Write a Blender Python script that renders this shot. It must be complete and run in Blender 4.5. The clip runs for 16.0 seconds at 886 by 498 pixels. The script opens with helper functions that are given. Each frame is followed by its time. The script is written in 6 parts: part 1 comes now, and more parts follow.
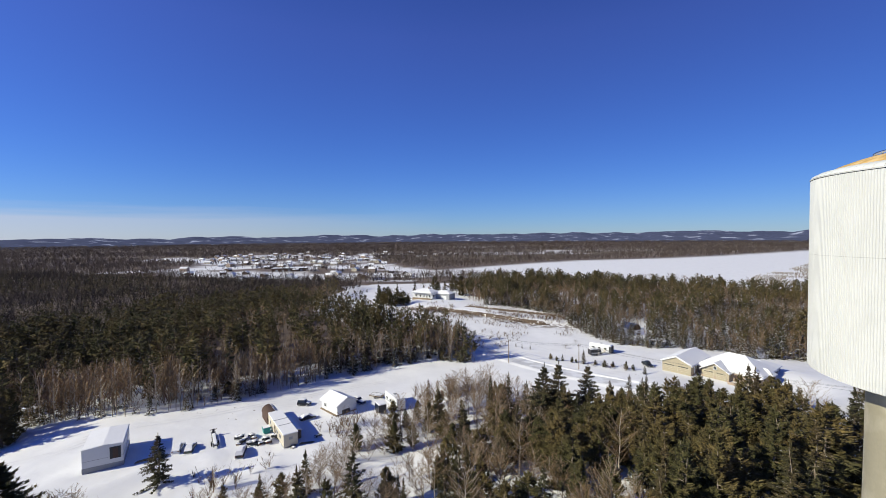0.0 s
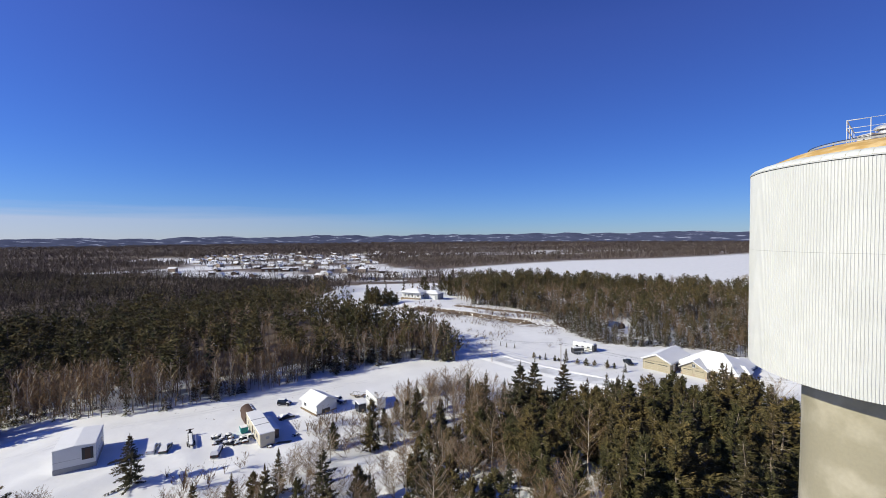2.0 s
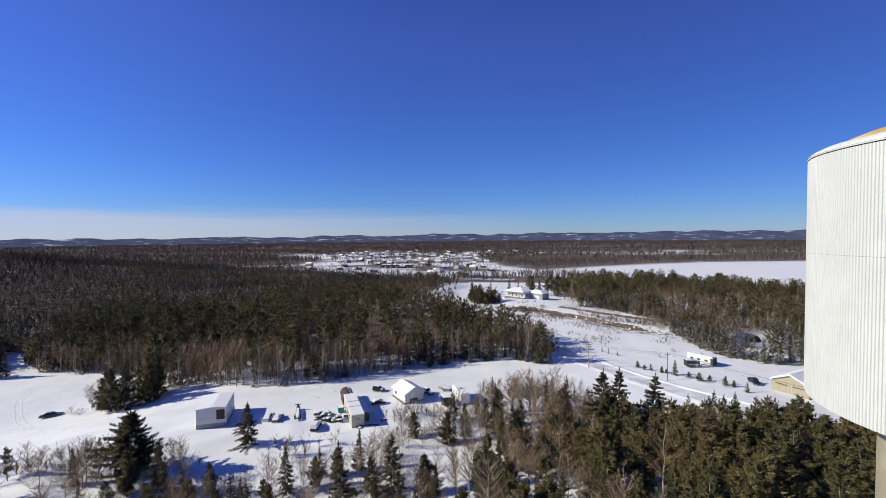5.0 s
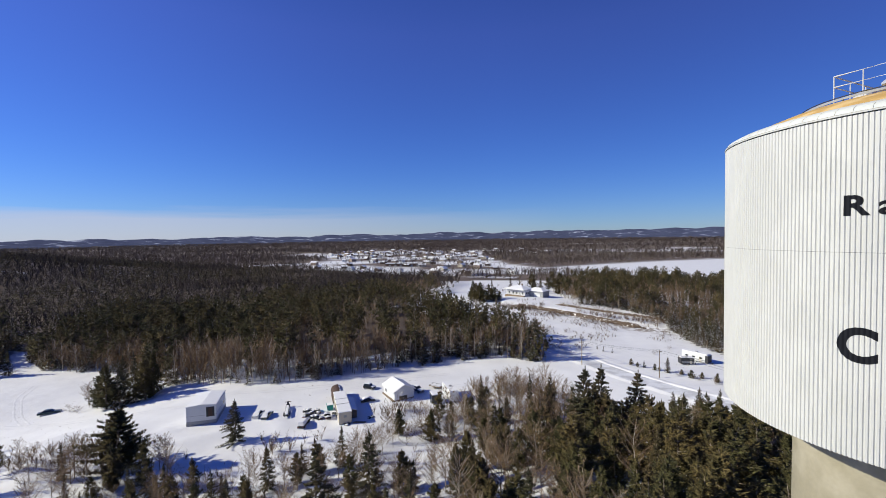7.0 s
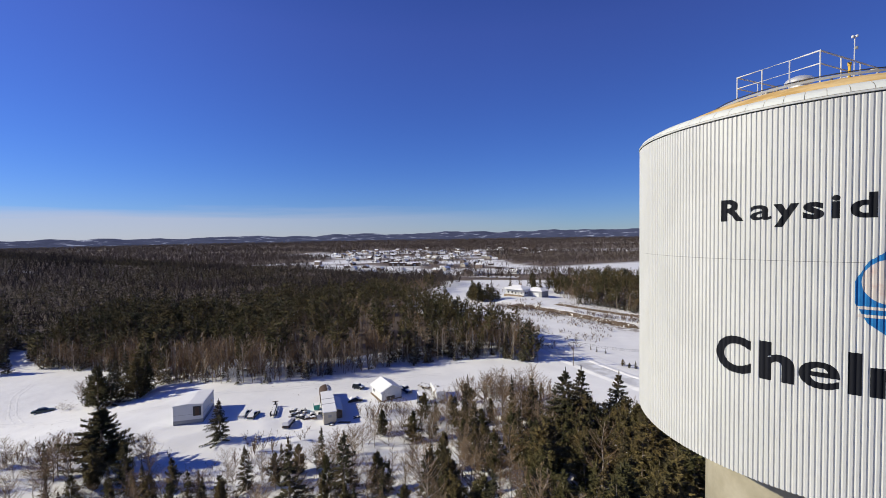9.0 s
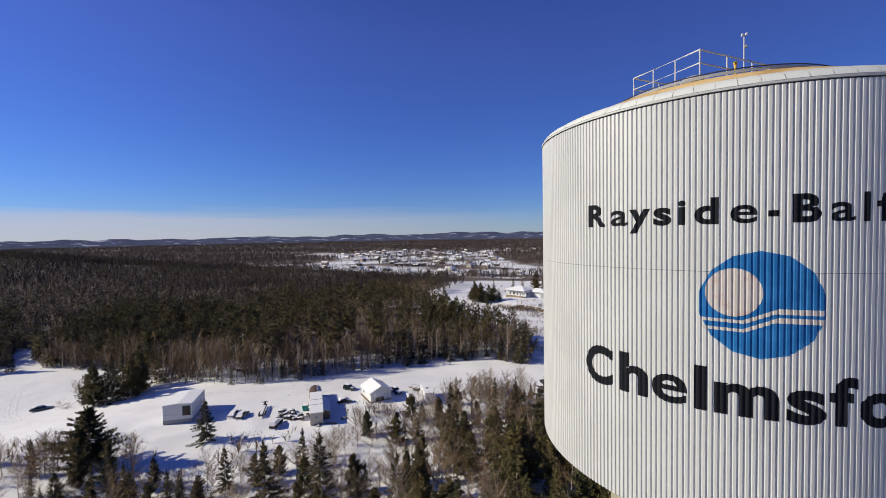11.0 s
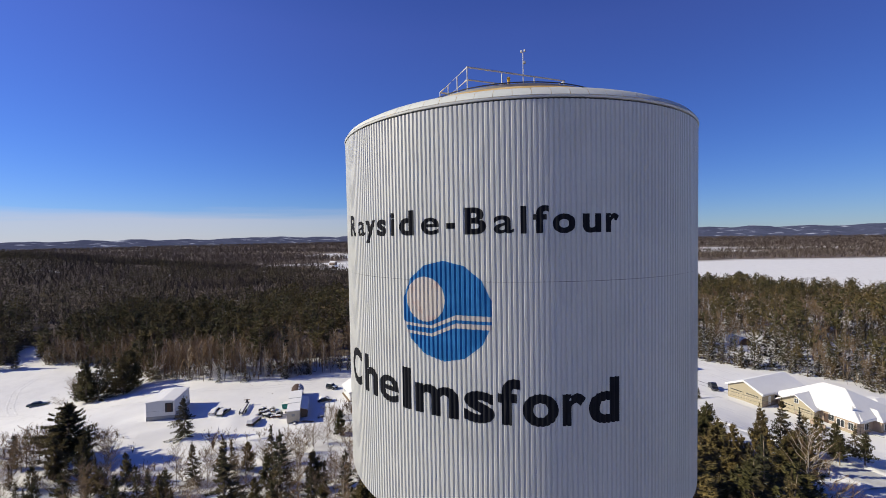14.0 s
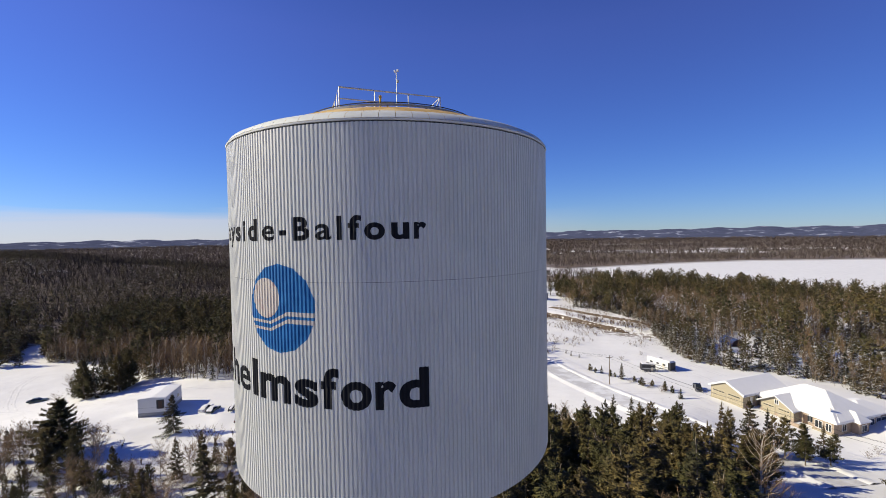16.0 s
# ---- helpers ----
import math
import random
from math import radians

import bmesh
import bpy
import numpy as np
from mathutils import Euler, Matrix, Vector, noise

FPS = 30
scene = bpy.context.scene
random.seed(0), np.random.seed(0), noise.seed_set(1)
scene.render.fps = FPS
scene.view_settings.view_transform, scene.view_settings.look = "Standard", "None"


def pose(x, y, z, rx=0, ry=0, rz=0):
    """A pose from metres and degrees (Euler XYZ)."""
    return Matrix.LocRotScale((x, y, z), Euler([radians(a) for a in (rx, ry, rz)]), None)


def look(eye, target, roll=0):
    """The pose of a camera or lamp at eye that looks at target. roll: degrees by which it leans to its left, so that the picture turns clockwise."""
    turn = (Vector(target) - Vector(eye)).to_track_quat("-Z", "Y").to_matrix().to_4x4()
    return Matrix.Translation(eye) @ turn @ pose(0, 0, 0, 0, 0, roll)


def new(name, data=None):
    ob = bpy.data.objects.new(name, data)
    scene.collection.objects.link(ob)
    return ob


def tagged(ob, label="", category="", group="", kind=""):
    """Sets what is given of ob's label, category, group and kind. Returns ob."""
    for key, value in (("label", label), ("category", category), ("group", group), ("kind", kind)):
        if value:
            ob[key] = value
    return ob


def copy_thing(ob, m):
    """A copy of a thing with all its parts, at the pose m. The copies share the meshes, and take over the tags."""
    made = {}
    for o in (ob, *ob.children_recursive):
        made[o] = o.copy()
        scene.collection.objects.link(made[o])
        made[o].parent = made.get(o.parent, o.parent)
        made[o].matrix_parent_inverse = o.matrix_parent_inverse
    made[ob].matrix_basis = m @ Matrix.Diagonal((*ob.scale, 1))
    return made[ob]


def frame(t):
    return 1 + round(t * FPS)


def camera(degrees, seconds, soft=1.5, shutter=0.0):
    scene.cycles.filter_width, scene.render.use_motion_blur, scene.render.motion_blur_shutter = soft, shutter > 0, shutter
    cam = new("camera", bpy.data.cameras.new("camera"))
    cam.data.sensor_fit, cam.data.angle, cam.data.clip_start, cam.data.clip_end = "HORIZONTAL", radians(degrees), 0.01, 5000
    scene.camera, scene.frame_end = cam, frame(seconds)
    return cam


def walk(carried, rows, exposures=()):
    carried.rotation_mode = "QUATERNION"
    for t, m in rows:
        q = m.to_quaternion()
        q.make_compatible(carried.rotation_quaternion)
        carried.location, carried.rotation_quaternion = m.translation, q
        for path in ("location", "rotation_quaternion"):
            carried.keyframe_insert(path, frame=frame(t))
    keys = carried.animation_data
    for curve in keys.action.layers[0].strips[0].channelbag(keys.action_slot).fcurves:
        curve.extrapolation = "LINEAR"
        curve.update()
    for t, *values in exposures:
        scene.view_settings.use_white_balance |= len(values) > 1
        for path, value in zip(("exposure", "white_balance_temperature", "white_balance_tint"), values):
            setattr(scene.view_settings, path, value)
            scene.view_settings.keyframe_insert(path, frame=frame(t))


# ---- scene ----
cam = camera(92.9, 16.0, soft=0.2)
EXPOSURE = 0.20
PATH = [
    (0, (0.352, 0.261, 39.700), (0.421, 2.259, 39.639), -0.47),
    (0.5, (1.044, 0.239, 39.640), (1.122, 2.237, 39.580), -0.42),
    (1, (2.059, 0.141, 39.560), (2.140, 2.138, 39.500), -0.42),
    (1.5, (2.915, 0.048, 39.450), (3.007, 2.045, 39.389), -0.37),
    (2, (3.878, -0.077, 39.300), (3.980, 1.920, 39.240), -0.43),
    (2.5, (5.010, -0.093, 39.170), (5.123, 1.903, 39.110), -0.40),
    (3, (6.185, 0.003, 39.080), (6.309, 1.998, 39.021), -0.37),
    (3.5, (7.562, -0.085, 39.030), (7.688, 1.910, 38.974), -0.46),
    (4, (9.179, 0.059, 39.100), (9.228, 2.058, 39.041), -0.50),
    (4.5, (10.826, -0.039, 39.280), (10.566, 1.943, 39.217), -0.51),
    (4.7, (11.452, -0.076, 39.330), (11.076, 1.887, 39.267), -0.51),
    (5.3, (13.048, 0.059, 39.330), (12.601, 2.007, 39.267), -0.51),
    (7, (17.591, 1.019, 39.126), (17.120, 2.962, 39.056), -0.89),
    (7.5, (18.825, 1.651, 39.120), (18.350, 3.593, 39.051), -0.80),
    (8, (20.107, 1.928, 39.187), (19.627, 3.869, 39.116), -0.85),
    (10.5, (26.839, 3.894, 39.400), (26.308, 5.821, 39.329), -0.94),
    (11, (28.210, 4.347, 39.430), (27.670, 6.272, 39.360), -0.94),
    (11.5, (29.743, 4.649, 39.423), (29.193, 6.571, 39.351), -0.96),
    (12, (31.317, 5.015, 39.465), (30.758, 6.934, 39.393), -1.05),
    (12.5, (32.936, 5.240, 39.531), (32.366, 7.156, 39.460), -1.02),
    (13, (34.532, 5.675, 39.596), (33.953, 7.588, 39.525), -1.02),
    (13.5, (36.171, 5.891, 39.591), (35.585, 7.802, 39.521), -1.02),
    (14, (37.797, 6.097, 39.615), (37.203, 8.006, 39.546), -1.01),
    (14.5, (39.401, 6.284, 39.667), (38.800, 8.190, 39.598), -1.03),
    (15, (40.990, 6.342, 39.617), (40.381, 8.246, 39.549), -1.05),
    (15.5, (42.606, 6.332, 39.653), (41.989, 8.233, 39.587), -1.01),
    (16, (44.124, 6.360, 39.708), (43.499, 8.259, 39.642), -0.97),
]
walk(cam, [(t, look(eye, target, roll)) for t, eye, target, roll in PATH], exposures=[(t, EXPOSURE + e, k, tone) for t, e, k, tone in ((0.0, 0.0, 6500, 0), (3.5, -0.06, 6350, 2), (7.0, -0.09, 6400, 2), (11.0, -0.21, 6750, 4), (12.5, -0.20, 6750, 4), (14.0, -0.08, 6850, 3), (16.0, 0.10, 7050, 2))])

# ---- world, sun ----
SUN_AZ, SUN_EL = radians(-162.6), radians(28.5)      # direction towards the sun, from +x anticlockwise
world = bpy.data.worlds.new("winter_sky")
scene.world = world
world.use_nodes = True
wn, wl = world.node_tree.nodes, world.node_tree.links
wn.clear()
w_out = wn.new("ShaderNodeOutputWorld")
w_bg = wn.new("ShaderNodeBackground")
sky = wn.new("ShaderNodeTexSky")
sky.sky_type = "NISHITA"
sky.sun_disc = False
sky.sun_elevation = SUN_EL
sky.sun_rotation = radians(90) - SUN_AZ
sky.altitude = 400
sky.air_density, sky.dust_density, sky.ozone_density = 1.0, 0.0, 3.0
# the deep, saturated blue of cold dry air
tint = wn.new("ShaderNodeMix")
tint.data_type, tint.blend_type = "RGBA", "MULTIPLY"
tint.inputs["Factor"].default_value = 1.0
tone = wn.new("ShaderNodeHueSaturation")
tone.inputs["Saturation"].default_value, tone.inputs["Value"].default_value = 1.12, 1.0
wl.new(sky.outputs[0], tint.inputs["A"])
wl.new(tint.outputs["Result"], tone.inputs["Color"])
w_dir = wn.new("ShaderNodeSeparateXYZ")
wl.new(wn.new("ShaderNodeTexCoord").outputs["Generated"], w_dir.inputs[0])


def w_node(kind, *values, **opts):
    n = wn.new(kind)
    if "operation" in opts:
        n.operation = opts["operation"]
    for i, v in enumerate(values):
        if isinstance(v, (int, float)):
            n.inputs[i].default_value = v
        elif v is not None:
            wl.new(v, n.inputs[i])
    return n.outputs[0]


# paler towards the horizon, violet-blue towards the zenith
height = wn.new("ShaderNodeValToRGB")
wl.new(w_dir.outputs["Z"], height.inputs["Fac"])
height.color_ramp.elements[0].color, height.color_ramp.elements[1].color = (0.335, 0.45, 0.81, 1), (0.42, 0.37, 0.68, 1)
height.color_ramp.elements.new(0.42).color = (0.64, 0.53, 0.92, 1)
# a little deeper away from the sun
deeper = wn.new("ShaderNodeVectorMath")
deeper.operation = "SCALE"
wl.new(height.outputs["Color"], deeper.inputs[0])
wl.new(w_node("ShaderNodeMapRange", w_dir.outputs["X"], -0.1, 0.75, 1.0, 0.72), deeper.inputs["Scale"])
wl.new(deeper.outputs[0], tint.inputs["B"])
# a thin pale cloud bank low over the western half of the horizon
streaks = wn.new("ShaderNodeTexNoise")
streaks.inputs["Scale"].default_value, streaks.inputs["Detail"].default_value = 3.0, 4
flatten = wn.new("ShaderNodeVectorMath")
flatten.operation = "MULTIPLY"
wl.new(w_dir.inputs[0].links[0].from_socket, flatten.inputs[0])
flatten.inputs[1].default_value = (1.0, 1.0, 16.0)
wl.new(flatten.outputs[0], streaks.inputs["Vector"])
ragged = w_node("ShaderNodeMapRange", streaks.outputs["Fac"], 0.3, 0.7, -0.010, 0.010)
low = w_node("ShaderNodeMapRange", w_node("ShaderNodeMath", w_dir.outputs["Z"], ragged, operation="ADD"), 0.036, 0.064, 1.0, 0.0)
west = w_node("ShaderNodeMapRange", w_dir.outputs["X"], 0.05, -0.75, 0.0, 1.0)
bank = w_node("ShaderNodeMath", low, west, operation="MULTIPLY")
bank = w_node("ShaderNodeMath", bank, 0.55, operation="MULTIPLY")
cloud = wn.new("ShaderNodeMix")
cloud.data_type = "RGBA"
wl.new(bank, cloud.inputs["Factor"])
wl.new(tone.outputs[0], cloud.inputs["A"])
cloud.inputs["B"].default_value = (4.3, 4.0, 4.8, 1)
w_bg.inputs["Strength"].default_value = 0.133
wl.new(cloud.outputs["Result"], w_bg.inputs[0])
wl.new(w_bg.outputs[0], w_out.inputs[0])

sun = new("sun", bpy.data.lights.new("sun", "SUN"))
sun.data.energy, sun.data.angle, sun.data.color = 5.2, radians(0.53), (1.0, 0.90, 0.75)
sun.matrix_world = look((math.cos(SUN_AZ) * math.cos(SUN_EL) * 300, math.sin(SUN_AZ) * math.cos(SUN_EL) * 300, math.sin(SUN_EL) * 300), (0, 0, 0))


# ---- materials ----
def mat(name, colour, rough=0.8, metal=0.0, vary=0.15, scale=4.0, bump=0.0, fine=30.0, second=None, mix=(0.45, 0.6), island=False, spec=0.3):
    """A surface with variation at two scales. second: another colour, which shows in patches."""
    m = bpy.data.materials.new(name)
    m.use_nodes = True
    n, l = m.node_tree.nodes, m.node_tree.links
    b = n["Principled BSDF"]
    b.inputs["Roughness"].default_value, b.inputs["Metallic"].default_value = rough, metal
    b.inputs["Specular IOR Level"].default_value = spec
    geo = n.new("ShaderNodeNewGeometry")
    big, small = n.new("ShaderNodeTexNoise"), n.new("ShaderNodeTexNoise")
    big.inputs["Scale"].default_value, small.inputs["Scale"].default_value = scale, fine
    big.inputs["Detail"].default_value = small.inputs["Detail"].default_value = 4
    for t in (big, small):
        l.new(geo.outputs["Position"], t.inputs["Vector"])
    base = n.new("ShaderNodeMix")
    base.data_type = "RGBA"
    base.inputs["A"].default_value = (*colour, 1)
    base.inputs["B"].default_value = (*(second or colour), 1)
    ramp = n.new("ShaderNodeMapRange")
    ramp.inputs["From Min"].default_value, ramp.inputs["From Max"].default_value = mix
    l.new(big.outputs["Fac"], ramp.inputs["Value"])
    l.new(ramp.outputs[0], base.inputs["Factor"])
    add = n.new("ShaderNodeMath")
    add.operation = "ADD"
    l.new(small.outputs["Fac"], add.inputs[0])
    if island:
        l.new(geo.outputs["Random Per Island"], add.inputs[1])
    else:
        l.new(big.outputs["Fac"], add.inputs[1])
    gain = n.new("ShaderNodeMapRange")
    gain.inputs["From Min"].default_value, gain.inputs["From Max"].default_value = 0.45, 1.55
    gain.inputs["To Min"].default_value, gain.inputs["To Max"].default_value = 1 - vary, 1 + vary
    l.new(add.outputs[0], gain.inputs["Value"])
    mul = n.new("ShaderNodeVectorMath")
    mul.operation = "SCALE"
    l.new(base.outputs["Result"], mul.inputs[0])
    l.new(gain.outputs[0], mul.inputs["Scale"])
    l.new(mul.outputs[0], b.inputs["Base Color"])
    if bump:
        bp = n.new("ShaderNodeBump")
        bp.inputs["Strength"].default_value, bp.inputs["Distance"].default_value = bump, 0.05
        l.new(small.outputs["Fac"], bp.inputs["Height"])
        l.new(bp.outputs[0], b.inputs["Normal"])
    return m


SNOW = (0.79, 0.79, 0.79)
M = {
    "snow": mat("snow", SNOW, 0.75, vary=0.05, scale=0.6, fine=9, bump=0.35),
    "spruce": mat("spruce_needles", (0.054, 0.052, 0.025), 0.9, vary=0.38, scale=0.16, fine=1.2, second=(0.098, 0.070, 0.030), mix=(0.40, 0.62), island=True),
    "pine": mat("pine_needles", (0.070, 0.066, 0.025), 0.9, vary=0.38, scale=0.14, fine=1.2, second=(0.135, 0.100, 0.038), mix=(0.42, 0.62), island=True),
    "twig": mat("bare_twigs", (0.215, 0.132, 0.066), 0.9, vary=0.35, scale=0.1, fine=3, second=(0.25, 0.175, 0.105), island=True),
    "bark": mat("grey_bark", (0.15, 0.115, 0.085), 0.9, vary=0.35, scale=1.5, fine=20, second=(0.25, 0.21, 0.165), bump=0.5),
    "birch": mat("pale_bark", (0.42, 0.38, 0.33), 0.85, vary=0.3, scale=2.0, fine=14, second=(0.2, 0.17, 0.14), mix=(0.5, 0.65)),
    "cladding": mat("white_painted_cladding", (0.53, 0.535, 0.515), 0.45, vary=0.05, scale=0.35, fine=6, second=(0.495, 0.50, 0.48), spec=0.45),
    "roof_white": mat("white_roof_panel", (0.64, 0.66, 0.62), 0.5, 0.0, vary=0.08, scale=0.6, fine=8, second=(0.57, 0.58, 0.55)),
    "bright_steel": mat("bright_steel", (0.80, 0.81, 0.82), 0.35, 0.6, vary=0.06),
    "black": mat("black_paint", (0.010, 0.011, 0.015), 0.75, vary=0.25, scale=2, fine=30, spec=0.12),
    "blue": mat("blue_paint", (0.014, 0.125, 0.33), 0.6, vary=0.15, scale=1.5, fine=20, second=(0.022, 0.15, 0.37), spec=0.2),
    "white_paint": mat("faded_white_paint", (0.50, 0.46, 0.42), 0.5, vary=0.05, scale=2.0, fine=9, second=(0.44, 0.30, 0.26), mix=(0.58, 0.75)),
    "concrete": mat("tan_concrete", (0.27, 0.245, 0.175), 0.85, vary=0.10, scale=0.35, fine=5, second=(0.34, 0.31, 0.235), bump=0.15),
    "foam": mat("orange_tan_coating", (0.52, 0.33, 0.11), 0.8, vary=0.2, scale=1.2, fine=12, second=(0.62, 0.44, 0.2), bump=0.2),
    "steel": mat("galvanised_steel", (0.58, 0.58, 0.58), 0.45, 0.2, vary=0.15, scale=3, fine=40),
    "dark_steel": mat("dark_steel", (0.05, 0.05, 0.055), 0.6, 0.3, vary=0.2, scale=3, fine=30),
    "yellow": mat("yellow_paint", (0.6, 0.38, 0.05), 0.5, vary=0.1),
    "white_siding": mat("white_siding", (0.62, 0.63, 0.64), 0.6, vary=0.06, scale=0.8, fine=12),
    "tan_siding": mat("tan_siding", (0.34, 0.30, 0.215), 0.7, vary=0.08, scale=0.8, fine=15),
    "beige": mat("beige_panel", (0.50, 0.46, 0.37), 0.65, vary=0.1, scale=0.8, fine=15),
    "brick": mat("buff_brick", (0.33, 0.26, 0.20), 0.85, vary=0.25, scale=3, fine=18),
    "brown": mat("brown_cladding", (0.075, 0.048, 0.037), 0.8, vary=0.25, scale=2, fine=18),
    "glass": mat("dark_glass", (0.02, 0.025, 0.03), 0.08, vary=0.1, spec=0.6),
    "grey": mat("grey_board", (0.30, 0.31, 0.32), 0.8, vary=0.12, scale=1, fine=15),
    "rubber": mat("tyre_rubber", (0.02, 0.02, 0.021), 0.85, vary=0.2),
    "wood": mat("weathered_wood", (0.21, 0.16, 0.11), 0.85, vary=0.3, scale=2, fine=25),
    # aerial haze in the base colour: blue-grey woods, pale blue clearings
    "hill": mat("haze_blue_wooded_hills", (0.080, 0.092, 0.150), 0.95, vary=0.35, scale=0.009, fine=0.04, second=(0.34, 0.37, 0.46), mix=(0.59, 0.68), spec=0.0),
    "earth": mat("frozen_earth", (0.095, 0.07, 0.052), 0.95, vary=0.4, scale=0.6, fine=3.0, second=(0.62, 0.62, 0.62), mix=(0.60, 0.66), bump=0.6),
    "far_brush": mat("grey_brown_woods", (0.088, 0.068, 0.058), 0.95, vary=0.25, scale=0.02, fine=0.3, second=(0.130, 0.104, 0.090), island=True),
    "deep_brush": mat("dark_leafless_woods", (0.052, 0.041, 0.035), 0.95, vary=0.18, scale=0.02, fine=0.3, second=(0.085, 0.066, 0.056), island=True),
    "rust": mat("rusty_steel", (0.19, 0.085, 0.05), 0.8, vary=0.3, scale=1.5, fine=12, second=(0.11, 0.07, 0.055)),
    "brush": mat("dry_brush", (0.15, 0.10, 0.064), 0.95, vary=0.4, scale=0.1, fine=2.0, second=(0.205, 0.15, 0.10), island=True),
}


# ---- mesh helpers ----
def mesh_of(name, verts, faces, mats, index=None, smooth=False):
    me = bpy.data.meshes.new(name)
    me.from_pydata([tuple(v) for v in verts], [], [tuple(f) for f in faces])
    for m in mats:
        me.materials.append(m)
    if index is not None:
        me.polygons.foreach_set("material_index", np.asarray(index, dtype=np.int32))
    if smooth:
        me.polygons.foreach_set("use_smooth", np.ones(len(me.polygons), dtype=bool))
    me.update()
    return me


def link(name, me, parent=None, label=""):
    ob = new(name, me)
    if parent is not None:
        ob.parent = parent
    return tagged(ob, label)


def part(name, bm, material, parent, label="", smooth=False, m=None):
    """Links a bmesh as one mesh object under a thing or a part."""
    me = bpy.data.meshes.new(name)
    bm.to_mesh(me)
    bm.free()
    me.materials.append(material)
    if smooth:
        me.polygons.foreach_set("use_smooth", np.ones(len(me.polygons), dtype=bool))
    ob = link(name, me, parent, label)
    if m is not None:
        ob.matrix_basis = m
    return ob


def thing(name, m, label, category, group="", kind=""):
    ob = new(name)
    ob.empty_display_size = 0.3
    ob.matrix_basis = m
    return tagged(ob, label, category, group, kind)


def box(x0, y0, z0, x1, y1, z1, bevel=0.0, bm=None):
    bm = bm or bmesh.new()
    made = bmesh.ops.create_cube(bm, size=1)["verts"]
    for v in made:
        v.co = Vector(((x0 + x1) / 2 + v.co.x * (x1 - x0), (y0 + y1) / 2 + v.co.y * (y1 - y0), (z0 + z1) / 2 + v.co.z * (z1 - z0)))
    if bevel:
        edges = list({e for v in made for e in v.link_edges})
        bmesh.ops.bevel(bm, geom=edges, offset=bevel, segments=2, affect="EDGES", profile=0.6)
    return bm


def tube(points, r, sides=6, bm=None, r_end=None):
    """A round bar along points."""
    bm = bm or bmesh.new()
    rings = []
    pts = [Vector(p) for p in points]
    for i, p in enumerate(pts):
        d = (pts[min(i + 1, len(pts) - 1)] - pts[max(i - 1, 0)]).normalized()
        a = d.orthogonal().normalized()
        b = d.cross(a)
        rr = r if r_end is None else r + (r_end - r) * i / (len(pts) - 1)
        rings.append([bm.verts.new(p + (a * math.cos(q) + b * math.sin(q)) * rr) for q in np.arange(sides) * 2 * math.pi / sides])
    for u, v in zip(rings, rings[1:]):
        for k in range(sides):
            bm.faces.new((u[k], u[(k + 1) % sides], v[(k + 1) % sides], v[k]))
    bm.faces.new(rings[0][::-1])
    bm.faces.new(rings[-1])
    return bm


def lathe(profile, sides=96, bm=None):
    """A body turned about z from (radius, height) pairs."""
    bm = bm or bmesh.new()
    rings = []
    for r, z in profile:
        if r < 1e-6:
            rings.append([bm.verts.new((0, 0, z))])
        else:
            rings.append([bm.verts.new((r * math.cos(q), r * math.sin(q), z)) for q in np.arange(sides) * 2 * math.pi / sides])
    for u, v in zip(rings, rings[1:]):
        for k in range(sides):
            j = (k + 1) % sides
            if len(u) == 1 and len(v) > 1:
                bm.faces.new((u[0], v[j], v[k]))
            elif len(v) == 1 and len(u) > 1:
                bm.faces.new((u[k], u[j], v[0]))
            elif len(u) > 1:
                bm.faces.new((u[k], u[j], v[j], v[k]))
    return bm


def prism(outline, axis, a, b, bm=None):
    """A solid between a and b along an axis ("x" or "y"), from an outline of (across, up) pairs."""
    bm = bm or bmesh.new()
    ends = []
    for s in (a, b):
        ends.append([bm.verts.new((s, u, w) if axis == "x" else (u, s, w)) for u, w in outline])
    n = len(outline)
    for k in range(n):
        bm.faces.new((ends[0][k], ends[0][(k + 1) % n], ends[1][(k + 1) % n], ends[1][k]))
    bm.faces.new(ends[0][::-1])
    bm.faces.new(ends[1])
    bmesh.ops.recalc_face_normals(bm, faces=bm.faces[:])
    return bm


# ---- the lie of the land ----
def step(a, b, v):
    u = np.clip((v - a) / (b - a), 0, 1)
    return u * u * (3 - 2 * u)


def wave(x, y, s):
    return (np.sin(x / s + 1.3 * np.sin(y / s * 0.7)) + np.sin(y / s * 1.13 + 1.7 * np.sin(x / s * 0.6 + 2))) / 2


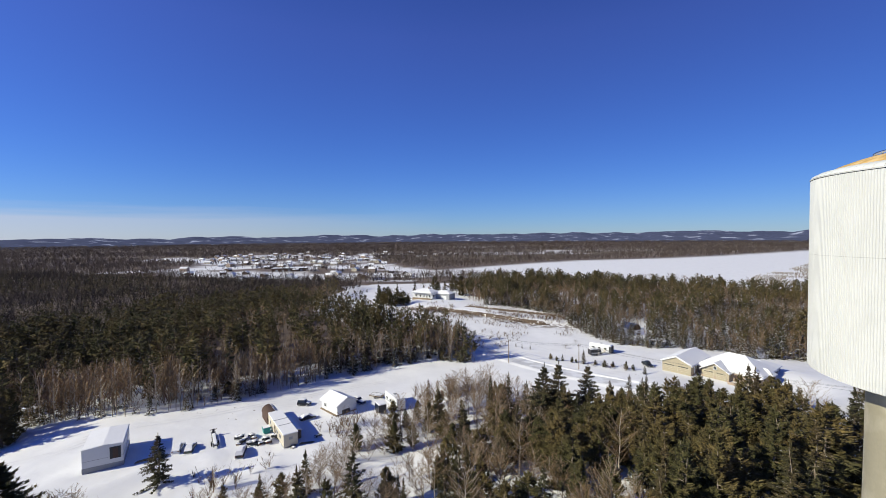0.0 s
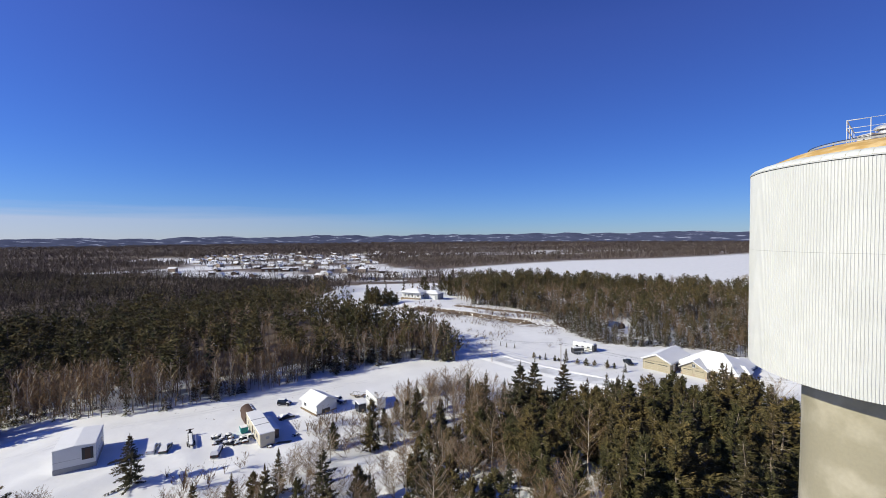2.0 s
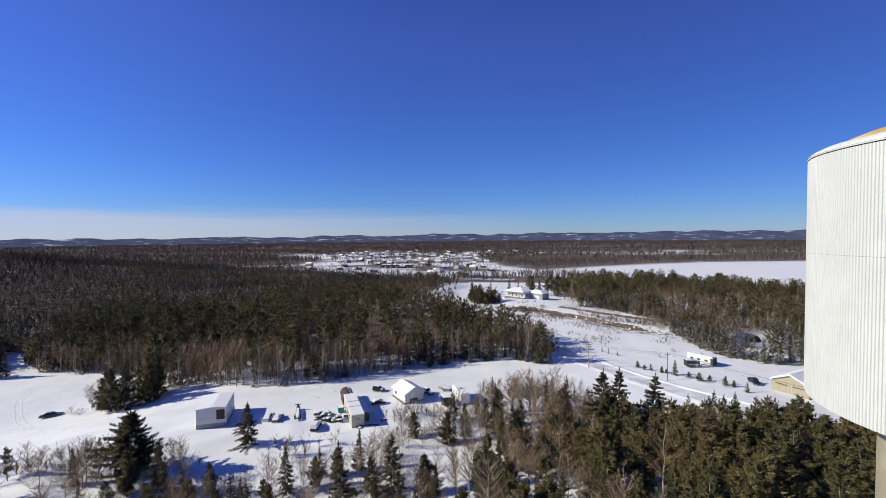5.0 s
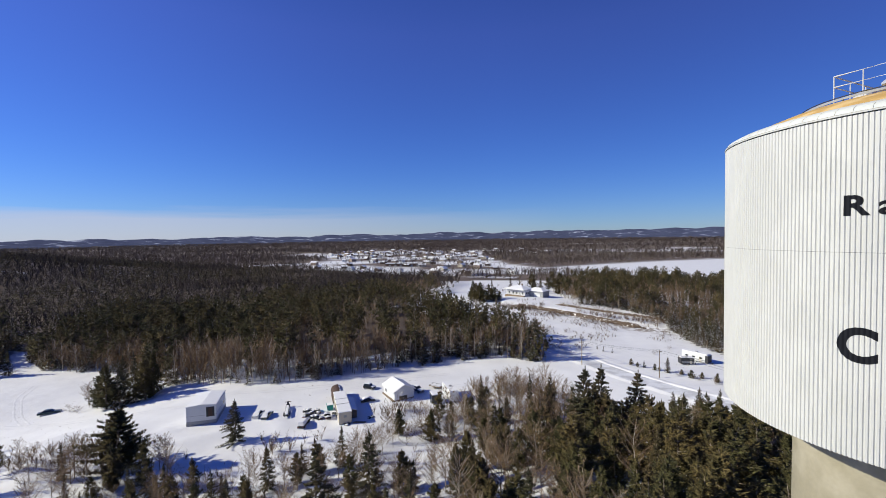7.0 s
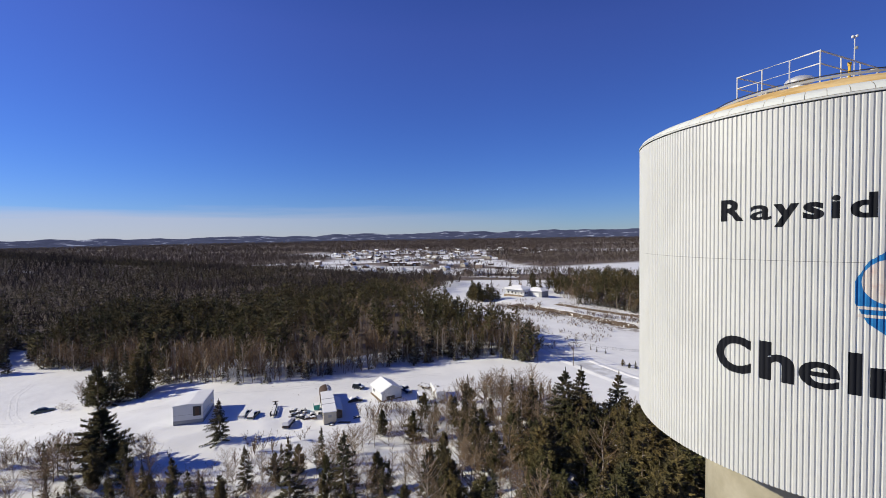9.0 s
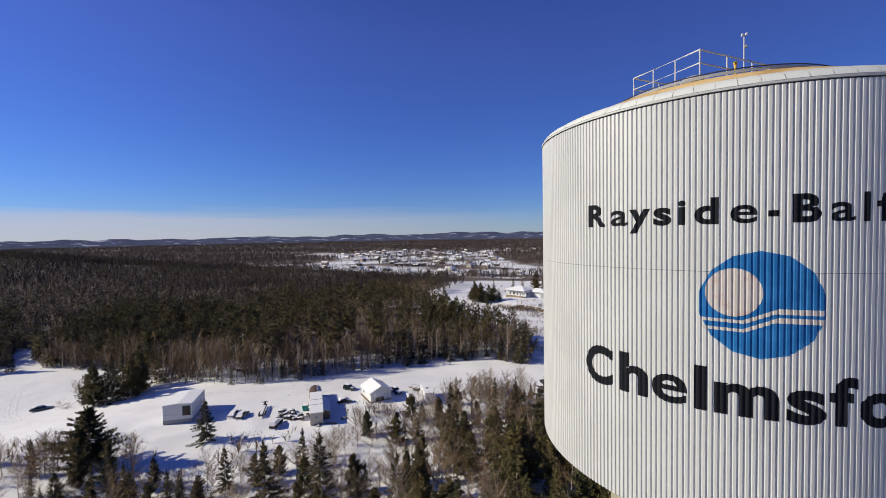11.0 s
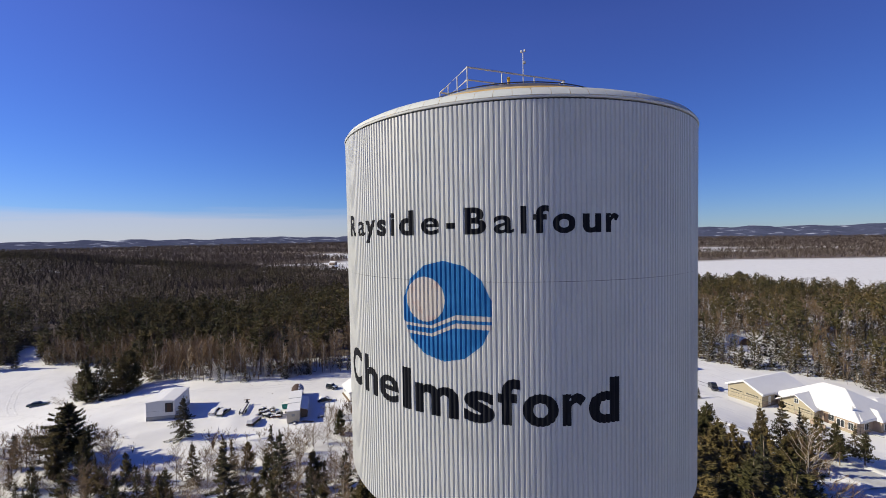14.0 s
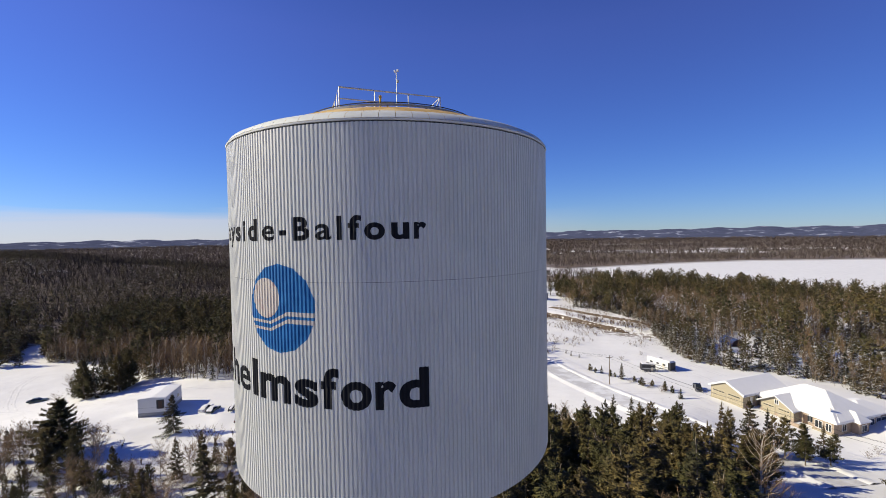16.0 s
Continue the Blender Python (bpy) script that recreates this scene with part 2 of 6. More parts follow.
def ground_z(x, y):
    x, y = np.asarray(x, float), np.asarray(y, float)
    far = np.hypot(x, y - 100)
    west = step(-78, -145, x) * step(20, 60, y)
    z = -8.8 - 7.0 * west - 9.5 * step(150, 560, far) * (1 - 0.74 * west)
    z = z + 40 * np.exp(-((x + 660) ** 2 / 200 ** 2 + (y - 300) ** 2 / 230 ** 2))      # wooded hill to the west
    z = z + 13 * np.exp(-((x - 45) ** 2 + (y - 35) ** 2) / (2 * 33 ** 2))      # knoll under the tower
    z = z + 9 * np.exp(-((x - 100) ** 2 + (y - 80) ** 2) / (2 * 45 ** 2))      # rise under the eastern houses
    z = z + 0.25 * wave(x, y, 17) + 0.10 * wave(x + 40, y, 5.3) * step(400, 200, far)
    # level ground round the bungalow
    pad = np.exp(-(np.hypot(x - 90, y - 119) / 19.0) ** 4)
    z = z + (-5.15 - z) * pad
    # earth bank across the far field
    bank = y - np.interp(x, [-14, 8, 25, 45, 58, 78], [288, 277, 262, 241, 228, 222])
    z = z + 1.5 * step(1, 5, bank) * step(80, 20, bank) * step(-16, -8, x) * step(95, 70, x)
    # heaped spoil under snow in the south-west
    z = z + 1.1 * np.maximum(wave(x + 3, y, 3.4) - 0.05, 0) * step(58, 64, y) * step(86, 78, y) * step(-112, -100, x) * step(-58, -70, x)
    # snow banks between the yard and the near wood
    z = z + 0.5 * np.maximum(wave(x, y, 2.1), 0) * step(16, 5, np.abs(y - (86 + 0.16 * (x + 60)))) * step(-110, -90, x) * step(5, -8, x)
    return z


def gz(x, y):
    return float(ground_z(x, y))


def inside(px, py, poly):
    px, py = np.asarray(px, float), np.asarray(py, float)
    res = np.zeros(px.shape, bool)
    for (x0, y0), (x1, y1) in zip(poly, poly[1:] + poly[:1]):
        cross = ((y0 > py) != (y1 > py)) & (px < (x1 - x0) * (py - y0) / (y1 - y0 + 1e-12) + x0)
        res ^= cross
    return res


LAKE = [(0, 705), (200, 860), (340, 945), (560, 1000), (760, 1080), (1500, 1500), (1700, 900), (700, 420), (320, 400), (240, 450), (150, 520), (40, 590), (-10, 640)]
TOWN = [(-20, 520), (20, 640), (-20, 700), (-80, 900), (-200, 1300), (-560, 1450), (-620, 1200), (-480, 900), (-420, 700), (-330, 590), (-200, 545)]
WOOD_WEST = [(-900, 60), (-420, 85), (-300, 112), (-207, 126), (-212, 133), (-240, 151), (-237, 156), (-203, 137), (-188, 131), (-162, 134), (-135, 130), (-112, 120), (-89, 116), (-67, 119), (-53, 127), (-37, 141), (-20, 154), (0, 162), (18, 158), (14, 186), (-14, 206), (-32, 236), (-56, 264), (-76, 330), (-66, 420), (-110, 520), (-330, 590), (-700, 640), (-1000, 560)]
WOOD_EAST = [(28, 330), (38, 292), (62, 270), (76, 236), (77, 196), (84, 178), (95, 170), (108, 167), (114, 157), (119, 150), (150, 140), (270, 125), (350, 300), (240, 430), (150, 500), (60, 480), (28, 400)]


FIELDS = [[(-570, 690), (-525, 770), (-419, 860), (-330, 870), (-322, 800), (-400, 760)], [(-780, 1150), (-740, 1290), (-520, 1060), (-540, 970)], [(-340, 790), (-350, 880), (-180, 1300), (-120, 1240)],
          [(-340, 630), (-330, 740), (-100, 620), (-105, 535), (-200, 580)], [(-150, 800), (-150, 920), (10, 700), (0, 630)], [(-240, 1360), (-240, 1470), (-60, 1440), (-60, 1340)], [(300, 1350), (320, 1440), (520, 1330), (480, 1270)]]


def open_far(x, y):
    """How bare of trees the far plain is, 0 to 1."""
    d = np.hypot(x, y)
    n = wave(x * 0.35, y, 120) + 0.6 * wave(x * 0.4 + 300, y * 1.3, 61)
    streak = wave(x * 0.35, y * 1.6, 47) + 0.6 * wave(x * 0.4 + 90, y * 1.5, 19)
    bare = inside(x, y, LAKE) | (inside(x, y, TOWN) & (streak > 0.10))
    for field in FIELDS:
        bare = bare | (inside(x + 6 * streak, y + 8 * streak, field))
    return np.maximum(bare, (n > 0.80) * (x > -0.45 * y) * (d > 700) * (d < 2600) * (streak > -0.3)).astype(float)


# ground: one sheet, fine near, coarse towards the horizon
def lines(lo, a, b, hi, fine):
    mid = np.arange(a, b + fine, fine)
    out1, out0 = [b + fine], [a - fine]
    s = fine
    while out1[-1] < hi:
        s *= 1.05
        out1.append(out1[-1] + s)
    s = fine
    while out0[-1] > lo:
        s *= 1.05
        out0.append(out0[-1] - s)
    return np.array(out0[::-1] + list(mid) + out1)


gx, gy = lines(-5200, -150, 130, 5200, 2.0), lines(-900, 30, 295, 5200, 2.0)
GX, GY = np.meshgrid(gx, gy)
GZ = ground_z(GX, GY)
nx, ny = len(gx), len(gy)
idx = np.arange(nx * ny).reshape(ny, nx)
quads = np.stack([idx[:-1, :-1], idx[:-1, 1:], idx[1:, 1:], idx[1:, :-1]], -1).reshape(-1, 4)
ground_me = mesh_of("ground", np.stack([GX, GY, GZ], -1).reshape(-1, 3), quads, [], smooth=True)
cell_x, cell_y = np.gradient(gx)[None, :], np.gradient(gy)[:, None]
litter_and_shade = sum((open_far(GX + a * cell_x, GY + b * cell_y) < 0.5).astype(float) for a in (-0.375, -0.125, 0.125, 0.375) for b in (-0.375, -0.125, 0.125, 0.375)) / 16
litter_and_shade = np.where(np.hypot(GX, GY) > 480, litter_and_shade, 0.0)
# inside the western wood the brown floor is tree shade on snow, painted in
litter_and_shade = np.where(inside(GX, GY, WOOD_WEST) & inside(GX, GY - 28, WOOD_WEST) & inside(GX + 14, GY, WOOD_WEST), 1.0, litter_and_shade)
earth = 0.8 * step(9, 3, np.abs(GY - np.interp(GX, [-14, 8, 25, 45, 58, 78], [284, 273, 258, 237, 224, 218]))) * step(-18, -8, GX) * step(90, 75, GX)

for name, values in (("litter_and_shade", litter_and_shade), ("earth", earth)):
    att = ground_me.color_attributes.new(name, "FLOAT_COLOR", "POINT")
    att.data.foreach_set("color", np.repeat(values.reshape(-1, 1), 4, 1).ravel())


def ground_material():
    m = bpy.data.materials.new("snowy_ground")
    m.use_nodes = True
    n, l = m.node_tree.nodes, m.node_tree.links
    b = n["Principled BSDF"]
    b.inputs["Roughness"].default_value, b.inputs["Specular IOR Level"].default_value = 0.7, 0.25
    geo = n.new("ShaderNodeNewGeometry")

    def noise_at(scale, detail=5):
        t = n.new("ShaderNodeTexNoise")
        t.inputs["Scale"].default_value, t.inputs["Detail"].default_value = scale, detail
        l.new(geo.outputs["Position"], t.inputs["Vector"])
        return t.outputs["Fac"]

    def mixed(fac, a, c):
        t = n.new("ShaderNodeMix")
        t.data_type = "RGBA"
        l.new(fac, t.inputs["Factor"])
        for name, v in (("A", a), ("B", c)):
            if isinstance(v, tuple):
                t.inputs[name].default_value = (*v, 1)
            else:
                l.new(v, t.inputs[name])
        return t.outputs["Result"]

    def ranged(v, lo, hi):
        t = n.new("ShaderNodeMapRange")
        t.inputs["From Min"].default_value, t.inputs["From Max"].default_value = lo, hi
        l.new(v, t.inputs["Value"])
        return t.outputs[0]

    snow = mixed(ranged(noise_at(0.15), 0.35, 0.7), (0.74, 0.74, 0.745), (0.80, 0.80, 0.80))
    # brown of brush floor, tufts and earth, also the western wood's painted shade
    dirt_and_shade = mixed(noise_at(1.2), (0.13, 0.098, 0.072), (0.21, 0.165, 0.125))
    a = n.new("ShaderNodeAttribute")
    a.attribute_name = "litter_and_shade"
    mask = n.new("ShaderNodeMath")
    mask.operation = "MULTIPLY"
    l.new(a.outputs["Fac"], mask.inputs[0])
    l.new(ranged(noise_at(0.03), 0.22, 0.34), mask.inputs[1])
    # tufts and clods that show through the snow
    tuft = n.new("ShaderNodeMath")
    tuft.operation = "MAXIMUM"
    l.new(mask.outputs[0], tuft.inputs[0])
    both = n.new("ShaderNodeMath")
    both.operation = "MULTIPLY"
    l.new(ranged(noise_at(0.9, 8), 0.68, 0.72), both.inputs[0])
    l.new(ranged(noise_at(0.02, 2), 0.5, 0.6), both.inputs[1])
    l.new(both.outputs[0], tuft.inputs[1])
    a2 = n.new("ShaderNodeAttribute")
    a2.attribute_name = "earth"
    bare = n.new("ShaderNodeMath")
    bare.operation = "MULTIPLY"
    l.new(a2.outputs["Fac"], bare.inputs[0])
    l.new(ranged(noise_at(0.35, 9), 0.47, 0.53), bare.inputs[1])
    top = n.new("ShaderNodeMath")
    top.operation = "MAXIMUM"
    l.new(tuft.outputs[0], top.inputs[0])
    l.new(bare.outputs[0], top.inputs[1])
    l.new(mixed(top.outputs[0], snow, dirt_and_shade), b.inputs["Base Color"])
    bp = n.new("ShaderNodeBump")
    bp.inputs["Strength"].default_value, bp.inputs["Distance"].default_value = 0.45, 0.6
    l.new(noise_at(0.14, 9), bp.inputs["Height"])
    l.new(bp.outputs[0], b.inputs["Normal"])
    return m


ground_me.materials.append(ground_material())
ground = tagged(new("ground", ground_me), "snow-covered ground with dry grass tufts showing through", "ground", kind="structure")


# distant hills, a low wooded ridge behind the plain, distance haze painted into its blue-grey
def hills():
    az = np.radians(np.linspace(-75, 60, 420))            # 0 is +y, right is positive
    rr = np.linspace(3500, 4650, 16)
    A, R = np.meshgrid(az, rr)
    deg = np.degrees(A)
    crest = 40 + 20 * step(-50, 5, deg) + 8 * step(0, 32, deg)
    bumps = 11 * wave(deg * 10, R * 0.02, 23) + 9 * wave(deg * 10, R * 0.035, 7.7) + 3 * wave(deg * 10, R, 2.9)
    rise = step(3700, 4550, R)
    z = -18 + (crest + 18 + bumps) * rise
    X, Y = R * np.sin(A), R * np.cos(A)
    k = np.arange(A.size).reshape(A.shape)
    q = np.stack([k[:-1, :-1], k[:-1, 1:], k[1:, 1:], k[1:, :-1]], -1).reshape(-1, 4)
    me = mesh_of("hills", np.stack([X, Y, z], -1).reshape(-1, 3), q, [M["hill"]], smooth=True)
    tagged(new("hills", me), "low wooded hills with snowy clearings, distance haze put into their blue-grey", "hills", kind="structure")


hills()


# ---- water tower ----
AXIS = Vector((34.954, 26.232, 0.0))
R_TANK, Z_RIM, Z_BOT, RIBS, DEEP = 7.61, 43.60, 29.90, 300, 0.042


def rib_radius(a):
    """Radius of the ribbed cladding at an angle: flat crests and narrow grooves."""
    u = (a / (2 * math.pi) * RIBS) % 1.0
    if u < 0.46:
        return R_TANK
    if u < 0.66:
        return R_TANK - DEEP * (u - 0.46) / 0.20
    if u < 0.80:
        return R_TANK - DEEP
    return R_TANK - DEEP * (1.0 - u) / 0.20


RIB_BREAKS = (0.0, 0.46, 0.66, 0.80)


def ribbed(z0, z1):
    vs, fs = [], []
    for k in range(RIBS):
        for u in RIB_BREAKS:
            a = (k + u) / RIBS * 2 * math.pi
            r = rib_radius(a + 1e-9)
            vs += [(r * math.cos(a), r * math.sin(a), z0), (r * math.cos(a), r * math.sin(a), z1)]
    n = len(vs) // 2
    for i in range(n):
        j = (i + 1) % n
        fs.append((2 * i, 2 * j, 2 * j + 1, 2 * i + 1))
    return vs, fs


tower = thing("water_tower", Matrix.Translation((AXIS.x, AXIS.y, gz(AXIS.x, AXIS.y))), "white ribbed water tower tank on a tan concrete shaft", "water tower")
G0 = gz(AXIS.x, AXIS.y)


def up(m):
    """From heights of the plan to heights over the tower's foot."""
    return Matrix.Translation((0, 0, -G0)) @ m


lower = link("tank_wall", mesh_of("tank_wall", *ribbed(Z_BOT, 38.145), [M["cladding"]]), tower, "white ribbed metal cladding, lower course")
upper = link("tank_wall", mesh_of("tank_wall", *ribbed(38.155, Z_RIM - 0.06), [M["cladding"]]), tower, "white ribbed metal cladding, upper course")
for o in (lower, upper):
    o.matrix_basis = up(Matrix())
part("inner_shell", lathe([(0, Z_BOT + 0.35), (4.0, Z_BOT + 0.35), (R_TANK - 0.06, Z_BOT + 0.02), (R_TANK - 0.06, Z_RIM)], 120), M["dark_steel"], tower, "dark steel soffit and shell", m=up(Matrix()))
part("shaft", lathe([(4.9, G0 - 1.0), (4.75, G0 + 6), (4.55, 14), (4.42, 24), (4.40, Z_BOT + 0.34)], 96), M["concrete"], tower, "tan cast concrete shaft", smooth=True, m=up(Matrix()))
part("rim_flashing", lathe([(R_TANK - 0.08, Z_RIM - 0.01), (R_TANK + 0.02, Z_RIM - 0.01), (R_TANK + 0.03, Z_RIM + 0.05), (R_TANK - 0.05, Z_RIM + 0.06)], 144), M["cladding"], tower, "white metal rim flashing", m=up(Matrix()))
# edge panels of the roof
for k in range(84):
    bm = bmesh.new()
    a0, a1 = (k + 0.012) / 84 * 2 * math.pi, (k + 0.988) / 84 * 2 * math.pi
    prof = [(R_TANK + 0.03, Z_RIM + 0.06), (R_TANK - 0.10, Z_RIM + 0.24), (R_TANK - 0.45, Z_RIM + 0.42), (R_TANK - 0.95, Z_RIM + 0.55)]
    cols = [[bm.verts.new((r * math.cos(a), r * math.sin(a), z)) for r, z in prof] for a in np.linspace(a0, a1, 4)]
    for u, v in zip(cols, cols[1:]):
        for i in range(3):
            bm.faces.new((u[i], v[i], v[i + 1], u[i + 1]))
    part("roof_panel", bm, M["roof_white"], tower, smooth=True, m=up(Matrix()))


def dome_z(r):
    return 45.30 - 1.14 * (r / 6.6) ** 3.0


part("dome", lathe([(R_TANK - 0.06, Z_RIM + 0.02), (6.62, dome_z(6.6) - 0.05)] + [(r, dome_z(r)) for r in (6.5, 6, 5.4, 4.8, 4.2, 3.6, 3, 2.2, 1.4, 0.7)] + [(0, dome_z(0))], 96), M["foam"], tower, "orange-tan weathered dome roof", smooth=True, m=up(Matrix()))


# ring bar round the top of the dome
ring = part("ring_band", lathe([(4.12, 45.10), (4.24, 45.07), (4.25, 45.17), (4.12, 45.20), (4.12, 45.10)], 96), M["grey"], tower, "grey metal ring band standing off the dome", m=up(Matrix()))
part("ring_wire", tube([(4.26 * math.cos(a), 4.26 * math.sin(a), 45.21) for a in np.linspace(0, 2 * math.pi, 65)], 0.022), M["dark_steel"], tower, "dark cable along the ring", m=up(Matrix()))
for k in range(16):
    a = k / 16 * 2 * math.pi
    part("ring_post", tube([(4.22 * math.cos(a), 4.22 * math.sin(a), dome_z(4.2) - 0.05), (4.19 * math.cos(a), 4.19 * math.sin(a), 45.10)], 0.04, 5), M["dark_steel"], tower, m=up(Matrix()))

# guard rail round the hatch
CORNERS = [Vector((-3.40, -0.10)), Vector((-1.38, -2.72)), Vector((2.48, 0.40)), Vector((0.46, 3.02))]
rail_z = 46.60
rail = part("guard_rail", tube([(c.x, c.y, rail_z) for c in CORNERS + CORNERS[:1]], 0.036), M["steel"], tower, "galvanised guard rail", m=up(Matrix()))
part("mid_rail", tube([(c.x, c.y, rail_z - 0.52) for c in CORNERS + CORNERS[:1]], 0.03), M["steel"], tower, m=up(Matrix()))
for c0, c1 in zip(CORNERS, CORNERS[1:] + CORNERS[:1]):
    for f in (0.0, 1 / 3, 2 / 3):
        p = c0.lerp(c1, f)
        part("rail_post", tube([(p.x, p.y, dome_z(p.length) - 0.05), (p.x, p.y, rail_z)], 0.028, 6), M["steel"], tower, m=up(Matrix()))
c, d = CORNERS[2], (CORNERS[2] - CORNERS[1]).normalized()
part("rail_brace", tube([(c.x, c.y, rail_z), (c.x - 0.6 * d.x, c.y - 0.6 * d.y, dome_z(2.1) - 0.05)], 0.026, 6), M["steel"], tower, m=up(Matrix()))
vent = part("roof_vent", lathe([(0.34, 0), (0.34, 0.72), (0.30, 0.74), (0, 0.74)], 32), M["steel"], tower, "grey round vent neck", m=up(Matrix.Translation((-0.93, -0.29, dome_z(1.0) - 0.05))))
part("vent_cap", lathe([(0.0, 0.74), (0.42, 0.76), (0.55, 0.78), (0.57, 0.88), (0.48, 0.98), (0.28, 1.07), (0.10, 1.11), (0, 1.12)], 32), M["bright_steel"], vent, "bright domed metal vent cap")
hatch = part("hatch", box(-0.45, -0.45, 0, 0.45, 0.45, 0.38, 0.03), M["steel"], tower, "square roof hatch", m=up(Matrix.Translation((-2.05, -0.35, dome_z(2.0) - 0.05))))
part("hatch_lid", box(-0.50, -0.50, 0.38, 0.50, 0.50, 0.46, 0.03), M["bright_steel"], hatch, "pale hatch lid")
mast = part("mast", tube([(0.75, -1.02, dome_z(1.2) - 0.05), (0.75, -1.02, 47.66)], 0.022), M["steel"], tower, "thin mast with instruments", m=up(Matrix()))
part("instrument", box(0.64, -1.07, 47.58, 0.71, -0.98, 47.68, 0.015), M["white_siding"], mast)
part("instrument", box(0.79, -1.07, 47.60, 0.86, -0.98, 47.70, 0.015), M["white_siding"], mast)
part("beacon", box(0.77, -1.08, 47.08, 0.86, -0.98, 47.2, 0.02), M["grey"], mast)
part("yellow_pipe", lathe([(0.05, dome_z(1.0)), (0.05, 46.28), (0.07, 46.30), (0.07, 46.42), (0.0, 46.44)], 12), M["yellow"], tower, "yellow painted vent pipe", m=up(Matrix.Translation((0.2, -1.7, -0.1))))


# ---- lettering and emblem, laid on the ribs ----
def laid(bm, lift, a_mid):
    """Cuts a flat drawing (x metres along the wall, y height) at every rib edge and bends it round the tank."""
    xs = [v.co.x for v in bm.verts]
    a_of = lambda x: a_mid + x / R_TANK
    k0, k1 = int(a_of(min(xs)) / (2 * math.pi) * RIBS) - 2, int(a_of(max(xs)) / (2 * math.pi) * RIBS) + 2
    for k in range(k0, k1 + 1):
        for u in RIB_BREAKS:
            x = ((k + u) / RIBS * 2 * math.pi - a_mid) * R_TANK
            if min(xs) < x < max(xs):
                bmesh.ops.bisect_plane(bm, geom=bm.verts[:] + bm.edges[:] + bm.faces[:], plane_co=(x, 0, 0), plane_no=(1, 0, 0), dist=1e-5)
    for v in bm.verts:
        a = a_of(v.co.x)
        r = rib_radius(a) + lift
        v.co = Vector((r * math.cos(a), r * math.sin(a), v.co.y))
    return bm


def glyph(ch, heavy):
    cu = bpy.data.curves.new("letter", "FONT")
    cu.body, cu.size, cu.offset, cu.resolution_u = ch, 1.0, heavy, 6
    ob = bpy.data.objects.new("letter", cu)
    scene.collection.objects.link(ob)
    me = bpy.data.meshes.new_from_object(ob.evaluated_get(bpy.context.evaluated_depsgraph_get()))
    bm = bmesh.new()
    bm.from_mesh(me)
    bpy.data.objects.remove(ob)
    bpy.data.curves.remove(cu)
    bpy.data.meshes.remove(me)
    for v in bm.verts:
        v.co.z = 0
    return bm


def lettering(letters, z_base, cap, heavy):
    """letters: (character, first angle, last angle) in degrees round the tank."""
    ref = glyph("H", heavy)
    ys = [v.co.y for v in ref.verts]
    scale, low = cap / (max(ys) - min(ys)), min(ys)
    ref.free()
    for ch, d0, d1 in letters:
        bm = glyph(ch, heavy * (0.45 if ch in "ea" else 1.0))
        x = [v.co.x for v in bm.verts]
        wide = radians(d1 - d0) * R_TANK
        for v in bm.verts:
            v.co.x = ((v.co.x - min(x)) / (max(x) - min(x)) - 0.5) * wide
            v.co.y = z_base + (v.co.y - low) * scale
        part("letter", laid(bm, 0.004, radians((d0 + d1) / 2)), M["black"], tower, m=up(Matrix()))


lettering([("R", -138.9, -132.9), ("a", -131.4, -126.5), ("y", -126.1, -120.7), ("s", -120.0, -115.9), ("i", -114.5, -112.9), ("d", -111.1, -106.3),
           ("e", -104.1, -99.1), ("-", -97.2, -95.1), ("B", -92.7, -87.6), ("a", -85.9, -81.4), ("l", -79.9, -78.6), ("f", -77.1, -73.6),
           ("o", -72.8, -67.6), ("u", -66.0, -61.4), ("r", -60.2, -57.0)], 39.60, 0.82, 0.035)
lettering([("C", -140.0, -130.8), ("h", -128.9, -121.2), ("e", -120.4, -112.4), ("l", -111.0, -108.4), ("m", -107.0, -94.8), ("s", -93.5, -86.2),
           ("f", -85.5, -80.4), ("o", -79.9, -71.8), ("r", -70.9, -65.5), ("d", -64.8, -57.0)], 33.79, 1.40, 0.035)

A_LOGO, Z_LOGO, R_LOGO = radians(-98.3), 37.19, 1.60


def polygon(points):
    bm = bmesh.new()
    bm.faces.new([bm.verts.new((x, y, 0)) for x, y in points])
    return bm


emblem = part("emblem", laid(polygon([(R_LOGO * math.sin(a), Z_LOGO + R_LOGO * math.cos(a)) for a in -np.arange(14) / 14 * 2 * math.pi]), 0.004, A_LOGO), M["blue"], tower, "blue round emblem with a white disc and waves", m=up(Matrix()))
part("emblem_disc", laid(polygon([(-0.68 + 0.73 * math.sin(a), 37.54 + 0.73 * math.cos(a)) for a in -np.arange(40) / 40 * 2 * math.pi]), 0.008, A_LOGO), M["white_paint"], tower, "faded white disc", m=up(Matrix()))
for dy, thick in ((0.0, 0.10), (-0.26, 0.10)):
    low, high = 36.74 + dy, 37.00 + dy
    top = [(-1.50, low), (-0.45, low - 0.03), (0.42, high + 0.10), (1.54, high + 0.09)]
    bottom = [(1.54, high + 0.09 - 0.16), (0.35, high + 0.10 - 0.16), (-0.40, low - 0.03 - thick), (-1.47, low - thick)]
    part("emblem_wave", laid(polygon(top + bottom), 0.008, A_LOGO), M["white_paint"], tower, m=up(Matrix()))


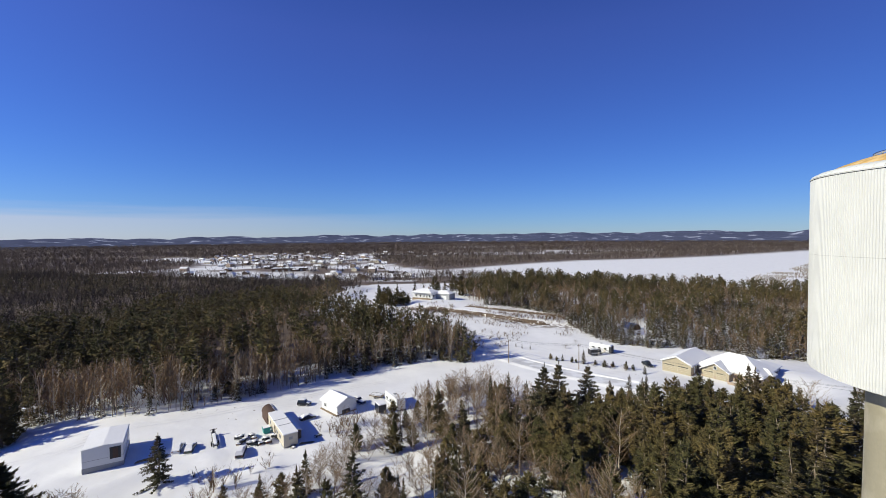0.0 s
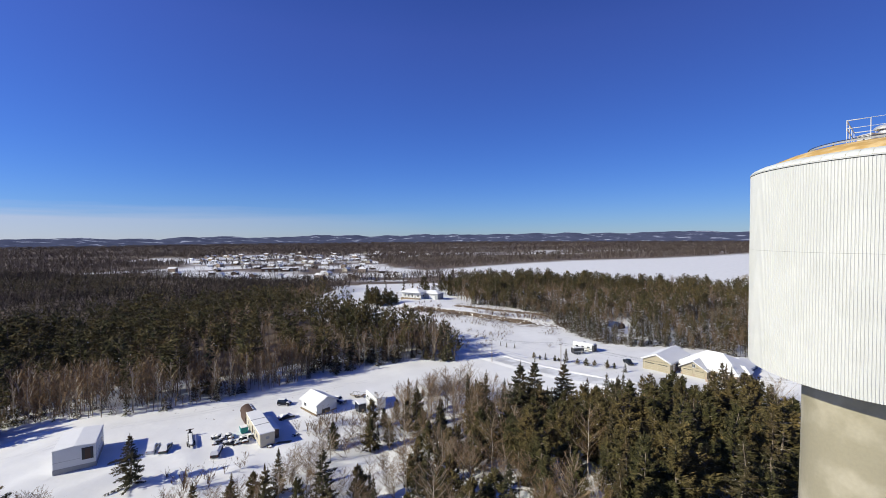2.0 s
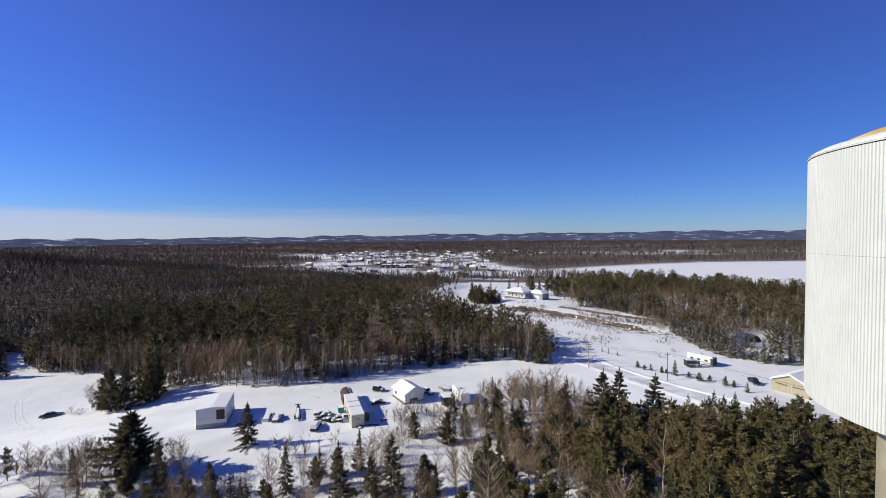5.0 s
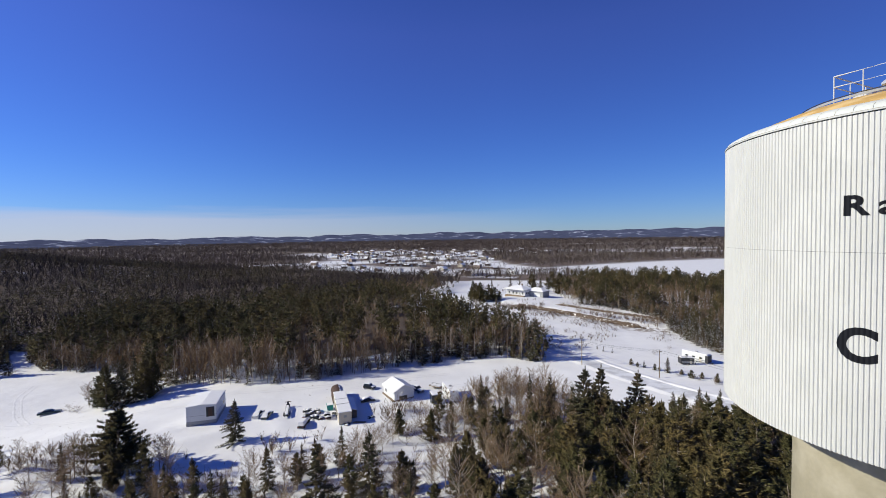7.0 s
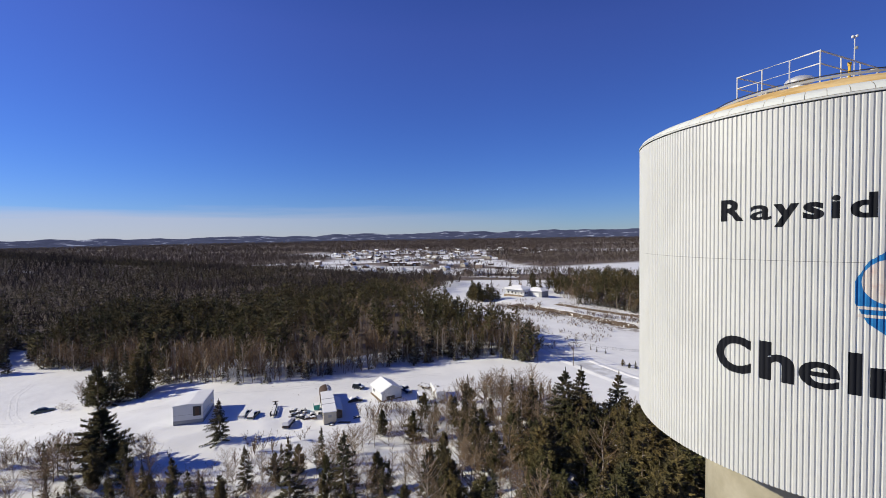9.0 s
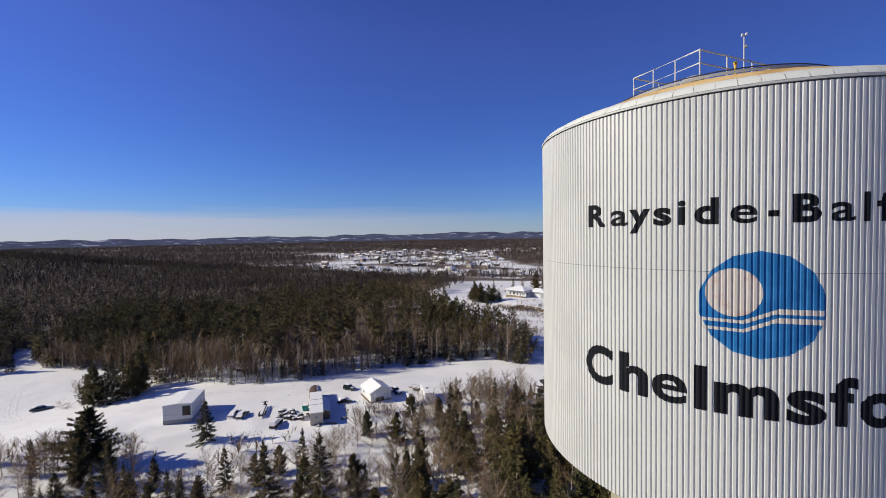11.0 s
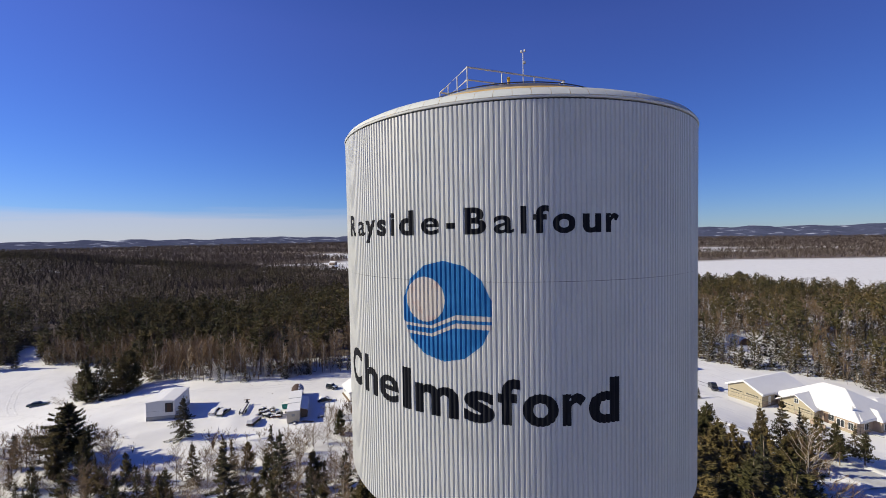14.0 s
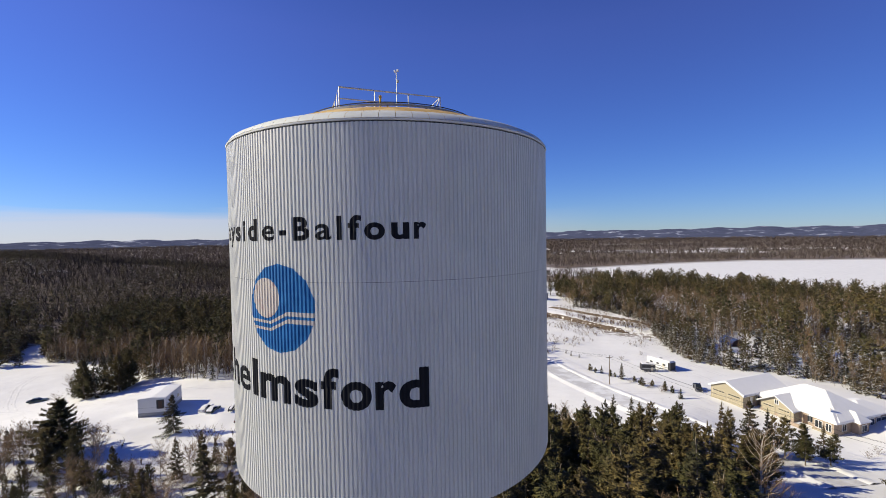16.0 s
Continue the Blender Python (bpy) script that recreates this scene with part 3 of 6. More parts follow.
# ---- trees: shapes ----
class Soup:
    """Collects triangles and strips with a material number each."""

    def __init__(self):
        self.v, self.f, self.m = [], [], []

    def tri(self, a, b, c, m):
        k = len(self.v)
        self.v += [tuple(a), tuple(b), tuple(c)]
        self.f.append((k, k + 1, k + 2))
        self.m.append(m)

    def quad(self, a, b, c, d, m):
        k = len(self.v)
        self.v += [tuple(a), tuple(b), tuple(c), tuple(d)]
        self.f.append((k, k + 1, k + 2, k + 3))
        self.m.append(m)

    def limb(self, a, b, ra, rb, m, sides=3):
        a, b = Vector(a), Vector(b)
        d = (b - a).normalized()
        p = d.orthogonal().normalized()
        q = d.cross(p)
        k = len(self.v)
        for c, r in ((a, ra), (b, rb)):
            for s in range(sides):
                t = 2 * math.pi * s / sides
                self.v.append(tuple(c + (p * math.cos(t) + q * math.sin(t)) * r))
        for s in range(sides):
            j = (s + 1) % sides
            self.f.append((k + s, k + j, k + sides + j, k + sides + s))
            self.m.append(m)


def plume_shape(rng, boughs, tufts, each, low=0.15, wide=0.2, form="cone", lift=0.1, curl=0.1, length=0.05, width=0.008, snow=0.0, whorl=5, lump=1.0, gaps=0.06, bush=0.3):
    """A conifer one unit high: whorls of boughs that carry flat fans of needle sprays. Materials: 0 needles, 1 snow, 2 limbs."""
    s = Soup()
    bias = rng.uniform(0, 6.28)
    levels = max(1.0, boughs / whorl)
    swell = [rng.uniform(0.66, 1.2) for _ in range(int(levels) + 2)]
    upward = Vector((0, 0, 1))
    for i in range(boughs):
        level = i // whorl
        u = min(0.985, max(0.0, (level + rng.uniform(-0.3, 0.4)) / levels))
        a = level * 2.4 + 2 * math.pi * (i % whorl) / whorl + rng.uniform(-0.45, 0.45)
        if rng.random() < gaps:
            continue
        z = low + (0.955 - low) * u
        if form == "cone":
            reach = wide * ((1 - u) ** 0.8 + 0.035)
        elif form == "plume":
            reach = wide * (1 - u) ** 0.72 * (0.8 + 0.2 * min(1.0, u / 0.15)) + 0.012
        else:
            reach = wide * (0.42 + 0.58 * math.sin(math.pi * (0.22 + 0.62 * u))) * (1 - 0.78 * u ** 4)
        ln = reach * swell[level] * rng.uniform(0.65, 1.15) * (1 + 0.16 * math.cos(a - bias))
        out, side = Vector((math.cos(a), math.sin(a), 0)), Vector((-math.sin(a), math.cos(a), 0))
        slope = lift + 0.55 * max(0.0, u - 0.45) + rng.uniform(-0.10, 0.10)
        foot = Vector((0, 0, z - 0.012))
        end = foot + out * ln + upward * ln * (slope + curl)
        s.tri(foot + upward * 0.005, foot - upward * 0.005, end, 2)
        n = max(1, int(round(tufts * (0.45 + 0.55 * ln / wide))))
        for j in range(n):
            f = 0.22 + 0.78 * (j + rng.uniform(0.3, 1.0)) / n
            c = foot + out * ln * f + upward * ln * (slope * f + curl * f * f)
            span = length * (1.2 - 0.55 * f) * (0.55 + 0.65 * ln / wide)
            for _ in range(each):
                phi = rng.uniform(-1.3, 1.3)
                d = (out * math.cos(phi) + side * math.sin(phi) + upward * (0.6 * (slope + 2 * curl * f) + rng.uniform(-bush, bush * 1.2))).normalized()
                face = upward + out * 0.7 + side * 0.5 * math.sin(phi) + Vector((rng.uniform(-0.35, 0.35), rng.uniform(-0.35, 0.35), 0))
                e = d.cross(face).normalized() * width * rng.uniform(0.6, 1.4)
                reach_out = span * rng.uniform(0.6, 1.3)
                base = c - d * reach_out * 0.3 + upward * rng.uniform(-bush, bush) * span
                s.tri(base - e, base + e, base + d * reach_out, 0)
            if rng.random() < snow:
                w = span * 0.34 * lump
                q = c + upward * 0.004 + out * span * 0.15
                s.tri(q - side * w * rng.uniform(0.7, 1.2), q + side * w * rng.uniform(0.7, 1.2) - out * 0.3 * w, q + out * w * rng.uniform(0.9, 1.6), 1)
    for k in range(4):
        a = k * 1.7
        s.tri((0.006 * math.cos(a), 0.006 * math.sin(a), 0.93), (-0.006 * math.cos(a), -0.006 * math.sin(a), 0.93), (0.008 * math.cos(a + 1), 0.008 * math.sin(a + 1), 1.0), 0)
    return s


def bare_shape(rng, limbs, twigs, spread=0.17, fork=0.28, twig_w=0.0035, snow=0.0, flat=False):
    """A leafless tree one unit high: forking limbs with fans of fine twigs. Materials: 0 twigs, 1 snow, 2 limbs."""
    s = Soup()
    for i in range(limbs):
        u = fork + (0.92 - fork) * (i + rng.random()) / limbs
        a = rng.uniform(0, 6.28)
        ln = spread * rng.uniform(0.55, 1.15) * (1.25 - u)
        rise = 1.0 if flat else 0.72
        start = Vector((0, 0, u - 0.05))
        mid = start + Vector((math.cos(a) * ln * 0.6, math.sin(a) * ln * 0.6, ln * rise * rng.uniform(0.5, 1.0)))
        end = mid + Vector((math.cos(a + rng.uniform(-.5, .5)) * ln * 0.5, math.sin(a + rng.uniform(-.5, .5)) * ln * 0.5, ln * rise * rng.uniform(0.7, 1.3)))
        if flat:
            w = Vector((-math.sin(a), math.cos(a), 0)) * twig_w
            s.tri(start + w, start - w, end, 2)
        else:
            s.limb(start, mid, 0.0045 * (1.2 - u), 0.003, 2)
            s.limb(mid, end, 0.003, 0.0012, 2)
        for j in range(twigs):
            f = rng.random()
            p = start.lerp(mid, f * 2) if f < 0.5 else mid.lerp(end, f * 2 - 1)
            b = a + rng.uniform(-1.4, 1.4)
            l2 = ln * rng.uniform(0.25, 0.7)
            tip = p + Vector((math.cos(b) * l2 * 0.7, math.sin(b) * l2 * 0.7, l2 * rng.uniform(0.2 if flat else -0.15, 1.0 if flat else 0.85)))
            w = Vector((-math.sin(b), math.cos(b), 0)) * twig_w * rng.uniform(0.6, 1.4)
            s.tri(p + w, p - w, tip, 1 if rng.random() < snow else 0)
            if not flat:
                for side in (-1, 1):
                    q = p.lerp(tip, rng.uniform(0.25, 0.7))
                    c = b + side * rng.uniform(0.5, 1.3)
                    l3 = l2 * rng.uniform(0.3, 0.65)
                    v = Vector((-math.sin(c), math.cos(c), 0)) * twig_w * 0.6
                    s.tri(q + v, q - v, q + Vector((math.cos(c) * l3 * 0.8, math.sin(c) * l3 * 0.8, l3 * rng.uniform(-0.1, 0.8))), 0)
    return s


def trunk_shape(rng, top, r0, sides=6, lean=0.01):
    s = Soup()
    pts = [Vector((rng.uniform(-lean, lean) * i, rng.uniform(-lean, lean) * i, top * i / 4)) for i in range(5)]
    pts[0] = Vector((0, 0, -0.03))
    for i in range(4):
        s.limb(pts[i], pts[i + 1], r0 * (1 - i / 4.6), r0 * (1 - (i + 1) / 4.6), 0, sides)
    return s


def soup_mesh(name, s, mats):
    return mesh_of(name, s.v, s.f, mats, s.m)


RNG = random.Random(11)
NEAR = {"spruce": [], "pine": [], "broad": [], "birch": [], "bush": []}
for i in range(4):
    NEAR["spruce"].append((soup_mesh("trunk", trunk_shape(RNG, 0.96, 0.012), [M["bark"]]),
                           soup_mesh("crown", plume_shape(RNG, 104, 6, 7, low=0.07, wide=RNG.uniform(0.16, 0.22), lift=-0.16, curl=0.12, length=0.052, width=0.0056, snow=0.06, whorl=6, lump=0.7, gaps=0.14, bush=0.42), [M["spruce"], M["snow"], M["bark"]])))
    NEAR["pine"].append((soup_mesh("trunk", trunk_shape(RNG, 0.95, 0.013, lean=0.008), [M["bark"]]),
                         soup_mesh("crown", plume_shape(RNG, 60, 5, 11, low=RNG.uniform(0.14, 0.30), wide=RNG.uniform(0.14, 0.19), form="round" if i % 2 else "plume", lift=0.22, curl=0.16, length=0.062, width=0.0056, snow=0.02, whorl=4, lump=0.5, gaps=0.16, bush=0.6), [M["pine"], M["snow"], M["bark"]])))
    NEAR["birch"].append((soup_mesh("trunk", trunk_shape(RNG, 0.95, 0.0098, lean=0.012), [M["birch"] if i in (1, 3) else M["bark"]]),
                          soup_mesh("crown", bare_shape(RNG, 30, 22, spread=0.30, fork=0.28, twig_w=0.0016), [M["twig"], M["snow"], M["birch"] if i == 3 else M["bark"]])))
for i in range(3):
    NEAR["broad"].append((soup_mesh("trunk", trunk_shape(RNG, 0.94, 0.015, lean=0.006), [M["bark"]]),
                          soup_mesh("crown", plume_shape(RNG, 84, 6, 11, low=0.08, wide=RNG.uniform(0.24, 0.29), form="plume", lift=0.20, curl=0.14, length=0.085, width=0.0068, snow=0.015, whorl=5, lump=0.4, gaps=0.12, bush=0.6), [M["pine"], M["snow"], M["bark"]])))
NEAR["great"] = [(soup_mesh("trunk", trunk_shape(RNG, 0.94, 0.018, lean=0.006), [M["bark"]]),
                  soup_mesh("crown", plume_shape(RNG, 200, 10, 13, low=0.05, wide=0.38, form="plume", lift=0.16, curl=0.12, length=0.058, width=0.0055, snow=0.01, whorl=8, lump=0.4, gaps=0.10, bush=0.5), [M["pine"], M["snow"], M["bark"]]))]
NEAR["wide"] = [(soup_mesh("trunk", trunk_shape(RNG, 0.95, 0.014), [M["bark"]]),
                 soup_mesh("crown", plume_shape(RNG, 150, 9, 9, low=0.05, wide=0.29, lift=-0.10, curl=0.10, length=0.050, width=0.0062, snow=0.05, whorl=6, lump=0.7, gaps=0.14, bush=0.42), [M["spruce"], M["snow"], M["bark"]]))]
for i in range(3):
    NEAR["bush"].append((soup_mesh("stem", trunk_shape(RNG, 0.3, 0.012, lean=0.03), [M["bark"]]),
                         soup_mesh("crown", bare_shape(RNG, 24, 26, spread=0.46, fork=0.05, twig_w=0.0024, snow=0.03), [M["brush"], M["snow"], M["bark"]])))
LABEL = {"spruce": ("dark green spruce with snow on its boughs", "tree"), "pine": ("green pine with tufted needle clumps", "tree"), "broad": ("broad bushy green pine with feathery boughs", "tree"),
         "great": ("great old white pine with feathery tiers of boughs", "tree"), "wide": ("wide dark green spruce standing in the snow", "tree"),
         "birch": ("bare leafless tree with fine grey-brown twigs", "tree"), "bush": ("leafless brown bush in the snow", "bush")}
FIRST = {}


def plant(kind, x, y, h, turn=None, fat=1.0):
    """One tree or bush of its own, h metres high."""
    i = RNG.randrange(len(NEAR[kind]))
    turn = RNG.uniform(0, 360) if turn is None else turn
    m = pose(x, y, gz(x, y) - 0.05, 0, 0, turn)
    if (kind, i) not in FIRST:
        ob = thing({"spruce": "spruce_tree", "pine": "pine_tree", "broad": "pine_tree", "great": "pine_tree", "wide": "spruce_tree", "birch": "bare_tree", "bush": "bush"}[kind], m, *LABEL[kind], group="near wood")
        a, b = NEAR[kind][i]
        link("stem" if kind == "bush" else "trunk", a, ob)
        link("crown", b, ob)
        FIRST[kind, i] = ob
    else:
        ob = copy_thing(FIRST[kind, i], m)
    ob.scale = (h * fat, h * fat, h)
    return ob


# ---- woods past counting: many trees joined into one body ----
def scatter(name, shapes, mats, pos, size, label, fat=None):
    """One object of many trees. pos: x, y pairs; size: heights; shapes: Soups one unit high, taken in turn."""
    rng = np.random.default_rng(5)
    V, F3, M3, F4, M4, base = [], [], [], [], [], 0
    pick = rng.integers(0, len(shapes), len(pos))
    turn = rng.uniform(0, 6.28, len(pos))
    wide = size * rng.uniform(0.85, 1.2, len(pos)) * (1.0 if fat is None else fat)
    zz = ground_z(pos[:, 0], pos[:, 1])
    for s, shape in enumerate(shapes):
        v = np.array(shape.v)
        tri = np.array([f for f in shape.f if len(f) == 3]).reshape(-1, 3)
        quad = np.array([f for f in shape.f if len(f) == 4]).reshape(-1, 4)
        mt = np.array([m for f, m in zip(shape.f, shape.m) if len(f) == 3])
        mq = np.array([m for f, m in zip(shape.f, shape.m) if len(f) == 4])
        w = np.where(pick == s)[0]
        if not len(w):
            continue
        c, sn = np.cos(turn[w])[:, None], np.sin(turn[w])[:, None]
        X = (v[:, 0] * c - v[:, 1] * sn) * wide[w][:, None] + pos[w, 0][:, None]
        Y = (v[:, 0] * sn + v[:, 1] * c) * wide[w][:, None] + pos[w, 1][:, None]
        Z = v[:, 2] * size[w][:, None] + zz[w][:, None] - 0.1
        V.append(np.stack([X, Y, Z], -1).reshape(-1, 3))
        off = base + np.arange(len(w))[:, None, None] * len(v)
        if len(tri):
            F3.append((tri[None] + off).reshape(-1, 3))
            M3.append(np.tile(mt, len(w)))
        if len(quad):
            F4.append((quad[None] + off).reshape(-1, 4))
            M4.append(np.tile(mq, len(w)))
        base += len(w) * len(v)
    V = np.concatenate(V)
    f3 = np.concatenate(F3) if F3 else np.zeros((0, 3), int)
    f4 = np.concatenate(F4) if F4 else np.zeros((0, 4), int)
    me = bpy.data.meshes.new(name)
    me.vertices.add(len(V))
    me.vertices.foreach_set("co", V.ravel())
    loops = np.concatenate([f3.ravel(), f4.ravel()]).astype(np.int32)
    me.loops.add(len(loops))
    me.loops.foreach_set("vertex_index", loops)
    me.polygons.add(len(f3) + len(f4))
    me.polygons.foreach_set("loop_start", np.concatenate([np.arange(len(f3)) * 3, len(f3) * 3 + np.arange(len(f4)) * 4]).astype(np.int32))
    for m in mats:
        me.materials.append(m)
    me.polygons.foreach_set("material_index", np.concatenate(M3 + M4).astype(np.int32))
    me.update()
    me.validate()
    return tagged(new(name, me), label, "woodland", kind="stuff")


def spread(poly, gap, seed, keep=None):
    """Uneven places inside an outline, about gap metres apart."""
    rng = np.random.default_rng(seed)
    p = np.array(poly)
    xs, ys = np.arange(p[:, 0].min(), p[:, 0].max(), gap), np.arange(p[:, 1].min(), p[:, 1].max(), gap)
    g = np.stack(np.meshgrid(xs, ys), -1).reshape(-1, 2) + rng.uniform(-0.48, 0.48, (len(xs) * len(ys), 2)) * gap
    g = g[inside(g[:, 0], g[:, 1], poly)]
    return g if keep is None else g[keep(g[:, 0], g[:, 1])]


R2 = random.Random(3)


def with_trunk(s, top, r, m):
    s.limb((0, 0, -0.02), (0, 0, top * 0.5), r, r * 0.7, m)
    s.limb((0, 0, top * 0.5), (0, 0, top), r * 0.7, r * 0.25, m)
    return s


def many(count, make):
    return [make() for _ in range(count)]


MID = {"spruce": many(5, lambda: with_trunk(plume_shape(R2, 40, 3, 3, low=0.08, wide=R2.uniform(0.16, 0.22), lift=-0.2, curl=0.08, length=0.09, width=0.024, snow=0.13, lump=1.0), 0.95, 0.011, 2)),
       "pine": many(5, lambda: with_trunk(plume_shape(R2, 38, 3, 5, low=R2.uniform(0.30, 0.48), wide=R2.uniform(0.18, 0.26), form="round", lift=0.16, curl=0.16, length=0.085, width=0.018, whorl=4, gaps=0.14, bush=0.5), 0.93, 0.011, 2)),
       "bare": many(5, lambda: with_trunk(bare_shape(R2, 20, 13, spread=0.19, fork=0.34, twig_w=0.0062, flat=True), 0.95, 0.0075, 2))}
MID_SNOWY = dict(MID, spruce=many(4, lambda: with_trunk(plume_shape(R2, 44, 3, 4, low=0.04, wide=R2.uniform(0.22, 0.30), lift=-0.15, curl=0.05, length=0.10, width=0.028, snow=0.62, lump=1.75), 0.95, 0.012, 2)))
LOW = {"spruce": many(4, lambda: plume_shape(R2, 26, 2, 3, low=0.22, wide=0.21, lift=-0.2, curl=0.08, length=0.10, width=0.030)),
       "pine": many(5, lambda: plume_shape(R2, 28, 2, 5, low=0.40, wide=R2.uniform(0.22, 0.30), form="round", lift=0.16, curl=0.16, length=0.10, width=0.022, whorl=4, gaps=0.16, bush=0.5)),
       "bare": many(4, lambda: with_trunk(bare_shape(R2, 9, 8, spread=0.26, fork=0.35, twig_w=0.015, flat=True), 0.95, 0.009, 2))}
DEEP = {"spruce": many(4, lambda: plume_shape(R2, 12, 1, 3, low=0.3, wide=0.2, lift=-0.2, length=0.15, width=0.05)),
        "pine": many(4, lambda: plume_shape(R2, 12, 1, 4, low=0.42, wide=0.24, form="round", lift=0.1, curl=0.2, length=0.16, width=0.05, whorl=4)),
        "bare": many(4, lambda: bare_shape(R2, 6, 5, spread=0.50, fork=0.3, twig_w=0.022, flat=True))}
FAR = {"spruce": many(4, lambda: plume_shape(R2, 7, 1, 2, low=0.2, wide=0.22, lift=-0.2, length=0.22, width=0.09)),
       "bare": many(4, lambda: bare_shape(R2, 3, 3, spread=0.5, fork=0.15, twig_w=0.08, flat=True))}
SP, PI, BA = [M["spruce"], M["snow"], M["bark"]], [M["pine"], M["snow"], M["bark"]], [M["twig"], M["snow"], M["bark"]]


def edge_depth(x, y):
    """Distance behind the southern edge of the western wood, roughly."""
    ex = np.array([-420, -300, -205, -186, -135, -112, -89, -67, -53, -37, -20, 0, 18])
    ey = np.array([85, 112, 126, 131, 130, 120, 116, 119, 127, 141, 154, 162, 158])
    return y - np.interp(x, ex, ey)


def split(g, seed, share):
    """Parts places between kinds, in drifts."""
    rng = np.random.default_rng(seed)
    n = wave(g[:, 0], g[:, 1], 17) * 0.75 + rng.uniform(0, 1, len(g)) - (0.12 * step(-120, -50, g[:, 0]) + 0.5 * step(-42, -18, g[:, 0])) * step(40, 20, g[:, 0]) - 0.6 * step(-160, -215, g[:, 0]) + 0.60 * step(-118, -92, g[:, 0]) * step(-24, -42, g[:, 0])
    cut0, cut1 = np.quantile(n, share[0]), np.quantile(n, share[0] + share[1])
    return g[n < cut0], g[(n >= cut0) & (n < cut1)], g[n >= cut1]


def wood(name, g, shapes, seed, share, heights):
    rng = np.random.default_rng(seed)
    for kind, pts, mats, (h0, h1) in zip(("spruce", "pine", "bare"), split(g, seed, share), (SP, PI, BA), heights):
        if len(pts):
            text = {"spruce": "dense dark spruce trees flecked with snow", "pine": "dense green pine trees in the snow", "bare": "leafless birch and poplar trees, grey-brown"}[kind]
            swell = 1 + 0.20 * wave(pts[:, 0] + 50, pts[:, 1], 8.5)      # the canopy rises and falls
            scatter(f"{kind}_wood" if kind != "bare" else "leafless_wood", shapes[kind], mats, pts, rng.uniform(h0, h1, len(pts)) * swell, text)


BLUE_HUT = (104.0, 211.0)
front = spread(WOOD_WEST, 3.0, 1, lambda x, y: (edge_depth(x, y) < 30) & ((x < -100) | (x > -12) | (wave(x, y, 2.7) < 0.30)) & (x > -260) & (np.hypot(x + 119.5, y - 129) > 5))
wood("west_front", front, MID, 21, (0.35, 0.10), ((2.5, 15), (9, 17), (8, 14)))
# tall old pines and spruces that stand out of the canopy, in drifts
tall = spread(WOOD_WEST, 9.5, 41, lambda x, y: (edge_depth(x, y) > 6) & (edge_depth(x, y) < 120) & (x > -330) & (wave(x, y, 19) + 0.35 * step(-60, -20, x) + 0.3 * step(-150, -220, x) > 0.05))
tall_spruce, tall_pine = tall[::3], np.concatenate([tall[1::3], tall[2::3]])
scatter("spruce_wood", MID["spruce"], SP, tall_spruce, np.random.default_rng(42).uniform(14, 19, len(tall_spruce)), "tall dark spruces standing out of the wood")
scatter("pine_wood", MID["pine"], PI, tall_pine, np.random.default_rng(43).uniform(13.5, 18.5, len(tall_pine)), "tall old pines standing out of the wood")
pale = spread(WOOD_WEST, 4.6, 12, lambda x, y: (edge_depth(x, y) < 24) & (x > -200) & (x < 10) & (np.hypot(x + 118, y - 126) > 6.5))
scatter("birch_wood", [with_trunk(bare_shape(R2, 24, 12, spread=0.2, fork=0.3, twig_w=0.006, flat=True), 0.95, 0.009, 2) for _ in range(3)], [M["twig"], M["snow"], M["birch"]], pale, np.random.default_rng(13).uniform(9, 14, len(pale)), "pale-barked leafless birches along the wood's edge")
brush_edge = spread(WOOD_WEST, 2.6, 6, lambda x, y: (edge_depth(x, y) < 26) & ((x < -100) | (wave(x, y, 2.9) < 0.10)) & (x > -260) & (np.hypot(x + 119, y - 128) > 5))
scatter("undergrowth", [bare_shape(R2, 8, 7, spread=0.5, fork=0.08, twig_w=0.022, snow=0.03, flat=True) for _ in range(3)], [M["twig"], M["snow"], M["bark"]], brush_edge, np.random.default_rng(6).uniform(2, 5, len(brush_edge)), "leafless undergrowth under the wood's edge")
conifers = lambda x, y: np.hypot(x, y) + 26 * wave(x, y, 31) < 372 - 60 * step(-170, -300, x)      # past this the wood turns leafless
behind = spread(WOOD_WEST, 5.4, 2, lambda x, y: ((edge_depth(x, y) >= 30) | (x <= -260)) & conifers(x, y))
close = edge_depth(behind[:, 0], behind[:, 1]) < 80
wood("west_middle", behind[close], MID, 27, (0.30, 0.38), ((8, 16), (11, 19), (8, 13)))
young = spread(WOOD_WEST, 5.0, 46, lambda x, y: (edge_depth(x, y) < 11) & (x > -240) & (np.hypot(x + 119.5, y - 129) > 6))
scatter("spruce_wood", MID_SNOWY["spruce"], SP, young, np.random.default_rng(47).uniform(2.0, 7.0, len(young)), "young spruces laden with snow along the wood's edge")
wood("west_behind", behind[~close], LOW, 22, (0.34, 0.36), ((8, 16), (11, 19), (8, 13)))
deep = spread(WOOD_WEST, 4.6, 3, lambda x, y: ~conifers(x, y) & ((edge_depth(x, y) >= 30) | (x <= -260)) & (wave(x * 0.5, y, 26) < 0.86))
evergreen = np.random.default_rng(28).random(len(deep)) < 0.08 + 0.62 * step(-170, -300, deep[:, 0]) * step(-0.9, 0.1, wave(deep[:, 0], deep[:, 1], 37))
scatter("spruce_wood", DEEP["spruce"], SP, deep[evergreen], np.random.default_rng(29).uniform(8, 13, evergreen.sum()), "scattered dark spruces in the leafless wood")
scatter("leafless_wood", DEEP["bare"], [M["deep_brush"], M["snow"], M["deep_brush"]], deep[~evergreen], np.random.default_rng(30).uniform(6.5, 10.5, (~evergreen).sum()), "wide grey-brown leafless wood")
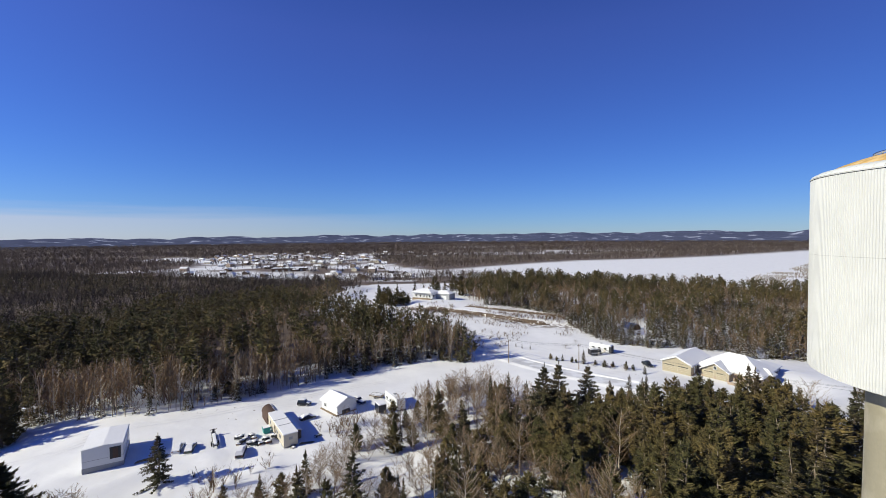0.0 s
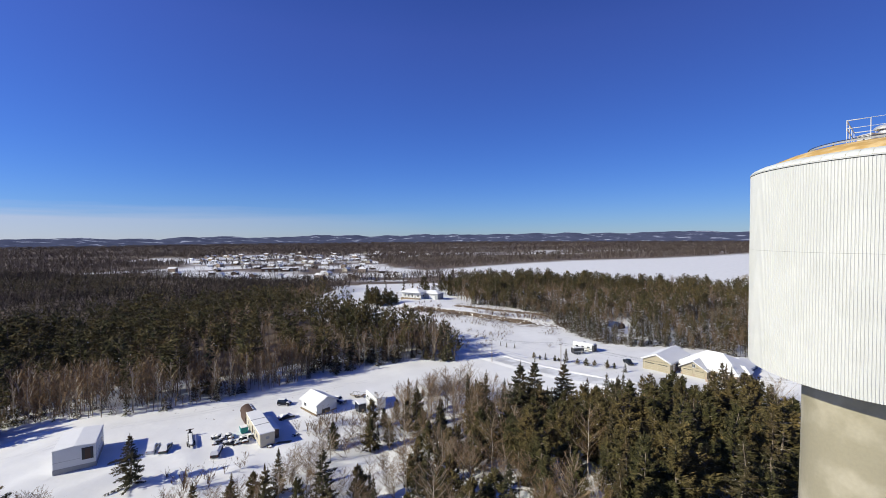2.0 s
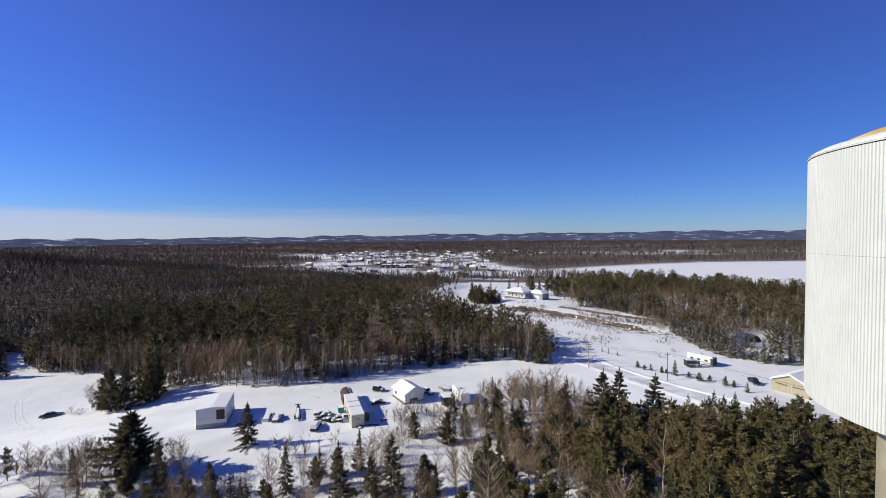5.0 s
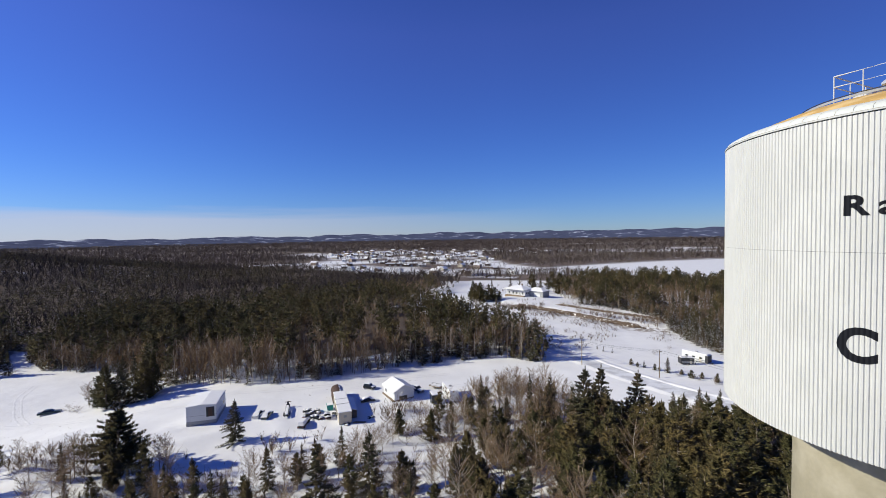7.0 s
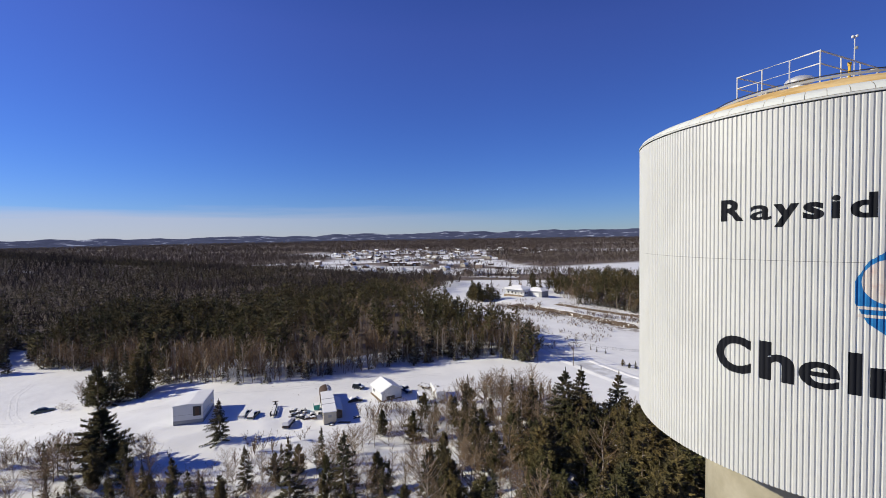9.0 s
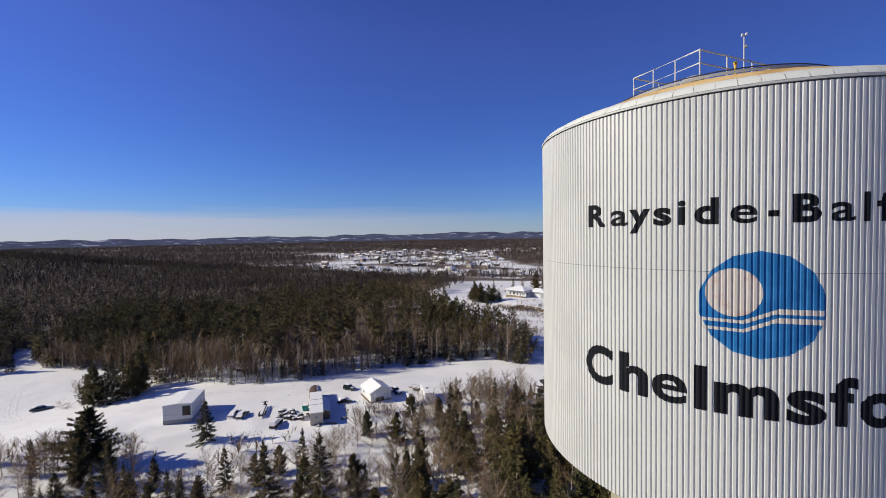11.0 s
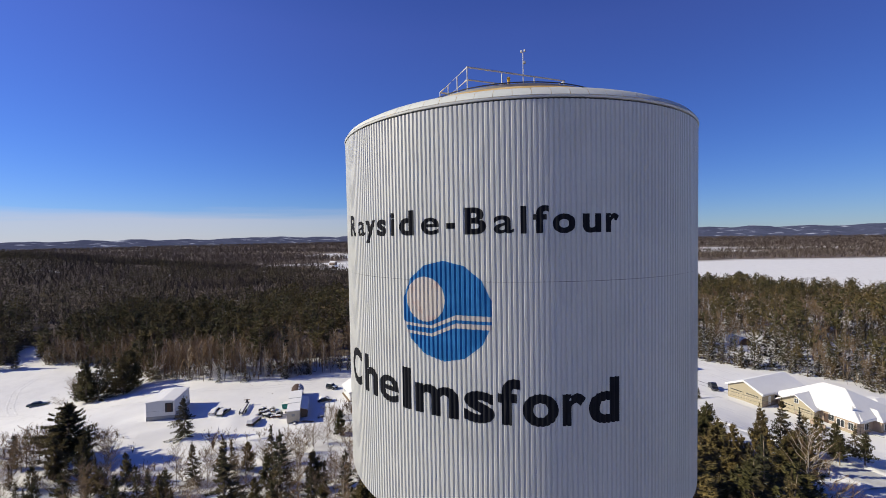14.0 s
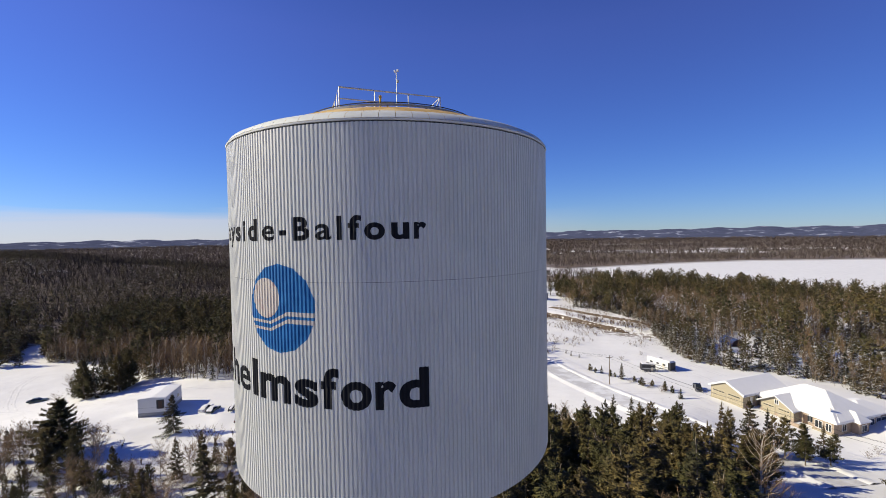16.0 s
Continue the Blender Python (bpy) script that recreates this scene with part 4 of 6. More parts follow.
east = spread(WOOD_EAST, 5.6, 4, lambda x, y: (np.hypot(x - BLUE_HUT[0], y - BLUE_HUT[1] + 5) > 14) & (wave(x, y, 11) < 0.62) & (wave(x + 20, y, 5.5) < 0.70))
edge_east = spread(WOOD_EAST, 3.1, 7, lambda x, y: (np.hypot(x - BLUE_HUT[0], y - BLUE_HUT[1] + 4) > 11) & (y < 300) & ~inside(x - 9, y - 9, WOOD_EAST) | (inside(x, y, WOOD_EAST) & ~inside(x - 22, y - 6, WOOD_EAST) & (y < 300) & (wave(x, y, 11) < 0.75)))
brush_east = spread(WOOD_EAST, 4.6, 9, lambda x, y: (np.hypot(x - BLUE_HUT[0], y - BLUE_HUT[1] + 4) > 11) & (y < 330) & (wave(x, y, 11) < 0.5))
scatter("undergrowth", [bare_shape(R2, 7, 6, spread=0.5, fork=0.08, twig_w=0.025, snow=0.14, flat=True) for _ in range(3)], [M["twig"], M["snow"], M["bark"]], brush_east, np.random.default_rng(6).uniform(1.5, 4.0, len(brush_east)), "leafless undergrowth in the eastern wood")
wood("east_edge", edge_east, MID_SNOWY, 26, (0.70, 0.06), ((2.5, 10), (7, 13), (6, 11)))
wood("east_front", east[east[:, 1] < 285], MID_SNOWY, 24, (0.56, 0.10), ((3.0, 12.5), (8, 17), (7, 12)))
infill = spread([(100, 190), (122, 168), (190, 150), (250, 190), (200, 250), (130, 245)], 5.4, 61, lambda x, y: (np.hypot(x - BLUE_HUT[0], y - BLUE_HUT[1] + 5) > 12) & (wave(x, y, 7) < 0.72))
scatter("spruce_wood", MID_SNOWY["spruce"], SP, infill, np.random.default_rng(62).uniform(3.5, 11.5, len(infill)), "snow-laden spruces filling the eastern wood")
haze = spread(WOOD_EAST, 4.2, 48, lambda x, y: (y > 225) | (x > 150))
scatter("leafless_wood", LOW["bare"], BA, haze, np.random.default_rng(49).uniform(5, 10, len(haze)), "leafless birches standing thick in the eastern wood")
tall_east = spread(WOOD_EAST, 12.5, 44, lambda x, y: (y > 215) & (np.hypot(x - BLUE_HUT[0], y - BLUE_HUT[1] + 5) > 15) & (wave(x, y, 9) > 0.1) & (wave(x, y, 11) < 0.42))
scatter("pine_wood", MID["pine"], PI, tall_east, np.random.default_rng(45).uniform(13, 20, len(tall_east)), "tall green pines standing out of the eastern wood")
wood("east_back", east[east[:, 1] >= 285], MID, 25, (0.24, 0.24), ((6, 14), (8, 18), (7, 12)))


def far_places(count, seed):
    rng = np.random.default_rng(seed)
    az, d = np.radians(rng.uniform(-70, 50, count)), 480 * (4100 / 480) ** (rng.random(count) ** 0.8)
    g = np.stack([d * np.sin(az), d * np.cos(az)], -1)
    ok = (open_far(g[:, 0], g[:, 1]) < 0.5) & ~inside(g[:, 0], g[:, 1], WOOD_WEST) & ~inside(g[:, 0], g[:, 1], WOOD_EAST)
    ok &= ~inside(g[:, 0], g[:, 1], TOWN) | (rng.random(count) < 0.35)
    return g[ok]


fg = far_places(62000, 8)
fd = np.hypot(fg[:, 0], fg[:, 1])
dark = (wave(fg[:, 0] * 0.7, fg[:, 1] * 1.6, 140) + 0.5 * np.random.default_rng(4).normal(size=len(fg))) > 0.55
scatter("far_spruce_wood", FAR["spruce"], SP, fg[dark], 10 + 3 * np.random.default_rng(1).random(dark.sum()), "far dark spruce stands on the plain", np.maximum(0.8, fd[dark] / 1500))
bare_far = [M["far_brush"], M["snow"], M["far_brush"]]
for shapes, pick, scale in ((DEEP["bare"], ~dark & (fd < 1000), 1000), (FAR["bare"], ~dark & (fd >= 1000), 1300)):
    scatter("far_leafless_wood", shapes, bare_far, fg[pick], 7 + 5 * np.random.default_rng(2).random(pick.sum()), "far brown leafless woods on the plain", np.maximum(0.9, fd[pick] / scale))


# unseen wood added round the tower's foot and southward, to dim bounce from snow
south = spread([(-200, -220), (260, -220), (260, 60), (130, 60), (84, 44), (20, 36), (-60, 30), (-200, 40)], 6.0, 71, lambda x, y: np.hypot(x - AXIS.x, y - AXIS.y) > 12)
green = np.random.default_rng(72).random(len(south)) < 0.5
by_tower = (np.abs(south[:, 0] - 22) < 70) & (south[:, 1] > -45)
for k, (shapes, pick) in enumerate(((MID, by_tower), (DEEP, ~by_tower))):
    a, b = south[green & pick], south[~green & pick]
    scatter("spruce_wood", shapes["spruce"], SP, a, np.random.default_rng(73 + k).uniform(7, 13, len(a)), "unseen spruce wood added south of the tower to dim snow bounce")
    scatter("leafless_wood", shapes["bare"], BA, b, np.random.default_rng(83 + k).uniform(6, 10, len(b)), "unseen leafless wood added south of the tower to dim snow bounce")


# ---- near wood, tree by tree ----
NEAR_WOOD = [(-40, 60), (-38, 74), (-26, 80), (-20, 96), (-9, 104), (1, 118), (14, 127), (30, 120), (42, 108), (56, 103), (68, 99), (77, 93), (73, 80), (67, 64), (59, 44), (20, 40), (8, 52), (-20, 58)]
SPECIMENS = [("wide", -53.0, 83.6, 10.4, 1.05), ("spruce", -19.4, 62.0, 13.8, 1.45), ("spruce", -12.2, 67.3, 12.6, 1.40), ("wide", 25.4, 90.6, 16.0, 1.15), ("wide", 28.4, 90.0, 16.2, 1.1),
             ("wide", 35.8, 92.5, 14.2, 1.1), ("spruce", 14.1, 94.5, 14.0, 1.02), ("spruce", 18.5, 95.5, 14.0, 0.96), ("spruce", -33.0, 68.0, 9.0, 1.28), ("great", -68.5, 68.5, 13.4, 1.4), ("broad", -63.0, 62.5, 9.0, 1.2), ("broad", -57.5, 64.5, 9.6, 0.9), ("spruce", -55.5, 63.0, 8.0, 1.1), ("birch", -57.0, 69.0, 9.0, 1.1), ("birch", -60.0, 70.0, 8.0, 1.0), ("birch", -74.5, 64.0, 9.5, 1.1), ("birch", -71.5, 60.0, 8.5, 1.2), ("pine", -47.0, 60.5, 6.5, 1.4), ("spruce", -40.0, 62.0, 7.0, 1.3), ("pine", -34.5, 63.5, 6.0, 1.3), ("bush", -52.0, 64.0, 4.0, 1.3), ("bush", -44.0, 65.0, 3.6, 1.3), ("bush", -78.0, 62.0, 4.0, 1.3), ("bush", -83.0, 60.0, 4.0, 1.3), ("birch", -98.0, 58.0, 9.0, 1.1), ("birch", -104.0, 61.0, 8.0, 1.1), ("pine", -91.0, 54.0, 9.0, 1.2), ("birch", -86.0, 56.0, 8.0, 1.1), ("spruce", -110.0, 62.0, 10.0, 1.28), ("birch", -82.0, 61.0, 7.0, 1.2), ("birch", -93.0, 66.0, 6.0, 1.2), ("spruce", -116.0, 66.0, 11.0, 1.28), ("pine", -122.0, 70.0, 11.0, 1.1), ("bush", -88.0, 63.0, 3.5, 1.3), ("bush", -72.0, 69.0, 3.0, 1.3), ("spruce", -172.0, 82.0, 13.0, 1.28), ("spruce", -178.0, 88.0, 13.0, 1.28), ("spruce", -183.0, 79.0, 14.0, 1.28), ("pine", -190.0, 86.0, 13.0, 1.0), ("birch", 6.0, 108.0, 11.5, 1.3), ("birch", 10.0, 112.0, 12.0, 1.3), ("birch", 14.0, 114.0, 11.0, 1.3), ("birch", 2.0, 110.0, 10.0, 1.3), ("birch", 8.0, 117.0, 10.5, 1.3), ("birch", -56.0, 68.0, 8.0, 1.0),
             ("birch", -74.0, 66.0, 8.0, 1.1), ("birch", -79.0, 67.0, 7.0, 1.1), ("pine", -50.0, 60.0, 6.5, 1.2), ("pine", -92.0, 62.0, 7.5, 1.1), ("bush", -80.0, 70.0, 3.5, 1.3), ("bush", -87.0, 69.0, 3.2, 1.3), ("bush", -76.0, 73.0, 3.5, 1.2), ("bush", -60.0, 71.0, 3.5, 1.2), ("bush", -95.0, 70.0, 3.0, 1.2),
             # clump beside the western field
             ("broad", -105.0, 106.0, 13.5, 1.35), ("spruce", -109.0, 101.0, 15.0, 1.34), ("broad", -113.0, 100.0, 14.0, 1.35), ("spruce", -110.0, 107.0, 16.0, 1.28), ("broad", -117.0, 102.0, 12.0, 1.35), ("spruce", -116.0, 108.0, 15.0, 1.28), ("broad", -108.0, 111.5, 14.0, 1.2),
             ("spruce", -121.0, 104.0, 10.0, 1.28), ("birch", -124.0, 103.0, 9.0, 1.1), ("birch", -127.0, 105.0, 7.5, 1.2), ("bush", -128.0, 100.0, 2.5, 1.5), ("bush", -123.0, 99.0, 2.2, 1.5), ("broad", -112.0, 113.0, 14.0, 1.35), ("spruce", -120.0, 111.0, 13.0, 1.28),
             ("spruce", -195.0, 124.0, 11.0, 1.28), ("broad", -203.0, 120.0, 12.0, 1.35), ("spruce", -212.0, 121.0, 12.0, 1.28),
             # young spruces by the road
             ("broad", 46.6, 158.6, 2.6, 1.3), ("broad", 48.3, 156.2, 2.0, 1.5), ("spruce", 50.2, 155.4, 2.8, 1.5), ("broad", 52.9, 152.4, 2.4, 1.4), ("spruce", 56.0, 149.3, 5.5, 1.4), ("broad", 59.4, 147.2, 1.9, 1.6), ("broad", 61.0, 143.0, 2.8, 1.5), ("broad", 63.8, 142.6, 2.2, 1.6), ("bush", 62.2, 141.0, 1.5, 2.0), ("broad", 66.5, 138.4, 3.0, 1.4), ("broad", 68.0, 136.6, 2.2, 1.5), ("bush", 58.0, 146.0, 1.6, 2.0), ("broad", 54.2, 151.9, 1.6, 1.6), ("bush", 65.4, 136.6, 1.7, 1.9), ("spruce", 40.0, 178.0, 2.4, 1.2),
             ("spruce", 43.0, 176.0, 2.2, 1.2), ("spruce", 38.0, 181.0, 2.0, 1.2), ("spruce", 69.0, 131.0, 3.0, 1.7), ("bush", 58.0, 176.0, 1.6, 2.0), ("bush", 66.0, 186.0, 1.4, 2.0),
             # tall trees south of the bungalow, whose shadows lie over its yard
             ("great", 84.0, 66.0, 16.0, 0.8), ("spruce", 90.0, 70.0, 16.0, 1.4), ("broad", 80.5, 61.0, 15.0, 1.2), ("wide", 95.0, 74.0, 15.0, 1.0), ("spruce", 88.0, 62.0, 17.0, 1.4), ("broad", 100.0, 78.0, 14.0, 1.3), ("broad", 86.0, 71.0, 15.0, 1.4), ("spruce", 81.5, 66.5, 15.0, 1.5), ("broad", 92.0, 64.0, 17.0, 1.4), ("broad", 97.0, 69.0, 16.0, 1.4), ("wide", 104.0, 74.0, 16.0, 1.0), ("broad", 94.0, 76.5, 13.0, 1.4), ("broad", 85.0, 60.0, 17.0, 1.4), ("wide", 90.5, 80.0, 15.0, 1.1), ("broad", 95.5, 84.0, 15.0, 1.4), ("broad", 100.5, 87.0, 15.0, 1.4), ("wide", 87.0, 75.5, 15.0, 1.0),
             # garden pines before the bungalow
             ("pine", 78.7, 89.0, 5.2, 1.5), ("pine", 82.5, 90.0, 5.0, 1.7), ("spruce", 74.5, 92.0, 8.6, 1.2), ("pine", 76.0, 94.0, 7.0, 1.4), ("bush", 88.5, 102.5, 1.2, 1.6), ("bush", 95.5, 105.5, 1.3, 1.6), ("bush", 98.5, 108.5, 1.5, 1.5), ("spruce", 86.0, 103.5, 2.2, 1.0), ("wide", 71.5, 91.0, 10.5, 0.85), ("pine", 76.5, 90.5, 8.0, 1.4), ("broad", 80.0, 93.0, 6.5, 1.3), ("spruce", 84.0, 95.5, 6.0, 1.5), ("pine", 86.5, 97.5, 4.8, 1.5),
             # trees round the far white house
             ("broad", -33.0, 300.0, 9.9, 1.50), ("broad", -28.0, 298.0, 12.0, 1.67), ("broad", -18.0, 300.0, 11.0, 1.67), ("broad", -24.0, 296.0, 9.0, 1.67), ("broad", -32.0, 306.0, 13.0, 1.54), ("broad", -27.0, 303.0, 9.9, 1.50), ("broad", -23.0, 309.0, 12.0, 1.43), ("broad", -20.0, 304.0, 9.0, 1.50), ("broad", -15.0, 307.0, 7.2, 1.50), ("broad", -30.0, 314.0, 13.0, 1.32), ("broad", -36.0, 312.0, 9.9, 1.50), ("broad", -40.0, 340.0, 12.0, 1.32),
             ("spruce", -26.0, 352.0, 12.0, 1.1), ("spruce", -12.0, 372.0, 14.0, 1.1), ("broad", 6.0, 395.0, 15.0, 1.32), ("broad", 24.0, 392.0, 16.0, 1.32), ("broad", 30.0, 388.0, 16.0, 1.32), ("birch", -5.0, 380.0, 13.0, 1.0), ("spruce", -4.0, 368.0, 10.0, 1.1), ("pine", 14.0, 352.0, 13.0, 1.3), ("pine", 20.0, 356.0, 14.0, 1.3), ("broad", 27.0, 350.0, 13.0, 1.26), ("pine", 34.0, 346.0, 14.0, 1.3), ("broad", 8.0, 362.0, 12.0, 1.26), ("pine", 40.0, 340.0, 13.0, 1.3), ("pine", 24.0, 362.0, 13.0, 1.2), ("birch", 276.0, 515.0, 10.0, 2.2), ("birch", 306.0, 493.0, 9.0, 2.2), ("birch", 284.0, 519.0, 8.0, 2.0)]
for kind, x, y, h, fat in SPECIMENS:
    plant(kind, x, y, h, fat=fat)
for x, y in np.concatenate([spread(NEAR_WOOD, 3.7, 33, lambda x, y: (x > -2) & (x <= 27) & (np.hypot(x - AXIS.x, y - AXIS.y) > 13) & (np.hypot(x - 7.5, y - 126) > 5.5)), spread(NEAR_WOOD, 3.9, 31, lambda x, y: (np.hypot(x - AXIS.x, y - AXIS.y) > 13) & (x > 27) & ((x < 46) | (wave(x, y, 5) < 0.45)) & (np.hypot(x - 7.5, y - 126) > 5.5)), spread(NEAR_WOOD, 3.3, 32, lambda x, y: (x <= -2) & (wave(x, y, 6) > -0.6) & (np.hypot(x + 9, y - 118) > 9))]):
    u = RNG.random()
    if x > 22 + 4 * math.sin(y / 7):
        # lower towards the road and the houses
        top = min(14.5, 16.0 - 0.17 * max(0.0, y - 58) - 0.30 * max(0.0, x - 66)) * RNG.uniform(0.62, 1.0)
        kind, h = ("spruce", top) if u < 0.20 else ("broad", top * 0.9) if u < 0.58 else ("pine", top * 0.95) if u < (0.70 if y > 76 else 0.90) else ("birch", top * 0.85)
        if (y > 84 and u > 0.80) or (x > 64 and y > 80 and u > 0.72):
            continue
    elif x > -2:
        kind, h = ("spruce", RNG.uniform(7, 12)) if u < 0.10 else ("broad", RNG.uniform(6, 10)) if u < 0.27 else ("birch", RNG.uniform(7.5, 12.5)) if u < 0.86 else ("bush", RNG.uniform(3, 5))
    else:
        kind, h = ("spruce", RNG.uniform(5, 9)) if u < 0.10 else ("broad", RNG.uniform(5, 8)) if u < 0.22 else ("birch", RNG.uniform(6, 9)) if u < 0.54 else ("bush", RNG.uniform(3, 5))
    plant(kind, x, y, h, fat=1.15 if kind == "bush" else RNG.uniform(1.1, 1.5) if kind == "pine" else RNG.uniform(1.0, 1.4) if kind == "broad" else RNG.uniform(0.85, 1.15) if kind == "birch" else RNG.uniform(1.0, 1.35))

# thicket along the southern slope
for x, y in spread([(-84, 50), (-82, 64), (-70, 66), (-58, 64), (-42, 70), (-36, 62), (-20, 58), (-18, 48), (-50, 46)], 3.3, 34, lambda x, y: wave(x, y, 5) > -0.55):
    u = RNG.random()
    kind, h = ("bush", RNG.uniform(3, 5)) if u < 0.42 else ("birch", RNG.uniform(5, 8.5)) if u < 0.74 else ("broad", RNG.uniform(4, 7)) if u < 0.88 else ("spruce", RNG.uniform(4, 8))
    plant(kind, x, y, h, fat=1.0 if kind == "bush" else RNG.uniform(0.95, 1.25))

# low brush on the banks and in the far field
scrub = np.concatenate([spread([(-44, 70), (-30, 92), (-12, 108), (4, 122), (-2, 128), (-20, 110), (-40, 92), (-60, 82), (-62, 72)], 2.0, 51, lambda x, y: wave(x, y, 6) > 0.15),
                        spread([(-105, 64), (-102, 78), (-84, 80), (-60, 74), (-62, 62)], 2.4, 52, lambda x, y: wave(x, y, 5) > 0.15),
                        spread([(-14, 280), (10, 272), (26, 266), (50, 244), (74, 238), (90, 226), (82, 214), (60, 232), (40, 236), (12, 262), (-14, 270)], 2.0, 53, lambda x, y: wave(x, y, 7) > 0.1),
                        spread([(4, 176), (-8, 210), (-25, 245), (-5, 250), (20, 215), (25, 180)], 2.4, 54, lambda x, y: wave(x, y, 7) > 0.2),
                        spread([(-30, 285), (-60, 420), (-20, 400), (-8, 330)], 5, 55, lambda x, y: wave(x, y, 7) > 0.4)])
far_scrub = spread([(-24, 262), (-14, 292), (10, 288), (30, 280), (54, 258), (78, 248), (92, 232), (84, 212), (60, 222), (40, 226), (12, 250), (-14, 258)], 2.0, 56, lambda x, y: wave(x, y, 6) > 0.05)
scatter("far_scrub", [bare_shape(R2, 9, 7, spread=0.9, fork=0.05, twig_w=0.06, snow=0.15, flat=True) for _ in range(4)], [M["brush"], M["snow"], M["brush"]], far_scrub, np.random.default_rng(10).uniform(0.4, 1.3, len(far_scrub)), "low brown scrub on the far bank")
tussock = np.concatenate([spread([(2, 178), (-12, 235), (-6, 258), (14, 262), (40, 238), (62, 222), (84, 206), (74, 190), (58, 205), (44, 196), (30, 176)], 2.1, 57, lambda x, y: wave(x, y, 5) + 0.5 * wave(x, y, 2.3) > 0.05),
                          spread([(-100, 62), (-98, 84), (-76, 88), (-56, 84), (-36, 92), (-10, 112), (0, 108), (-24, 84), (-40, 72), (-70, 66)], 2.2, 58, lambda x, y: wave(x, y, 4) + 0.5 * wave(x, y, 1.9) > 0.35),
                          spread([(-30, 262), (-38, 300), (60, 300), (80, 262), (70, 240), (30, 268)], 2.8, 59, lambda x, y: wave(x, y, 6) > 0.25)])
scatter("tussocks", [bare_shape(R2, 8, 6, spread=0.9, fork=0.02, twig_w=0.05, snow=0.2, flat=True) for _ in range(4)], [M["brush"], M["snow"], M["brush"]], tussock, np.random.default_rng(19).uniform(0.3, 1.15, len(tussock)), "dry brown grass tussocks and weeds in the snow")
reeds = spread([(380, 492), (450, 560), (560, 640), (720, 770), (760, 740), (560, 540), (440, 450)], 4.0, 60, lambda x, y: wave(x, y, 13) > -0.35)
scatter("reeds", [bare_shape(R2, 9, 5, spread=1.4, fork=0.02, twig_w=0.16, flat=True) for _ in range(3)], [M["beige"], M["snow"], M["brush"]], reeds, np.random.default_rng(20).uniform(0.6, 1.2, len(reeds)), "tan dry reeds on the frozen lake shore")
SCRUB = [bare_shape(R2, 12, 8, spread=0.8, fork=0.05, twig_w=0.025, snow=0.12, flat=True) for _ in range(4)]
scatter("scrub", SCRUB, [M["brush"], M["snow"], M["brush"]], scrub, np.random.default_rng(9).uniform(0.9, 2.4, len(scrub)), "low leafless brown scrub standing in the snow")


# ---- buildings ----
def at(x, y, turn, lift=0.0):
    return pose(x, y, gz(x, y) + lift, 0, 0, turn)


def window(parent, x, y, z, w, h, face, depth=0.06):
    """A framed window on a wall that faces -y ("s"), +x ("e"), -x ("w")."""
    def flat(x0, x1, z0, z1, d0, d1):
        if face == "s":
            return box(x + x0, y - d1, z + z0, x + x1, y - d0, z + z1)
        k = 1 if face == "e" else -1
        return box(min(x + k * d0, x + k * d1), y + x0, z + z0, max(x + k * d0, x + k * d1), y + x1, z + z1)
    fr = part("window", flat(-w / 2 - 0.09, w / 2 + 0.09, -0.09, h + 0.09, -0.02, depth), M["white_siding"], parent, "white framed window")
    part("pane", flat(-w / 2, -0.04, 0, h, depth - 0.02, depth + 0.012), M["glass"], fr)
    part("pane", flat(0.04, w / 2, 0, h, depth - 0.02, depth + 0.012), M["glass"], fr)
    return fr


def gable_roof(w, d, h, rise, over=0.4, thick=0.16, along="y"):
    """Two slopes with their ridge along an axis, over walls of w by d and h high."""
    half, end = (w / 2, d / 2) if along == "y" else (d / 2, w / 2)
    e = h - rise * over / half
    out = [(-half - over, e), (0, h + rise), (half + over, e), (half + over, e + thick), (0, h + rise + thick), (-half - over, e + thick)]
    return prism(out, along, -end - over, end + over)


def gable_wall(w, d, h, rise, along="y", foot=-1.4):
    half, end = (w / 2, d / 2) if along == "y" else (d / 2, w / 2)
    return prism([(-half, foot), (half, foot), (half, h), (0, h + rise), (-half, h)], along, -end, end)


def snow_cap(bm, lift):
    """Soft snow in the shape of a roof, lifted off it."""
    for v in bm.verts:
        v.co.z += lift
    bmesh.ops.bevel(bm, geom=bm.edges[:], offset=0.07, segments=2, affect="EDGES")
    return bm


